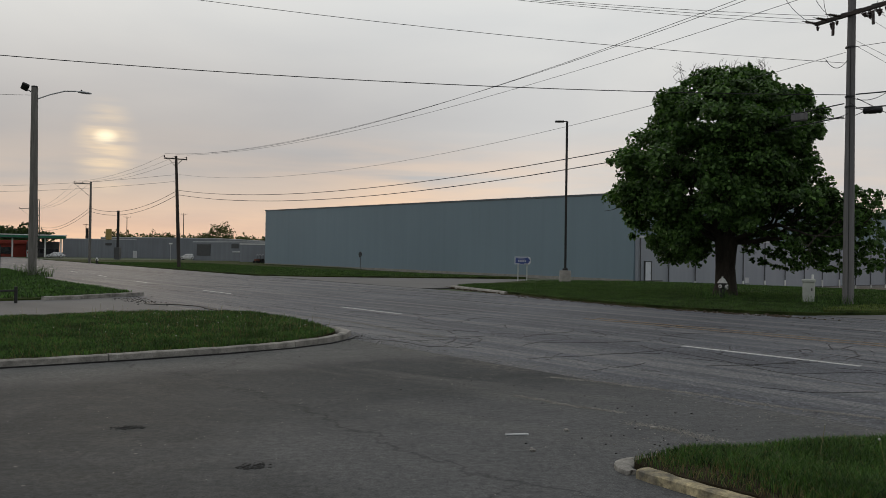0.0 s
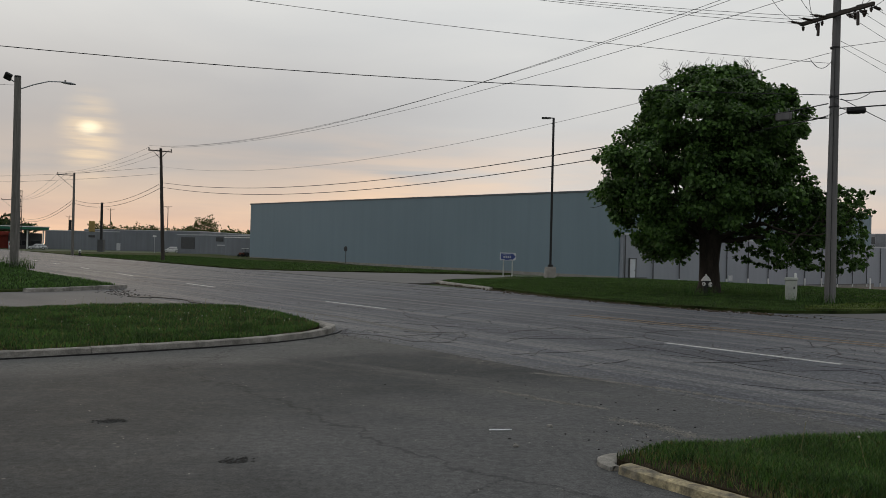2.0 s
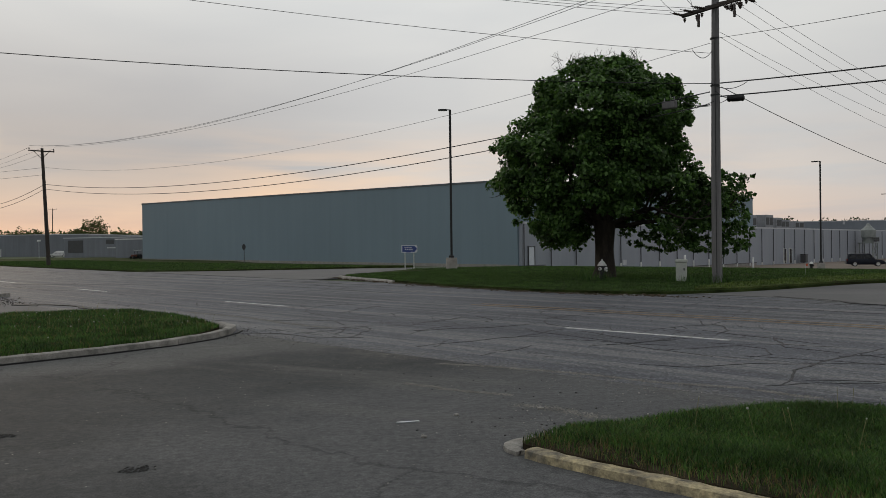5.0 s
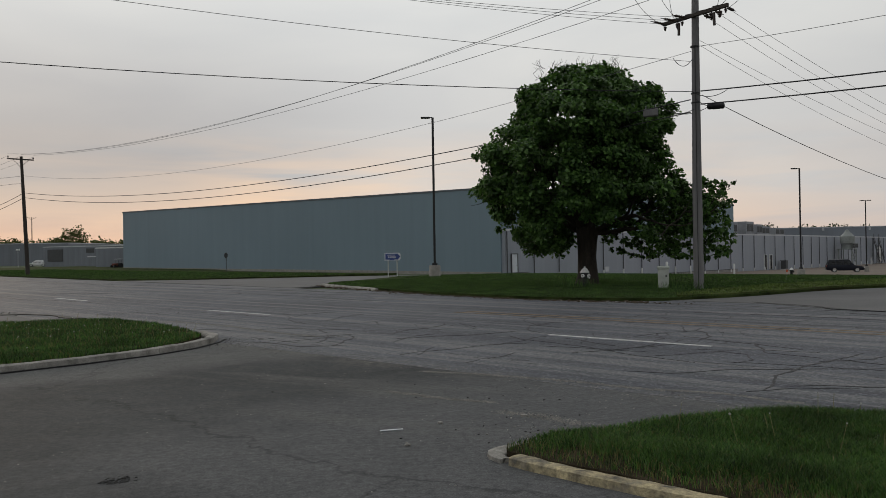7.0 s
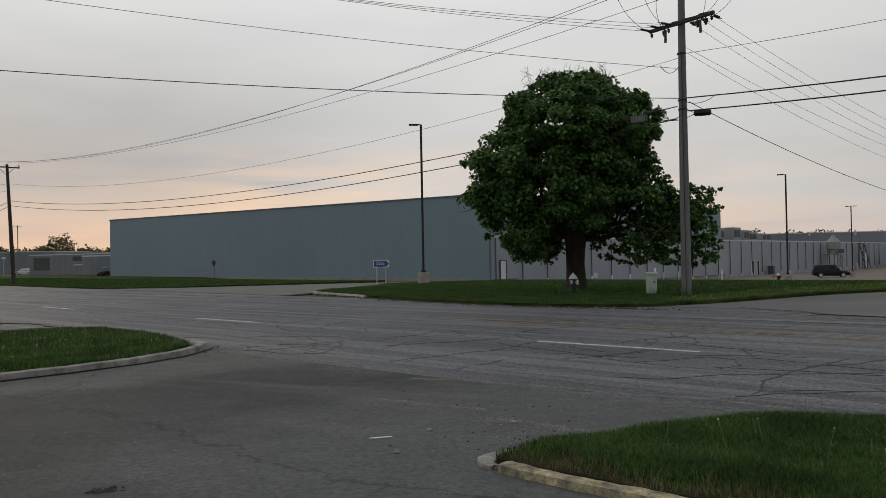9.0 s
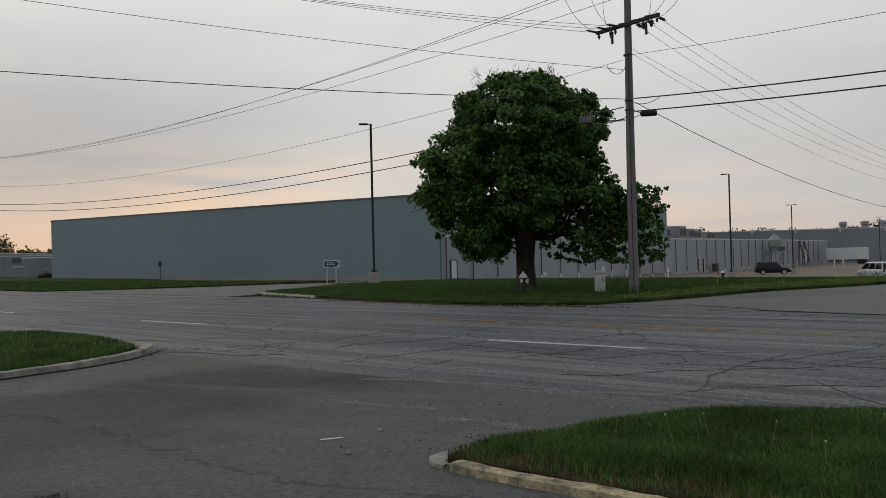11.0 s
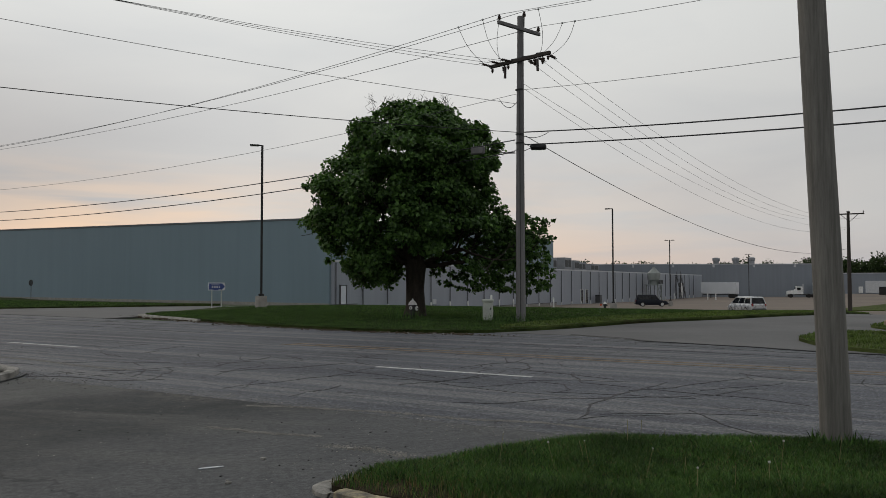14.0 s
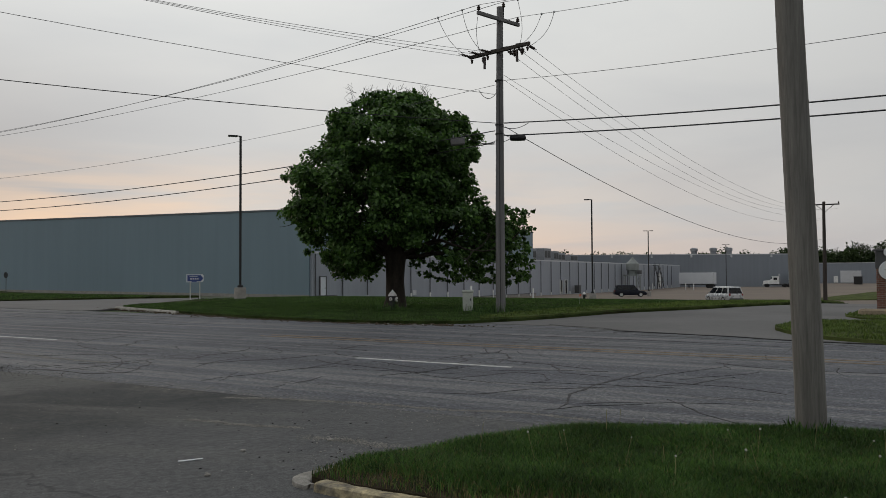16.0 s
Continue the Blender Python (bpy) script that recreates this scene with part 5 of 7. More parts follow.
def hydrant(x, y, turn, white_ports=True, s=1.0):
    root = thing("fire_hydrant", "black fire hydrant with a white bonnet and caps" if white_ports else "dark fire hydrant with a pale bonnet", "fire hydrant", (x, y, land(x, y) + 0.08), turn, "hydrants")
    root.scale = (s, s, s)
    part("barrel", lathe(bmesh.new(), [(0.17, -0.1), (0.17, 0.03), (0.12, 0.05), (0.12, 0.36), (0.15, 0.38), (0.15, 0.52), (0.17, 0.53), (0.17, 0.57), (0.0, 0.57)], 18), HYD_BLACK, root)
    part("bonnet", lathe(bmesh.new(), [(0.185, 0.57), (0.185, 0.6), (0.15, 0.64), (0.11, 0.72), (0.05, 0.76), (0.035, 0.77), (0.03, 0.83), (0.0, 0.83)], 18), WHITEPAINT, root, "white painted bonnet")
    for a, r, z in ((-62, 0.085, 0.43), (28, 0.06, 0.45), (-152, 0.06, 0.45)):
        m = pose(0, 0, z, 0, 0, a) @ pose(0, 0, 0, 0, 90, 0)
        bm = lathe(bmesh.new(), [(r * 0.9, 0.1), (r * 0.9, 0.17), (r * 1.15, 0.18), (r * 1.15, 0.21), (0.0, 0.212)], 14, m=m)
        cap = part("cap", bm, WHITEPAINT if white_ports else HYD_BLACK, root)
        part("cap_nut", lathe(bmesh.new(), [(0.028, 0.205), (0.028, 0.25), (0, 0.25)], 5, m=m), HYD_BLACK, cap)
    return root


hydrant(10.95, 32.85, 20)
hydrant(42.75, 70.0, 20, False)


def pedestal(x, y):
    root = thing("utility_pedestal", "pale plastic utility pedestal in the lawn", "utility box", (x, y, 0.06), -24)
    part("housing", box(bmesh.new(), 0, 0, -0.1, 0.4, 0.34, 0.86, 0, 0.03), PEDESTAL, root)
    part("lid", box(bmesh.new(), 0, 0, 0.74, 0.46, 0.4, 0.12, 0, 0.03), PEDESTAL, root)
    part("latch", box(bmesh.new(), 0.1, -0.175, 0.45, 0.05, 0.02, 0.09, 0, 0.005), DARKTRIM, root)
    return root


pedestal(13.0, 29.8)


def arrow_sign(x, y):
    root = thing("direction_sign", "blue and white arrow sign on two posts", "sign", (x, y, land(x, y) + 0.05), -6)
    for sx in (-0.29, 0.29):
        part("post", box(bmesh.new(), sx, 0.02, -0.2, 0.07, 0.05, 1.45, 0, 0.008), PEDESTAL, root)
    plate = part("panel", prism(bmesh.new(), [(-0.52, 0), (0.46, 0), (0.53, 0.08), (0.53, 0.42), (0.46, 0.5), (-0.52, 0.5)], 0, 0.02, pose(0, -0.02, 1.08, 90, 0, 0)), SIGN_WHITE, root)
    part("arrow", prism(bmesh.new(), [(-0.44, 0.06), (0.30, 0.06), (0.30, 0.02), (0.51, 0.25), (0.30, 0.48), (0.30, 0.44), (-0.44, 0.44)], 0, 0.008, pose(0, -0.042, 1.08, 90, 0, 0)), SIGN_BLUE, plate)
    for x0, w, z, h in ((-0.33, 0.5, 0.335, 0.03), (-0.29, 0.09, 0.17, 0.09), (-0.15, 0.09, 0.17, 0.09), (-0.01, 0.09, 0.17, 0.09), (0.13, 0.08, 0.17, 0.09), (-0.46, 0.04, 0.05, 0.4), (-0.2, 0.3, 0.02, 0.04)):
        part("bar", prism(bmesh.new(), [(x0, z), (x0 + w, z), (x0 + w, z + h), (x0, z + h)], 0, 0.006, pose(0, -0.052 if x0 > -0.45 and z > 0.1 else -0.043, 1.08, 90, 0, 0)), SIGN_WHITE if z > 0.1 and x0 > -0.45 else SIGN_BLUE, plate)
    return root


arrow_sign(5.2, 54.8)


def sign_back(x, y):
    root = thing("stop_sign", "grey back of an octagonal sign on a post", "sign", (x, y, land(x, y)), 48)
    part("post", box(bmesh.new(), 0, 0, -0.2, 0.06, 0.05, 2.3, 0, 0.01), DARKTRIM, root)
    octo = [(0.27 * math.cos(radians(22.5 + 45 * k)), 0.33 * math.sin(radians(22.5 + 45 * k))) for k in range(8)]
    part("panel", prism(bmesh.new(), octo, 0, 0.012, pose(0, 0.045, 1.85, 90, 0, 0)), DARKTRIM, root)
    return root


sign_back(-9.3, 94.5)


def survey_flag(x, y):
    root = thing("marker_flag", "small orange marker flag in the grass", "flag", (x, y, land(x, y) + 0.05))
    part("wire_stem", rod(bmesh.new(), (0, 0, -0.05), (0, 0, 0.55), 0.006, n=5), GALV, root)
    part("flag", prism(bmesh.new(), [(0, 0), (0.14, 0.02), (0.13, 0.11), (0, 0.1)], 0, 0.003, pose(0, 0, 0.42, 90, 0, 20)), ORANGE, root)


survey_flag(20.5, 34.0)


def bollard(x, y, h=1.1, material=WHITEPAINT):
    root = tagged(obj("bollard", lathe(bmesh.new(), [(0.11, -0.3), (0.11, h - 0.06), (0.08, h - 0.01), (0, h)], 12), material), "white painted steel bollard on the lot", "bollard", "lot bollards")
    root.location = (x, y, land(x, y))


for az, d in ((34.95, 200), (35.9, 205), (38.0, 203), (38.5, 203), (28.0, 118), (23.8, 90)):
    bollard(math.sin(radians(az)) * d, math.cos(radians(az)) * d, 1.5)


# ---- cars and lorries ----
def car_paint(name, col, metal=0.3):
    m = surface(name, col, 0.28, 0.05, 2, 30, 0.0, metal=metal, spec=0.6)
    return m


CHROME = surface("wheel_alloy", (0.5, 0.5, 0.5), 0.35, 0.1, 6, 40, 0.0, metal=0.8)
RED_LENS = surface("red_lens", (0.22, 0.012, 0.01), 0.25, 0.05, 6, 40, 0.0)
CLEAR_LENS = surface("headlight_lens", (0.6, 0.6, 0.6), 0.15, 0.05, 6, 40, 0.0)


def loft(bm, sections):
    """A closed body from rings of equal count."""
    rings = [[bm.verts.new(p) for p in s] for s in sections]
    n = len(rings[0])
    for a, b in zip(rings, rings[1:]):
        for k in range(n):
            bm.faces.new((a[k], a[(k + 1) % n], b[(k + 1) % n], b[k]))
    bm.faces.new(rings[0][::-1])
    bm.faces.new(rings[-1])
    bmesh.ops.recalc_face_normals(bm, faces=bm.faces)
    return bm


def car(name, label, at, turn, paint, length, width, height, roof, bonnet_x, cab, belt=0.95):
    """A car that points along +x: lower body, cabin, glass, wheels, lamps. roof: its two ends along x; cab: the cabin's foot."""
    root = thing(name, label, "car", at, turn, "parked cars")
    h, w = length / 2, width / 2
    secs = []
    for x, zb, zt, k in ((-h, 0.42, belt - 0.1, 0.82), (-h + 0.12, 0.3, belt, 0.95), (-h + 0.9, 0.24, belt + 0.02, 1.0), (0, 0.24, belt, 1.0), (bonnet_x, 0.24, belt - 0.02, 1.0), (h - 0.45, 0.26, belt - 0.16, 0.96), (h - 0.08, 0.32, belt - 0.3, 0.86), (h, 0.42, belt - 0.42, 0.74)):
        y = w * k
        secs.append([(x, -y * 0.94, zb), (x, -y, zb + 0.18), (x, -y, zt - 0.12), (x, -y * 0.92, zt), (x, y * 0.92, zt), (x, y, zt - 0.12), (x, y, zb + 0.18), (x, y * 0.94, zb)])
    part("body", loft(bmesh.new(), secs), paint, root)
    (c0, c1), (r0, r1) = cab, roof
    secs = []
    for z, k, x0, x1 in ((belt - 0.04, 0.93, c0, c1), (belt + 0.3, 0.86, c0 + (r0 - c0) * 0.55, c1 + (r1 - c1) * 0.55), (height - 0.08, 0.76, r0 - 0.03, r1 + 0.06), (height, 0.66, r0 + 0.1, r1 - 0.12)):
        secs.append([(x0, -w * k, z), (x1, -w * k, z), (x1, w * k, z), (x0, w * k, z)])
    cabin = part("cabin", loft(bmesh.new(), secs), paint, root)

    def pane(pts, name):
        bm = bmesh.new()
        f = bm.faces.new([bm.verts.new(p) for p in pts])
        bmesh.ops.solidify(bm, geom=[f], thickness=0.02)
        part(name, bm, GLASS, cabin)
    zl, zh = belt + 0.04, height - 0.13

    def xs(z, a, b):
        t = (z - belt) / (height - belt)
        return a + (b - a) * t
    for sgn in (-1, 1):
        lo, hi = w * 0.925 * sgn, w * 0.785 * sgn
        f0, f1 = xs(zl, c0, r0) + 0.18, xs(zl, c1, r1) - 0.25
        g0, g1 = xs(zh, c0, r0) + 0.12, xs(zh, c1, r1) - 0.12
        for a, b in ((0.0, 0.3), (0.33, 0.64), (0.67, 1.0)):
            pane([(f0 + (f1 - f0) * a, lo, zl), (f0 + (f1 - f0) * b, lo, zl), (g0 + (g1 - g0) * b, hi, zh), (g0 + (g1 - g0) * a, hi, zh)], "side_window")
    for (c, r), name, e in (((c1, r1), "windscreen", 0.02), ((c0, r0), "rear_window", -0.02)):
        a, b = xs(zl, c, r) + e, xs(zh, c, r) + e
        pane([(a, -w * 0.8, zl), (a, w * 0.8, zl), (b, w * 0.66, zh), (b, -w * 0.66, zh)], name)
    for sx in (-h * 0.58, h * 0.6):
        for sgn in (-1, 1):
            m = pose(sx, sgn * (w - 0.2), 0.34, 90 if sgn < 0 else -90, 0, 0)
            wh = part("wheel", lathe(bmesh.new(), [(0.24, 0.0), (0.33, 0.0), (0.345, 0.05), (0.345, 0.17), (0.33, 0.22), (0.25, 0.225), (0.0, 0.2)], 20, m=m), RUBBER, root)
            part("rim", lathe(bmesh.new(), [(0.0, 0.215), (0.06, 0.235), (0.19, 0.225), (0.235, 0.232), (0.24, 0.2), (0, 0.2)], 14, m=m), CHROME, wh)
    for sgn in (-1, 1):
        part("tail_light", box(bmesh.new(), -h + 0.07, sgn * w * 0.78, belt - 0.28, 0.14, 0.2, 0.3, 0, 0.03), RED_LENS, root)
        part("headlight", box(bmesh.new(), h - 0.13, sgn * w * 0.66, belt - 0.44, 0.2, 0.36, 0.14, 0, 0.03), CLEAR_LENS, root)
        part("door_mirror", box(bmesh.new(), c1 - 0.55, sgn * (w + 0.08), belt, 0.14, 0.18, 0.14, 0, 0.03), paint, root)
    part("bumper", box(bmesh.new(), -h, 0, 0.34, 0.16, width * 0.84, 0.2, 0, 0.05), DARKTRIM, root)
    return root


def az_to(az, d):
    x, y = math.sin(radians(az)) * d, math.cos(radians(az)) * d
    return x, y, land(x, y) + 0.02


SILVER = car_paint("silver_paint", (0.48, 0.49, 0.50), 0.4)
NAVY = surface("dark_blue_paint", (0.007, 0.009, 0.017), 0.4, 0.05, 2, 30, 0.0, spec=0.2)
WHITECAR = car_paint("white_car_paint", (0.6, 0.6, 0.6), 0.0)
car("suv", "dark blue estate car parked on the lot", az_to(34.45, 131), -28, NAVY, 4.9, 1.88, 1.78, (-2.1, 0.5), 1.0, (-2.35, 1.15), 1.0)
car("minivan", "silver minivan parked beside the grass bank", az_to(40.35, 98), 81, SILVER, 5.0, 1.95, 1.78, (-2.1, 0.75), 1.3, (-2.4, 1.75), 1.02)
car("sedan", "silver saloon car parked at the filling station", az_to(-24.8, 232), 200, SILVER, 4.6, 1.8, 1.45, (-1.2, 0.5), 1.1, (-2.0, 1.2), 0.92)
car("hatchback", "white car parked by the low buildings", az_to(-16.9, 215), 185, WHITECAR, 4.3, 1.8, 1.5, (-1.7, 0.4), 1.1, (-2.0, 1.2), 0.92)


TRAILERWHITE = surface("trailer_white", (0.58, 0.60, 0.63), 0.45, 0.04, 0.4, 6, 0.0)


def trailer(at, turn, name="semi_trailer", label="white box semi-trailer parked at the dock", length=13.5):
    root = thing(name, label, "trailer", at, turn)
    part("box_body", box(bmesh.new(), 0, 0, 1.1, length, 2.6, 2.9, 0, 0.05), TRAILERWHITE, root)
    part("side_mark", box(bmesh.new(), 1.0, -1.315, 2.4, 4.6, 0.02, 0.4, 0, 0.005), SIGN_BLUE, root)
    part("frame_rail", box(bmesh.new(), 0, 0, 0.85, length * 0.95, 1.0, 0.25, 0, 0.03), DARKTRIM, root)
    for sx in (-length * 0.42, -length * 0.33):
        for sgn in (-1, 1):
            part("wheel", lathe(bmesh.new(), [(0.2, 0), (0.5, 0), (0.52, 0.05), (0.52, 0.45), (0.5, 0.5), (0.0, 0.45)], 16, m=pose(sx, sgn * 0.75, 0.52, 90 if sgn < 0 else -90, 0, 0)), RUBBER, root)
    for sgn in (-1, 1):
        part("landing_leg", box(bmesh.new(), length * 0.25, sgn * 0.7, 0.0, 0.15, 0.15, 1.0, 0, 0.02), DARKTRIM, root)


trailer(az_to(38.75, 228), 125, length=9.0)
trailer(az_to(44.9, 250), 60, label="pale box trailer parked by the far hall")


def tractor_unit(at, turn):
    root = thing("lorry", "white bonneted lorry tractor parked at the hall", "lorry", at, turn)
    part("cab", loft(bmesh.new(), [[(x, -w, z0), (x, w, z0), (x, w * 0.92, z1), (x, -w * 0.92, z1)] for x, w, z0, z1 in ((-0.9, 1.15, 0.9, 2.9), (0.6, 1.15, 0.9, 2.95), (1.0, 1.1, 0.9, 1.9), (2.6, 0.85, 0.9, 1.75), (2.9, 0.75, 0.8, 1.5))]), WHITEPAINT, root)
    part("windscreen", box(bmesh.new(), 0.85, 0, 1.95, 0.08, 1.9, 0.75, 0, 0.02), GLASS, root)
    for sgn in (-1, 1):
        part("side_window", box(bmesh.new(), 0.05, sgn * 1.1, 1.95, 0.9, 0.08, 0.65, 0, 0.02), GLASS, root)
        part("stack", rod(bmesh.new(), (-1.1, sgn * 0.9, 1.0), (-1.1, sgn * 0.9, 3.6), 0.09, n=10), GALV, root)
        for sx in (2.0, -2.4, -3.6):
            part("wheel", lathe(bmesh.new(), [(0.2, 0), (0.48, 0), (0.5, 0.05), (0.5, 0.35), (0.48, 0.4), (0.0, 0.36)], 16, m=pose(sx, sgn * 0.75, 0.5, 90 if sgn < 0 else -90, 0, 0)), RUBBER, root)
    part("chassis", box(bmesh.new(), -1.6, 0, 0.65, 5.4, 0.9, 0.3, 0, 0.03), DARKTRIM, root)
    part("bumper", box(bmesh.new(), 2.95, 0, 0.45, 0.2, 2.2, 0.4, 0, 0.05), GALV, root)


tractor_unit(az_to(43.45, 240), 145)

# ---- factory roof and yard plant ----
UNITGREY = surface("dull_grey_sheet_metal", (0.27, 0.28, 0.30), 0.6, 0.12, 2, 30, 0.05)


def roof_unit(at, sx, sy, sz, label="grey rooftop ventilation unit", round_=False, turn=40.0):
    root = thing("rooftop_unit", label, "ventilation unit", at, turn, "roof plant")
    if round_:
        part("drum", lathe(bmesh.new(), [(sx * 0.5, 0), (sx * 0.5, sz * 0.5), (sx * 0.62, sz * 0.55), (sx * 0.62, sz * 0.9), (sx * 0.3, sz), (0, sz)], 14), UNITGREY, root)
    else:
        part("housing", box(bmesh.new(), 0, 0, 0, sx, sy, sz, 0, 0.04), UNITGREY, root)
        for k in range(2):
            part("grille", box(bmesh.new(), (k - 0.5) * sx * 0.45, -sy / 2 - 0.01, sz * 0.25, sx * 0.36, 0.06, sz * 0.55, 0, 0.01), DARKTRIM, root)
    part("curb", box(bmesh.new(), 0, 0, -0.5, sx * 0.8, sy * 0.8, 0.52, 0, 0.02), DARKTRIM, root)


for along, back_, sx, sy, sz in ((62, 8, 2.2, 1.6, 1.2), (66, 9, 3.4, 2.4, 1.7), (72, 8, 3.4, 2.4, 1.9), (78, 9, 2.6, 2.0, 1.6), (84, 12, 4, 2.2, 1.4), (93, 14, 5, 2.5, 1.3), (54, 12, 4, 2.4, 1.3)):
    p = CORNER + NORTH * along + WEST * back_ * 0.4
    roof_unit((p.x, p.y, 3.95), sx, sy, sz * 1.15)
for az_ in (38.55, 39.75, 40.7):
    p = bearing(az_, 252)
    roof_unit((p.x, p.y, 6.85), 1.7, 1.7, 2.1, "round rooftop exhaust fan", True)
for dx in (40, 34, 30, 25):
    p = fx2 + WEST * dx + NORTH * 8
    roof_unit((p.x, p.y, 5.7), 2.4, 2.0, 1.6)


HOPPER = surface("weathered_green_grey_paint", (0.24, 0.26, 0.25), 0.6, 0.15, 2, 20, 0.05)


def silo(at, turn):
    """A dust collector on a steel stand, with a caged stair beside it."""
    root = thing("dust_collector", "pale green dust collector hopper on a steel stand", "silo", at, turn)
    for sx in (-1.5, 1.5):
        for sy in (-1.2, 1.2):
            part("leg", box(bmesh.new(), sx, sy, -0.2, 0.2, 0.2, 3.4, 0, 0.02), HOPPER, root)
    part("deck", box(bmesh.new(), 0, 0, 3.1, 3.8, 3.0, 0.2, 0, 0.02), HOPPER, root)
    part("hopper", lathe(bmesh.new(), [(1.0, 3.3), (1.0, 4.2), (1.35, 4.3), (1.4, 5.7), (0.7, 6.35), (0.35, 6.75), (0.3, 7.0), (0, 7.05)], 16), HOPPER, root)
    for k in range(4):
        part("port", box(bmesh.new(), -1.05 + 0.7 * k, -1.5, 3.45, 0.45, 0.3, 0.8, 0, 0.03), DARKTRIM, root)
    for z in (3.9, 4.3):
        part("rail", rod(bmesh.new(), (-1.9, -1.5, z), (1.9, -1.5, z), 0.03, n=6), HOPPER, root)
    for a, b in (((-1.5, -1.2, 0.2), (1.5, -1.2, 3.0)), ((1.5, -1.2, 0.2), (-1.5, -1.2, 3.0))):
        part("brace", rod(bmesh.new(), a, b, 0.06, n=6), HOPPER, root)


p = CORNER + NORTH * 111 - WEST * 2.6
silo((p.x, p.y, -1.95), 40)


def outside_stair(at, turn):
    root = thing("steel_stair", "dark steel outside stair against the wing", "stair", at, turn)
    for sy in (-0.5, 0.5):
        part("stringer", rod(bmesh.new(), (0, sy, 0), (5.2, sy, 5.4), 0.09, n=6), DARKTRIM, root)
        part("handrail", rod(bmesh.new(), (0, sy, 1.0), (5.2, sy, 6.4), 0.035, n=6), DARKTRIM, root)
        for k in range(5):
            part("baluster", rod(bmesh.new(), (0.3 + k * 1.2, sy, 0.3 + k * 1.25), (0.3 + k * 1.2, sy, 1.3 + k * 1.25), 0.03, n=5), DARKTRIM, root)
    for k in range(26):
        part("tread", box(bmesh.new(), 0.1 + 0.2 * k, 0, 0.1 + 0.205 * k, 0.26, 1.0, 0.04), DARKTRIM, root)
    for x in (2.6, 5.2):
        for sy in (-0.5, 0.5):
            part("post", box(bmesh.new(), x, sy, -0.2, 0.12, 0.12, x * 1.04 + 0.2), DARKTRIM, root)
    part("landing", box(bmesh.new(), 6.0, 0, 5.4, 1.8, 1.2, 0.1), DARKTRIM, root)


p = CORNER + NORTH * 141 - WEST * 1.8
outside_stair((p.x, p.y, -1.9), 180 + math.degrees(math.atan2(NORTH.y, NORTH.x)))
p = CORNER + NORTH * 78.5 - WEST * 1.3
bin_ = thing("waste_bin", "dark waste bin standing by the doors", "bin", (p.x, p.y, -1.9), 40)
part("body", box(bmesh.new(), 0, 0, 0, 1.1, 0.9, 1.3, 0, 0.06), DARKTRIM, bin_)
part("lid", box(bmesh.new(), 0, 0, 1.3, 1.2, 1.0, 0.12, 0, 0.04), BLACKMETAL, bin_)
x, y, z = az_to(48.2, 300)
skip = thing("skip", "black refuse container by the far shed", "container", (x, y, z), 40)
part("body", box(bmesh.new(), 0, 0, 0.1, 6.0, 2.4, 2.4, 0, 0.1), BLACKMETAL, skip)
part("rim", box(bmesh.new(), 0, 0, 2.5, 6.2, 2.6, 0.12, 0, 0.03), DARKTRIM, skip)
# doors of the far shed
for dx, w, h, mat in ((11.7, 6.8, 4.3, TRIM), (16.6, 1.4, 2.3, WHITEPAINT)):
    p = fx2 + WEST * dx - NORTH * 0.1
    part("roller_door", box(bmesh.new(), p.x, p.y, -1.9, w, 0.2, h, math.degrees(math.atan2(WEST.y, WEST.x)), 0.02), mat, side)

# ---- entrance pier across the street ----
def brick_mat():
    m = bpy.data.materials.new("red_brown_brick")
    m.use_nodes = True
    N = Nodes(m.node_tree)
    pos = N.n("ShaderNodeTexCoord", 3)
    sep = N.t.nodes.new("ShaderNodeSeparateXYZ")
    N.t.links.new(pos, sep.inputs[0])
    vec = N.n("ShaderNodeCombineXYZ", 0, X=N.math("ADD", sep.outputs[0], sep.outputs[1]), Y=sep.outputs[2])
    br = N.t.nodes.new("ShaderNodeTexBrick")
    N.t.links.new(vec, br.inputs["Vector"])
    for k, v in (("Color1", (0.13, 0.055, 0.04, 1)), ("Color2", (0.20, 0.085, 0.06, 1)), ("Mortar", (0.20, 0.18, 0.16, 1)), ("Scale", 1.0), ("Mortar Size", 0.009), ("Brick Width", 0.21), ("Row Height", 0.075)):
        br.inputs[k].default_value = v
    c = N.mix(1.0, br.outputs[0], N.mix(N.noise(pos, 12, 4), (0.7,) * 3, (1.25,) * 3), "MULTIPLY")
    b = N.n("ShaderNodeBump", 0, Strength=0.6, Distance=0.01, Height=br.outputs[1])
    b.node.invert = True
    p = N.n("ShaderNodeBsdfPrincipled", 0, Base_Color=c, Roughness=0.9, Normal=b)
    o = N.t.nodes.new("ShaderNodeOutputMaterial")
    N.t.links.new(p, o.inputs[0])
    return m


BRICK = brick_mat()
SANDSTONE = surface("sandstone", (0.30, 0.24, 0.17), 0.9, 0.25, 3, 30, 0.4)


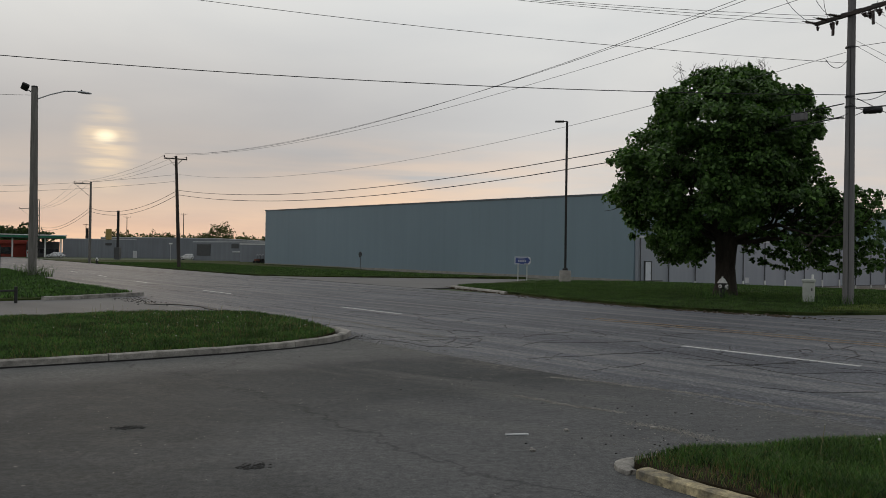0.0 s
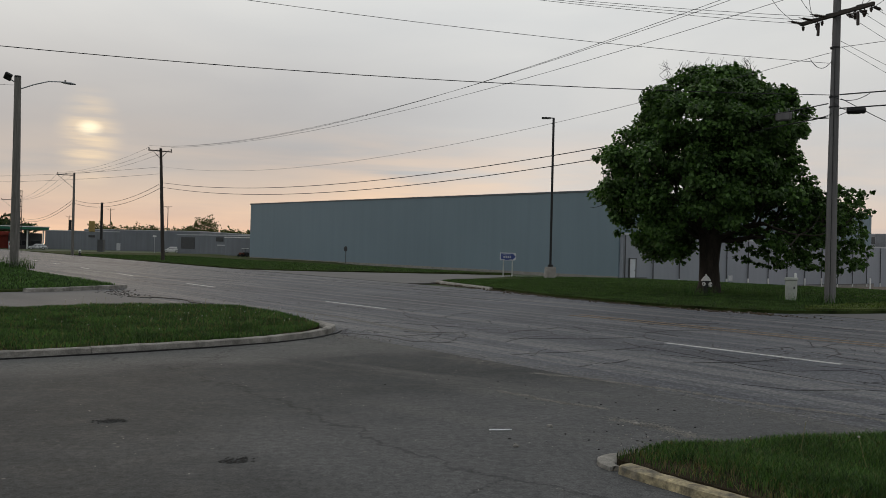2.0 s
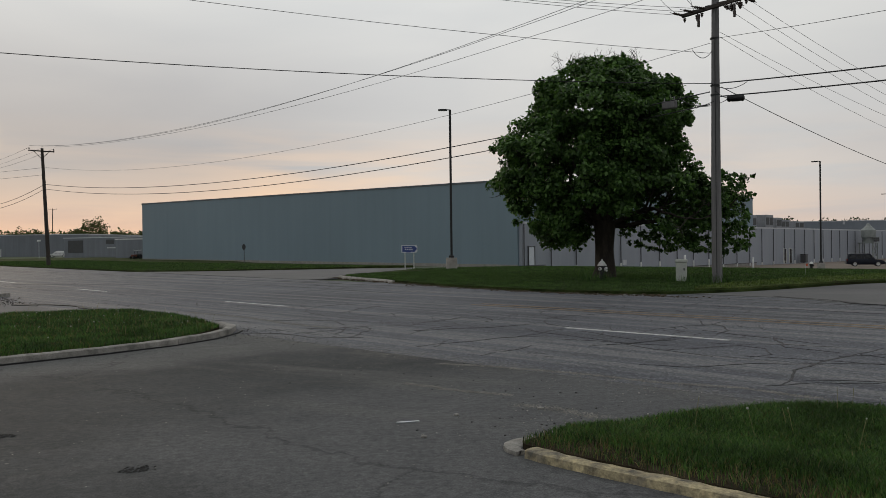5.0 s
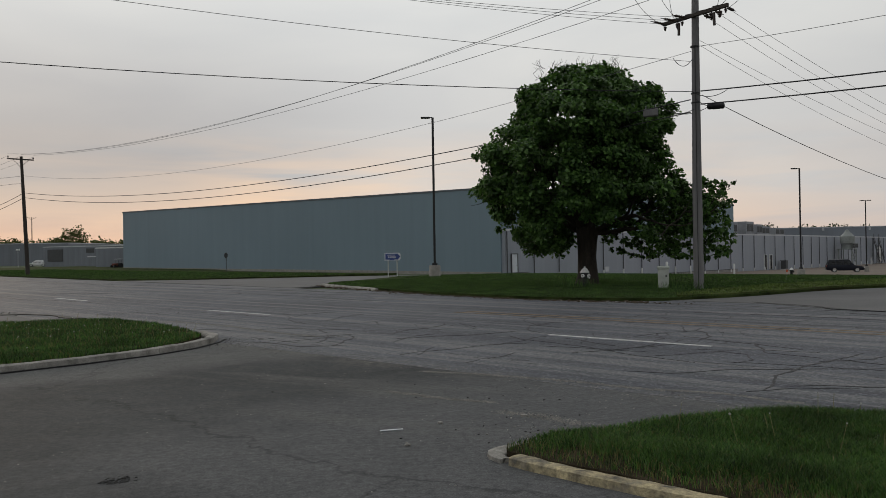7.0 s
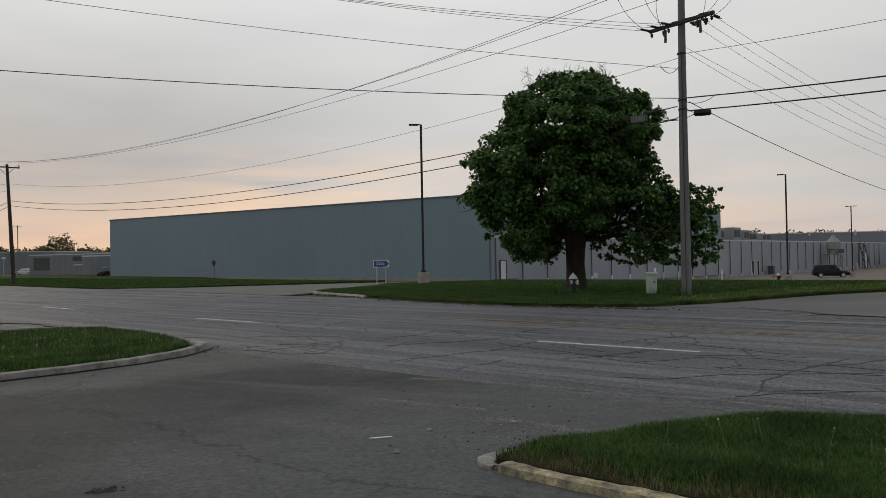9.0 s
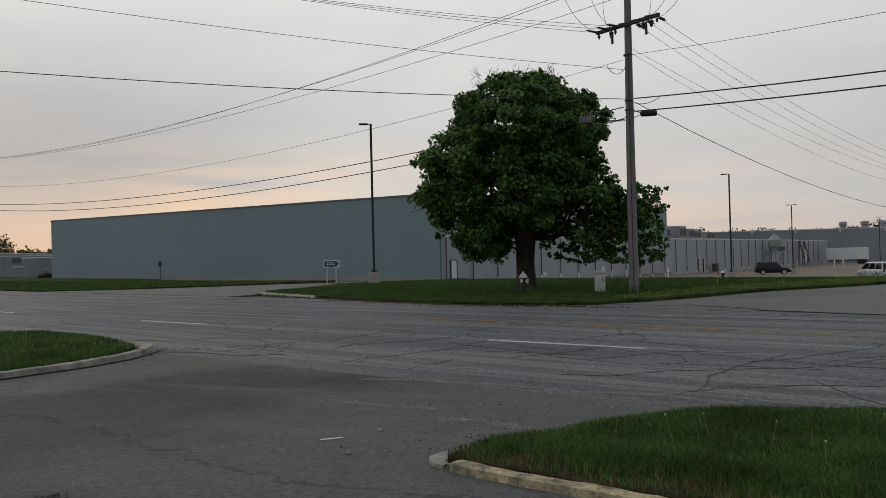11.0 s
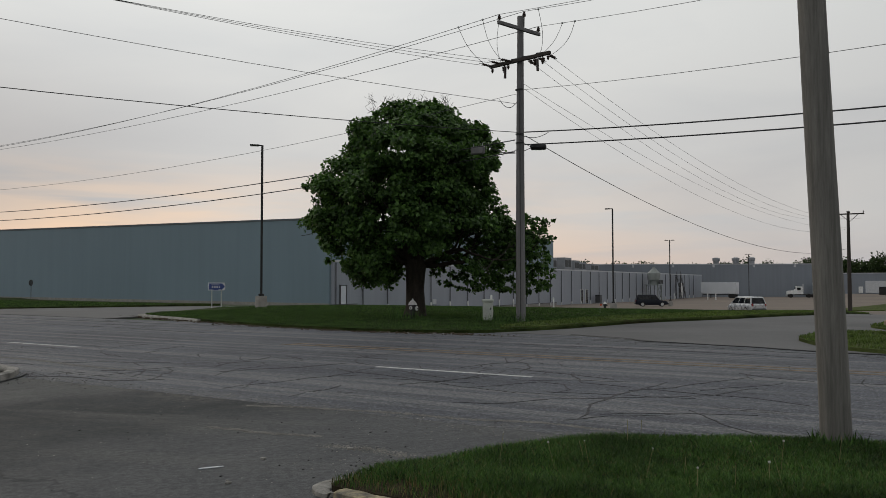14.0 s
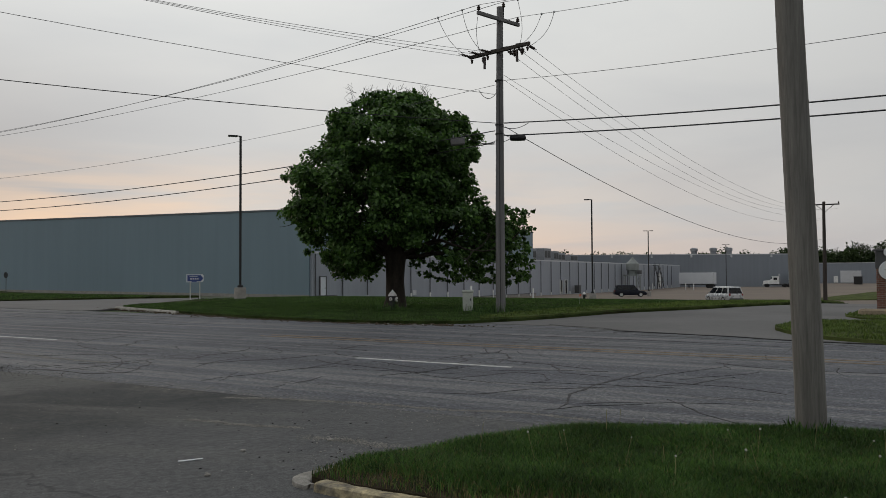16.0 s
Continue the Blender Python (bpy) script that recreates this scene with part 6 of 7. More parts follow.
def entrance_pier(x, y):
    root = thing("entrance_pier", "brick entrance pier with round white signs", "sign pier", (x, y, 0.05), -49)
    part("pier", box(bmesh.new(), 0.52, 0, -0.2, 1.3, 0.7, 1.8, 0, 0.01), BRICK, root)
    part("header", box(bmesh.new(), 0.52, 0, 1.6, 1.36, 0.74, 0.62, 0, 0.02), DARKTRIM, root)
    part("cap", box(bmesh.new(), 0.52, 0, 2.2, 1.46, 0.84, 0.08, 0, 0.02), DARKTRIM, root)
    for cx, cz, r in ((0.27, 1.32 + 0.22, 0.33), (0.27, 2.17, 0.17)):
        disc_ = part("round_sign", lathe(bmesh.new(), [(0, 0), (r, 0), (r, 0.05), (r * 0.94, 0.06), (r * 0.92, 0.05), (0, 0.05)], 28, m=pose(cx, -0.38, cz, 90, 0, 0)), SIGN_WHITE, root)
        for k, (wd, dz) in enumerate(((0.4, 0.22), (0.9, 0.05), (0.7, -0.15))):
            part("bar", box(bmesh.new(), cx, -0.44, cz + dz * r * 2 - 0.02, wd * r, 0.012, r * 0.09), GALV, disc_)
    part("stone", box(bmesh.new(), -0.1, -0.7, -0.1, 1.2, 0.4, 0.32, 6, 0.06), SANDSTONE, root)
    return root


entrance_pier(25.1, 21.5)

# ---- across the street to the west: filling station and low sheds ----
GREEN = surface("green_fascia", (0.02, 0.15, 0.09), 0.45, 0.1, 1, 10, 0.0)
REDSHOP = surface("red_shopfront", (0.30, 0.045, 0.03), 0.55, 0.2, 1, 10, 0.05)


def at_view(az, d, z=0.0):
    return Vector((math.sin(radians(az)) * d, math.cos(radians(az)) * d, z))


def filling_station():
    a, d = -27.3, 255
    o = at_view(a, d)
    root = thing("filling_station", "filling station with a green canopy and red shop", "filling station", (o.x, o.y, 0.0), -a + 8)
    part("canopy", box(bmesh.new(), -3, 0, 5.25, 32, 11, 0.6, 0, 0.05), GREEN, root)
    part("canopy_soffit", box(bmesh.new(), -3, 0, 5.15, 31.6, 10.6, 0.1, 0, 0.02), DARKTRIM, root)
    part("canopy_edge", box(bmesh.new(), -3, 0, 5.9, 32.3, 11.3, 0.25, 0, 0.04), WHITEPAINT, root)
    for x in (-16, -8, 0, 8, 12):
        col = part("column", box(bmesh.new(), x, -3.5, 0, 0.38, 0.38, 5.15, 0, 0.04), WHITEPAINT, root)
    shop = part("shop", box(bmesh.new(), -6, 14, 0, 26, 8, 3.6, 0, 0.05), REDSHOP, root)
    part("shop_roof", box(bmesh.new(), -6, 14, 3.6, 27, 9, 1.1, 0, 0.05), REDSHOP, root)
    for x in (-15, -10, -5, 0):
        part("shop_window", box(bmesh.new(), x, 9.95, 0.8, 3.2, 0.1, 1.9, 0, 0.02), GLASS, shop)
    for x in (-12, -4, 4):
        pump = part("fuel_pump", box(bmesh.new(), x, -3.2, 0, 0.9, 0.6, 1.9, 0, 0.06), SIGN_WHITE, root)
        part("pump_panel", box(bmesh.new(), x, -3.52, 1.0, 0.7, 0.05, 0.6, 0, 0.01), REDSHOP, pump)
    ann = part("annexe", box(bmesh.new(), 9.5, 10, 0, 8, 8, 4.4, 0, 0.05), DARKTRIM, root)
    for x in (6.8, 8.6, 10.4, 12.2):
        part("window", box(bmesh.new(), x, 5.95, 1.0, 1.8, 0.1, 1.3, 0, 0.02), GLASS, ann)


filling_station()


def shed(az0, d0, az1, d1, deep, h, label, mat, openings=(), trim=TRIM):
    a, b = at_view(az0, d0).to_2d(), at_view(az1, d1).to_2d()
    t = (b - a).normalized()
    q = Vector((-t.y, t.x)) * deep
    root = hall("low_shed", label, [a, b, b + q, a + q], -0.6, [h] * 4, mat, trim, group="low sheds")
    ang = math.degrees(math.atan2(t.y, t.x))
    for u, w, z, hh, m in openings:
        p = a + (b - a) * u - Vector((-t.y, t.x)) * 0.06
        part("opening", box(bmesh.new(), p.x, p.y, z, w, 0.16, hh, ang, 0.02), m, root)
    return root


LONGWALL = cladding("weathered_grey_cladding", (0.205, 0.222, 0.250), 0.5, 0.12, 0.6)
shed(-24.4, 285, -16.0, 268, 40, 5.7, "long low grey industrial shed across the street", LONGWALL, ((0.52, 1.2, 0, 2.2, TRIM), (0.74, 1.4, 0, 2.4, WHITEPAINT), (0.33, 2.0, 3.8, 0.7, DARKTRIM)))
shed(-22.2, 282, -15.2, 262, 36, 6.3, "long low grey industrial shed across the street", LONGWALL)
shed(-16.6, 214, -11.0, 196, 30, 4.5, "low pale shed with a dark loading bay", LONGWALL, ((0.13, 4.4, 1.1, 2.8, DARKTRIM), (0.50, 2.2, 3.0, 1.0, DARKTRIM), (0.62, 8.0, 2.0, 0.25, TRIM)))
shed(-13.6, 168, -10.9, 162, 12, 3.6, "small pale lean-to beside the warehouse", LONGWALL, (), WHITEPAINT)


def stack(az, d, h, r, material, label):
    o = at_view(az, d)
    root = thing("chimney_stack", label, "chimney", (o.x, o.y, 0), group="stacks")
    part("flue", lathe(bmesh.new(), [(r * 1.1, 0), (r, h * 0.4), (r * 0.9, h - 0.1), (r, h), (0, h)], 12), material, root)
    part("footing", box(bmesh.new(), 0, 0, -0.2, r * 4, r * 4, h * 0.26, 0, 0.05), DARKTRIM, root)


stack(-21.2, 215, 11.6, 0.32, BLACKMETAL, "dark steel chimney stack beside the shed")
stack(-23.0, 305, 9.6, 0.4, BLACKMETAL, "short dark steel chimney on the shed")
YELLOWBOX = surface("ochre_tank", (0.32, 0.24, 0.08), 0.7, 0.15, 1, 10, 0.05)
o = at_view(-21.75, 275)
tagged(obj("roof_tank", box(bmesh.new(), o.x, o.y, 5.5, 1.7, 1.7, 3.2, 20, 0.1), YELLOWBOX), "ochre roof tank on the grey shed", "tank")
# small farm tractor beside the lean-to
o = at_view(-12.35, 150)
tr = thing("tractor", "small red tractor with a canopy by the shed", "tractor", (o.x, o.y, 0.03), 235)
tr.scale = (0.62, 0.62, 0.62)
DULLRED = surface("faded_red_paint", (0.15, 0.045, 0.03), 0.6, 0.2, 2, 20, 0.05)
part("bonnet", box(bmesh.new(), 0.9, 0, 0.6, 1.6, 0.7, 0.6, 0, 0.08), DULLRED, tr)
part("seat", box(bmesh.new(), -0.5, 0, 0.8, 0.5, 0.5, 0.5, 0, 0.08), BLACKMETAL, tr)
part("canopy", box(bmesh.new(), -0.4, 0, 2.3, 1.6, 1.3, 0.1, 0, 0.03), WHITEPAINT, tr)
for sx, sy in ((-1, -0.55), (-1, 0.55), (0.2, -0.55), (0.2, 0.55)):
    part("canopy_post", rod(bmesh.new(), (sx, sy, 0.6), (sx, sy, 2.3), 0.04, n=6), BLACKMETAL, tr)
for sx, sy, r in ((-0.6, 0.7, 0.65), (-0.6, -0.7, 0.65), (1.4, 0.6, 0.4), (1.4, -0.6, 0.4)):
    part("wheel", lathe(bmesh.new(), [(0.1, -0.15), (r * 0.95, -0.15), (r, -0.1), (r, 0.1), (r * 0.95, 0.15), (0.1, 0.15)], 16, m=pose(sx, sy, r, 90, 0, 0)), RUBBER, tr)

o = at_view(-18.0, 200)
yard_lamp = thing("yard_lamp", "small white yard lamp on a thin pole", "lamp post", (o.x, o.y, 0))
part("pole", rod(bmesh.new(), (0, 0, -0.1), (0, 0, 3.6), 0.06, n=8), GALV, yard_lamp)
part("lamp_head", box(bmesh.new(), 0, 0, 3.6, 0.7, 0.4, 0.35, 0, 0.05), WHITEPAINT, yard_lamp)
hydrant(-46.0, 111.5, 20, True)

# low post frame in the western verge
frame_post = thing("post_frame", "dark steel sign frame standing in the verge", "sign frame", (-12.75, 24.1, 0.08), 30)
part("upright", box(bmesh.new(), 0, 0, -0.1, 0.07, 0.07, 1.7, 0, 0.01), BLACKMETAL, frame_post)
part("foot", box(bmesh.new(), 0.45, 0.1, -0.1, 0.09, 0.09, 0.5, 0, 0.01), BLACKMETAL, frame_post)
part("rail", rod(bmesh.new(), (-0.3, 0, 0.28), (0.5, 0.1, 0.28), 0.03, n=6), BLACKMETAL, frame_post)


# ---- far woods ----
WOODS = foliage("far_tree_leaf", (0.020, 0.034, 0.014), (0.050, 0.075, 0.026), 0.7, 0.2)
SPRING = foliage("far_spring_leaf", (0.05, 0.06, 0.02), (0.10, 0.11, 0.035), 0.7, 0.25)


def woods(name, spots, material, seed, leaf=0.55, n=170):
    """Distant trees: trunks with loose crowns of leaf tufts."""
    rng = np.random.default_rng(seed)
    vs, fs = [], []
    base = 0
    for x, y, h, w in spots:
        k = int(n * max(0.5, w / 5))
        d = rng.normal(size=(k, 3))
        d /= np.linalg.norm(d, axis=1)[:, None]
        r = 0.45 + 0.6 * rng.random((k, 1))
        lump = 1 + 0.25 * np.sin(d[:, :1] * 5 + x) * np.cos(d[:, 2:] * 6 + y)
        p = d * r * lump * np.array((w / 2, w / 2, h * 0.38)) + np.array((x, y, h * 0.62))
        p[:, 2] = np.maximum(p[:, 2], 0.4)
        a, b = rng.normal(size=(k, 3)), rng.normal(size=(k, 3))
        s = leaf * (0.6 + 0.8 * rng.random((k, 1)))
        a = a / np.linalg.norm(a, axis=1)[:, None] * s
        b = b / np.linalg.norm(b, axis=1)[:, None] * s
        vs.append(np.stack([p - a, p + b, p + a, p - b * 0.7], 1).reshape(-1, 3))
        i = base + np.arange(k)[:, None] * 4
        fs.append(np.concatenate([i + np.array((0, 1, 2)), i + np.array((0, 2, 3))], 0))
        base += 4 * k
        t = np.array([(x - 0.25, y, -1), (x + 0.25, y, -1), (x + 0.12, y, h * 0.7), (x - 0.12, y, h * 0.7), (x, y - 0.25, -1), (x, y + 0.25, -1), (x, y + 0.12, h * 0.7), (x, y - 0.12, h * 0.7)])
        vs.append(t)
        fs.append(np.array([(0, 1, 2), (0, 2, 3), (4, 5, 6), (4, 6, 7)]) + base)
        base += 8
    ob = from_arrays(name, np.concatenate(vs).tolist(), np.concatenate(fs).tolist(), material)
    return tagged(ob, "line of distant leafy trees behind the buildings", "trees", kind="stuff")


rng = np.random.default_rng(3)


def belt(az0, az1, d, h0, h1, step, w=8.0):
    out_ = []
    for az in np.arange(az0, az1, step):
        dd = d * rng.uniform(0.92, 1.1)
        p = at_view(az + rng.uniform(-step, step) * 0.4, dd)
        out_.append((p.x, p.y, rng.uniform(h0, h1), w * rng.uniform(0.7, 1.3)))
    return out_


woods("far_trees", belt(-21.5, -10.5, 380, 8.0, 11.0, 0.22, 7), SPRING, 11, 0.45, 260)
woods("far_trees", belt(-60, -25.5, 330, 9, 14, 0.8, 11), WOODS, 12, 0.7)
p = at_view(-14.9, 345)
woods("far_tree", [(p.x, p.y, 14.0, 11), (p.x - 6, p.y + 3, 9.5, 8)], SPRING, 13, 0.36, 700)
woods("far_trees", belt(20, 44, 400, 8.5, 12.2, 0.42, 9), WOODS, 14, 0.42, 420)
woods("far_trees", belt(44.3, 62, 420, 10.5, 16.0, 0.6, 12), WOODS, 15, 0.5, 600)
woods("far_trees", belt(62, 300, 500, 10, 16, 3.0, 22), WOODS, 16, 1.2)

# ---- grass, weeds and flowers ----
def blades(name, plan, box_, density, tall, wide, lift, material, label, seed, thin=0.0, bend_=0.5, clear=None):
    """Single blades of grass over a plan."""
    rng = np.random.default_rng(seed)
    (s0, s1), (w0, w1) = box_
    n = int((s1 - s0) * (w1 - w0) * density)
    s, w = rng.uniform(s0, s1, n), rng.uniform(w0, w1, n)
    bends = np.array([bend(a) for a in s])
    x, y = U.x * s + V.x * (w + bends), U.y * s + V.y * (w + bends)
    ok = np.zeros(n, bool)
    px = np.array([tuple(q)[:2] for q in plan])
    a, b = px, np.roll(px, -1, 0)
    for (x1, y1), (x2, y2) in zip(a, b):
        c = ((y1 > y) != (y2 > y))
        if y1 != y2:
            ok ^= c & (x < (x2 - x1) * (y - y1) / (y2 - y1) + x1)
    patch = np.sin(x * 1.7 + 1.3 * np.sin(y * 1.1)) * np.sin(y * 2.1 + 0.7 * np.sin(x * 2.3)) + 0.5 * np.sin(x * 5.1 + y * 3.7)
    if thin:
        ok &= rng.random(n) > thin * (0.5 - 0.5 * patch)
    if clear is not None:
        ok &= rng.random(n) < clear(s, w)
    x, y, patch = x[ok], y[ok], patch[ok]
    k = len(x)
    z = np.array([land(p, q) for p, q in zip(x, y)]) + lift
    h = tall * (0.5 + 0.75 * rng.random(k)) * (1 + 0.26 * patch)
    ang = rng.uniform(0, 6.2832, k)
    lean = rng.normal(0, bend_, (k, 2)) * h[:, None]
    wd = wide * (0.7 + 0.6 * rng.random(k))
    cx, sy = np.cos(ang) * wd, np.sin(ang) * wd
    v = np.empty((k, 5, 3))
    v[:, 0] = np.stack([x - cx, y - sy, z - 0.02], 1)
    v[:, 1] = np.stack([x + cx, y + sy, z - 0.02], 1)
    mx, my, mz = x + lean[:, 0] * 0.35, y + lean[:, 1] * 0.35, z + h * 0.6
    v[:, 2] = np.stack([mx + cx * 0.75, my + sy * 0.75, mz], 1)
    v[:, 3] = np.stack([mx - cx * 0.75, my - sy * 0.75, mz], 1)
    v[:, 4] = np.stack([x + lean[:, 0], y + lean[:, 1], z + h], 1)
    i = np.arange(k)[:, None] * 5
    f = np.concatenate([i + np.array(t) for t in ((0, 1, 2), (0, 2, 3), (3, 2, 4))], 0)
    me = bpy.data.meshes.new(name)
    me.vertices.add(k * 5)
    me.vertices.foreach_set("co", v.reshape(-1))
    me.loops.add(len(f) * 3)
    me.loops.foreach_set("vertex_index", f.reshape(-1).astype(np.int32))
    me.polygons.add(len(f))
    me.polygons.foreach_set("loop_start", np.arange(0, len(f) * 3, 3, dtype=np.int32))
    me.update(calc_edges=True)
    me.materials.append(material)
    return tagged(new(name, me), label, "grass", kind="stuff")


NEARGRASS = "thick uncut green grass blades"
blades("grass", ISLE_NEAR, ((-2.2, 4.4), (4.6, 8.65)), 15000, 0.056, 0.0029, 0.06, BLADE, NEARGRASS, 21, 0.45, 0.5,
       lambda s, w: np.clip((w - 4.80 + 0.12 * np.sin(s * 5) + 0.05 * np.sin(s * 17)) / 0.55, 0.12, 1) * np.clip((4.25 - s) / 0.2, 0.05, 1))
blades("grass", ISLE_WEST, ((11.8, 21), (-1, 8.4)), 2400, 0.06, 0.0046, 0.075, BLADE, NEARGRASS, 22, 0.4, 0.5,
       lambda s, w: np.clip((s - 12.2) / 0.3, 0.03, 1))
blades("grass", VERGE, ((26, 75), (-6, 9)), 190, 0.09, 0.014, 0.10, BLADE, NEARGRASS, 23, 0.2)
blades("grass", LAWN, ((7, 36), (20.5, 34)), 420, 0.05, 0.009, 0.09, LAWNBLADE, "short mown lawn grass", 24, 0.35)
blades("grass", LAWN, ((7, 42), (34, 66)), 90, 0.06, 0.018, 0.09, LAWNBLADE, "short mown lawn grass", 25, 0.2)
blades("grass", FAR_VERGE, ((48, 130), (22, 40)), 45, 0.07, 0.026, 0.09, LAWNBLADE, "short mown verge grass", 26, 0.2)
blades("grass", EAST_BACK, ((-8, 4), (29.5, 37)), 160, 0.06, 0.014, 0.07, BANKBLADE, "short mown verge grass", 28, 0.3)
blades("grass", BANK, ((7, 14.5), (22, 73)), 150, 0.06, 0.014, 0.15, BANKBLADE, "short pale mown grass on the bank", 29, 0.3)
blades("grass", EAST_VERGE, ((-12, 5), (19.3, 28.2)), 320, 0.06, 0.011, 0.09, BANKBLADE, "short mown verge grass", 27, 0.45)


def tuft(x, y, z, r, h, n, seed, label="unmown tall grass round the foot of a post"):
    rng = np.random.default_rng(seed)
    a, d = rng.uniform(0, 6.2832, n), r * np.sqrt(rng.random(n))
    vs, fs = [], []
    for i in range(n):
        px, py = x + math.cos(a[i]) * d[i], y + math.sin(a[i]) * d[i]
        hh = h * rng.uniform(0.4, 1.1)
        lx, ly = rng.normal(0, 0.3, 2) * hh
        c = rng.uniform(0, 6.28)
        wx, wy = math.cos(c) * 0.012, math.sin(c) * 0.012
        vs += [(px - wx, py - wy, z), (px + wx, py + wy, z), (px + lx, py + ly, z + hh)]
        fs.append((3 * i, 3 * i + 1, 3 * i + 2))
    tagged(from_arrays("weeds", vs, fs, BLADE), label, "grass", kind="stuff")


tuft(-23.3, 47.5, 0.08, 1.1, 0.75, 420, 31)
tuft(13.6, 28.1, 0.08, 0.55, 0.4, 160, 32)
tuft(13.1, 29.7, 0.08, 0.7, 0.35, 160, 33)
tuft(10.5, 32.9, 0.08, 0.9, 0.45, 260, 34)
tuft(5.93, 5.83, 0.06, 0.25, 0.13, 240, 35)

SEED = surface("dandelion_clock", (0.40, 0.40, 0.37), 0.9, 0.15, 30, 90, 0.0)
STALK = surface("pale_stalk", (0.22, 0.20, 0.09), 0.8, 0.2, 9, 60, 0.0)


def dandelions(plan, box_, n, seed, z):
    rng = np.random.default_rng(seed)
    heads, stalks = bmesh.new(), bmesh.new()
    (s0, s1), (w0, w1) = box_
    done = 0
    ring = [tuple(q)[:2] for q in plan]
    while done < n:
        p = street(rng.uniform(s0, s1), rng.uniform(w0, w1))
        if not inside(ring, p.x, p.y):
            continue
        done += 1
        h = rng.uniform(0.09, 0.26)
        t = Vector((p.x + rng.normal(0, 0.055), p.y + rng.normal(0, 0.055), z + h))
        rod(stalks, (p.x, p.y, z - 0.02), t, 0.002, n=4)
        if rng.random() < 0.55:
            bmesh.ops.create_icosphere(heads, subdivisions=1, radius=rng.uniform(0.005, 0.012), matrix=Matrix.Translation(t))
    tagged(obj("dandelion_heads", heads, SEED), "pale dandelion seed heads in the grass", "flowers", kind="stuff")
    tagged(obj("dandelion_stalks", stalks, STALK), "thin pale dandelion stalks in the grass", "flowers", kind="stuff")


dandelions(ISLE_NEAR, ((-1.5, 3.4), (5.4, 8.5)), 34, 41, 0.06)
dandelions(ISLE_WEST, ((12.4, 24), (0, 7.9)), 90, 42, 0.08)
dandelions(ISLE_WEST, ((13.5, 19), (4.5, 7.9)), 90, 44, 0.08)
blades("dry_grass", ISLE_NEAR, ((-2.2, 4.4), (4.6, 8.4)), 900, 0.055, 0.0025, 0.06, STRAW, "thin dry straw among the green grass", 71, 0.3, 0.9)
blades("dry_grass", ISLE_WEST, ((11.8, 28), (-1, 8.2)), 90, 0.08, 0.005, 0.075, STRAW, "thin dry straw among the green grass", 72, 0.3, 0.8)
dandelions(VERGE, ((28, 45), (0, 8)), 50, 43, 0.1)

# ---- litter and broken ground ----
bm = prism(bmesh.new(), [(-0.1, -0.012), (-0.02, -0.016), (0.1, -0.004), (0.1, 0.014), (0.0, 0.016), (-0.1, 0.01)], 0, 0.006)
ob = tagged(obj("paper_strip", bm, SIGN_WHITE), "torn white strip of paper lying on the asphalt", "litter")
ob.matrix_basis = pose(0.65, 7.15, 0.003, 0, 0, 6)
for x, y, w in ((0.72, 6.55, 0.03), (1.1, 7.35, 0.03), (1.9, 7.5, 0.035)):
    bm = bmesh.new()
    bmesh.ops.create_icosphere(bm, subdivisions=1, radius=w, matrix=Matrix.Translation((x, y, 0.008)) @ Matrix.Diagonal((1, 0.7, 0.5, 1)))
    tagged(obj("pebble", bm, CONCRETE), "small pale pebble on the asphalt", "stone", "pebbles")

PATCH = surface("coarse_patch", (0.035, 0.034, 0.033), 0.95, 0.4, 20, 90, 0.8, 0.02)


def coarse_patch(x, y, sx, sy, turn, seed):
    """A worn hole in the asphalt filled with coarse dark grit."""
    rng = np.random.default_rng(seed)
    bm = bmesh.new()
    for _ in range(110):
        a, r = rng.uniform(0, 6.28), rng.random() ** 0.5 * rng.uniform(0.6, 1.2)
        bmesh.ops.create_icosphere(bm, subdivisions=1, radius=rng.uniform(0.004, 0.011), matrix=Matrix.Translation((math.cos(a) * r * sx, math.sin(a) * r * sy, 0.002)) @ Matrix.Diagonal((1, 1, 0.5, 1)))
    ob = tagged(obj("grit_patch", bm, PATCH), "coarse dark grit in a worn patch of asphalt", "asphalt patch", kind="stuff")
    ob.matrix_basis = pose(x, y, 0.0, 0, 0, turn)


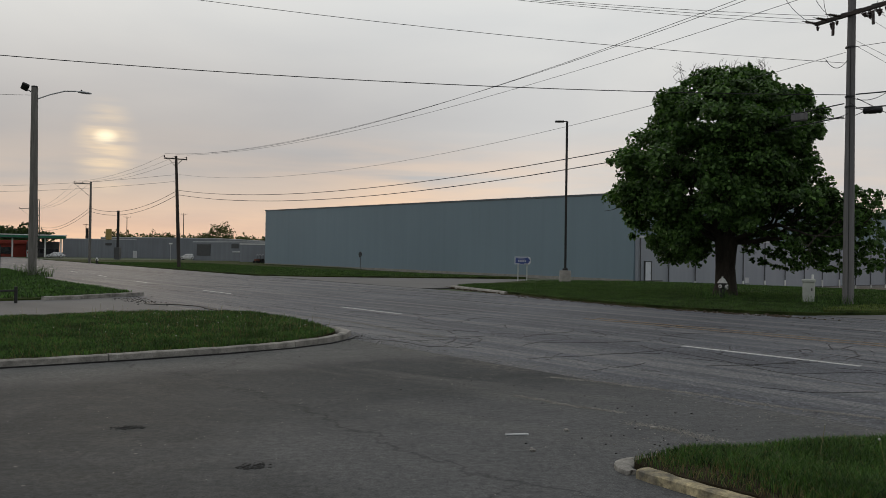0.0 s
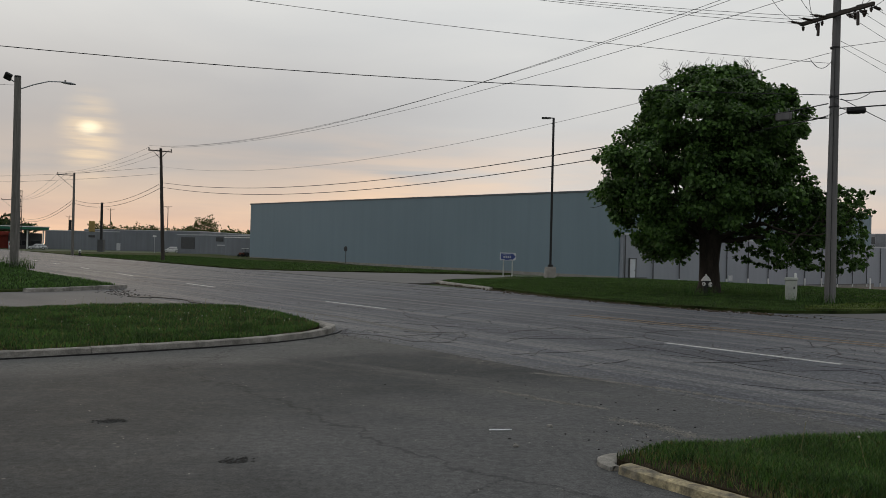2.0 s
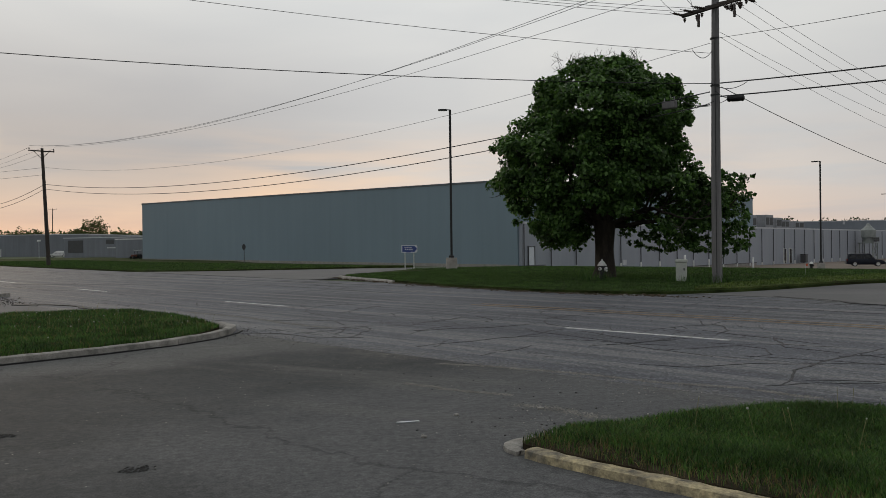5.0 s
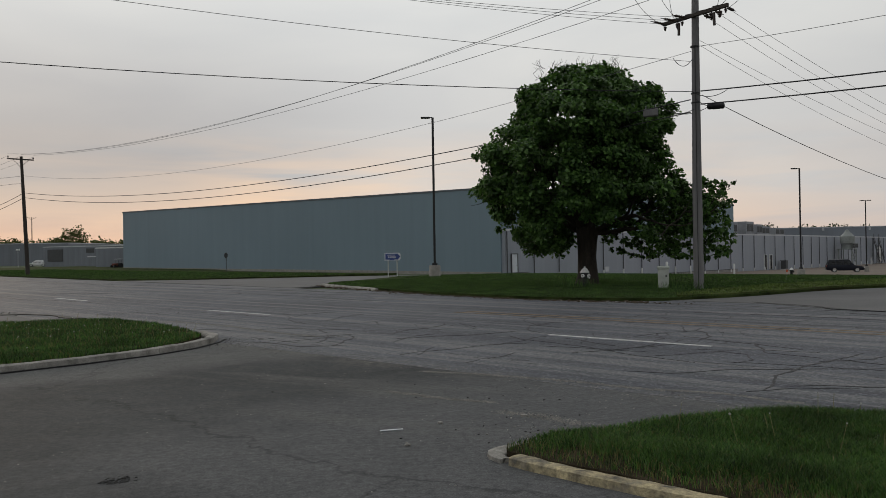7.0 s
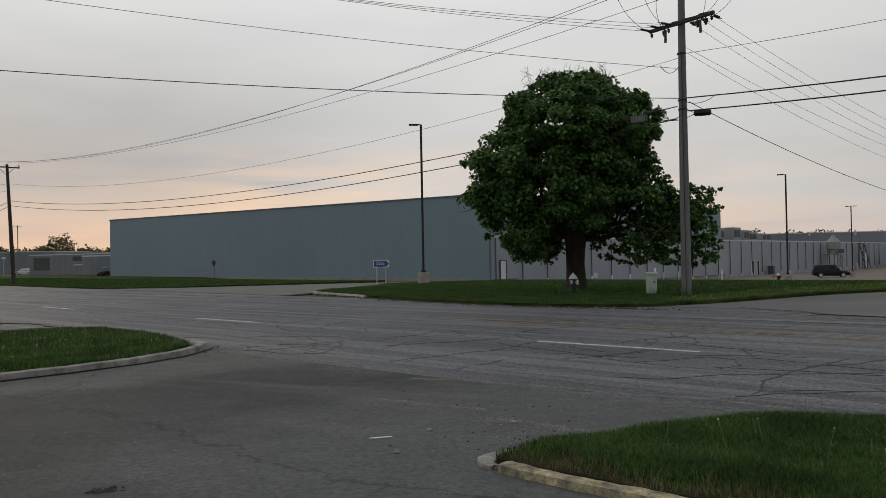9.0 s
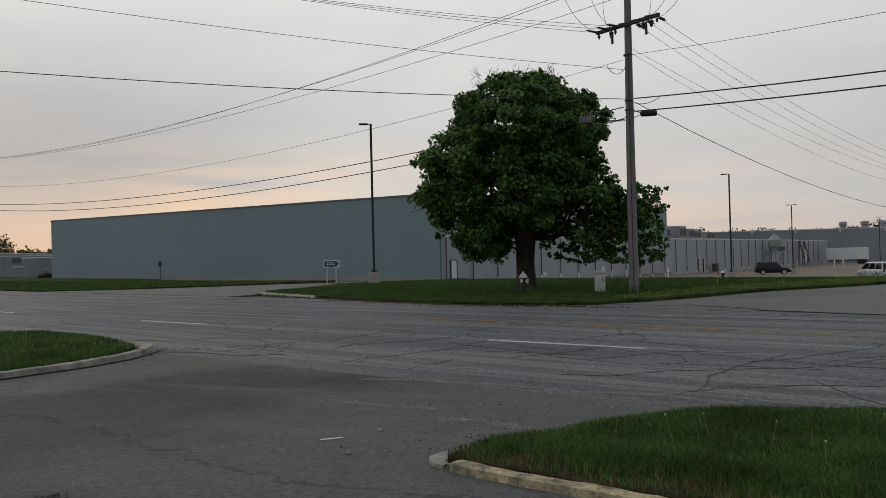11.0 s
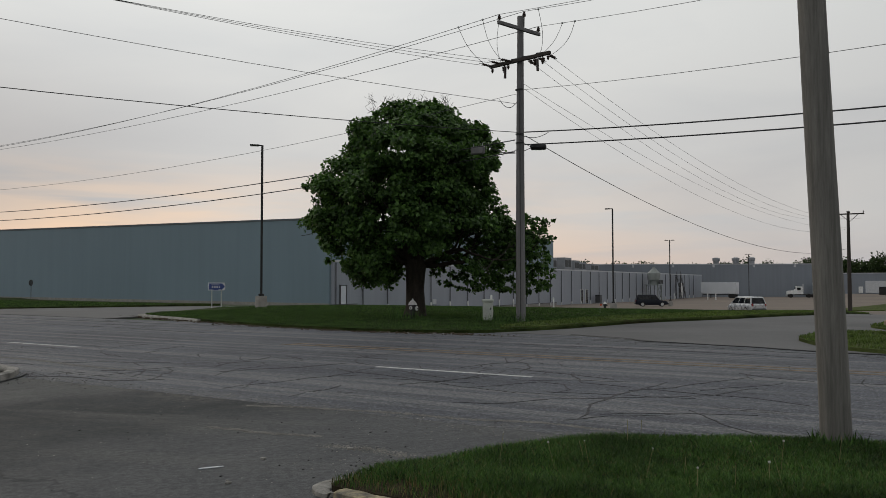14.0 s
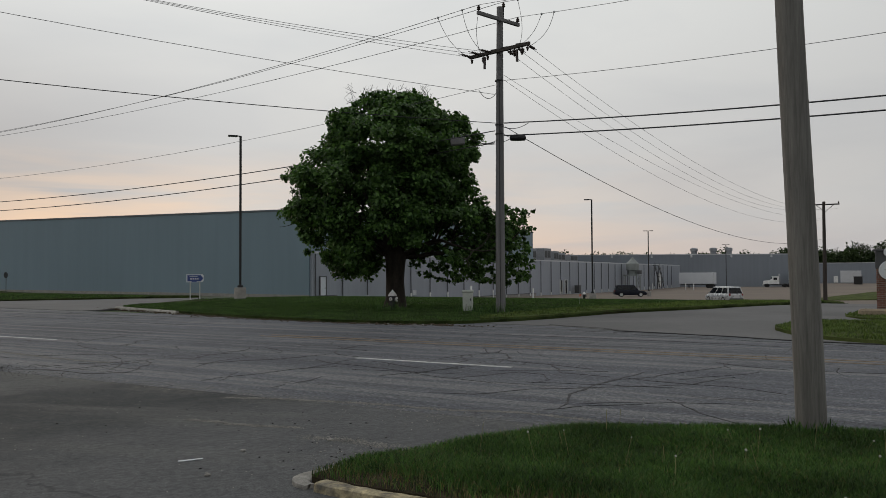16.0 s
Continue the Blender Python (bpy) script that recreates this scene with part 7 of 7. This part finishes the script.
def scatter(name, seed, n, spots, size, material, label):
    rng = np.random.default_rng(seed)
    bm = bmesh.new()
    for _ in range(n):
        s, w, rs, rw = spots[int(rng.integers(len(spots)))]
        p = street(s + rng.normal(0, rs), w + rng.normal(0, rw))
        r = size * rng.uniform(0.4, 1.4)
        bmesh.ops.create_icosphere(bm, subdivisions=1, radius=r, matrix=Matrix.Translation((p.x, p.y, r * 0.2)) @ pose(0, 0, 0, 0, 0, rng.uniform(0, 90)) @ Matrix.Diagonal((1, 0.7, 0.5, 1)))
    tagged(obj(name, bm, material), label, "gravel", kind="stuff")


scatter("gravel", 51, 520, ((13.0, 7.3, 0.45, 0.4), (12.4, 7.8, 0.8, 0.2), (13.6, 8.2, 0.5, 0.2)), 0.009, PATCH, "loose dark gravel by the kerb end")
scatter("gravel", 52, 260, ((7, 7.8, 1.5, 0.2), (4.5, 7.4, 1.0, 0.3), (4.4, 5.6, 0.4, 0.5)), 0.010, CONCRETE, "loose pale grit along the asphalt edge")
scatter("grit", 53, 420, ((5, 3.5, 4, 2.5), (7, 5, 3, 2)), 0.006, CONCRETE, "fine grit strewn over the lot")
coarse_patch(-2.68, 7.22, 0.13, 0.1, 20, 61)
coarse_patch(-1.32, 5.96, 0.12, 0.09, 10, 62)
scatter("broken_asphalt", 54, 320, ((28.6, 8.0, 1.2, 0.25), (31.0, 8.3, 1.4, 0.2), (26.4, 7.7, 1.0, 0.25)), 0.024, PATCH, "broken dark asphalt along the drive mouth")
SOIL = surface("dry_soil", (0.075, 0.058, 0.040), 0.95, 0.35, 4, 40, 0.6, spec=0.05)
scatter("edge_soil", 55, 900, tuple((s_, w_, 0.9, 0.16) for s_, w_ in ((33, 24.9), (30.5, 24.0), (28, 23.3), (25.5, 22.6), (23, 21.9), (20.5, 21.4), (18, 21.0), (15.5, 20.9), (13.6, 21.3))), 0.045, SOIL, "dry crumbled soil along the lawn edge")
scatter("pale_debris", 56, 12, ((15.2, 20.75, 0.5, 0.1), (13.9, 21.1, 0.3, 0.15)), 0.045, CONCRETE, "pale broken debris by the lawn edge")
scatter("dark_litter", 57, 90, ((5.5, 5.8, 1.5, 0.8), (7.5, 6.8, 1.5, 0.6), (4.6, 5.6, 0.3, 0.4)), 0.011, PATCH, "small dark crumbs strewn over the asphalt")
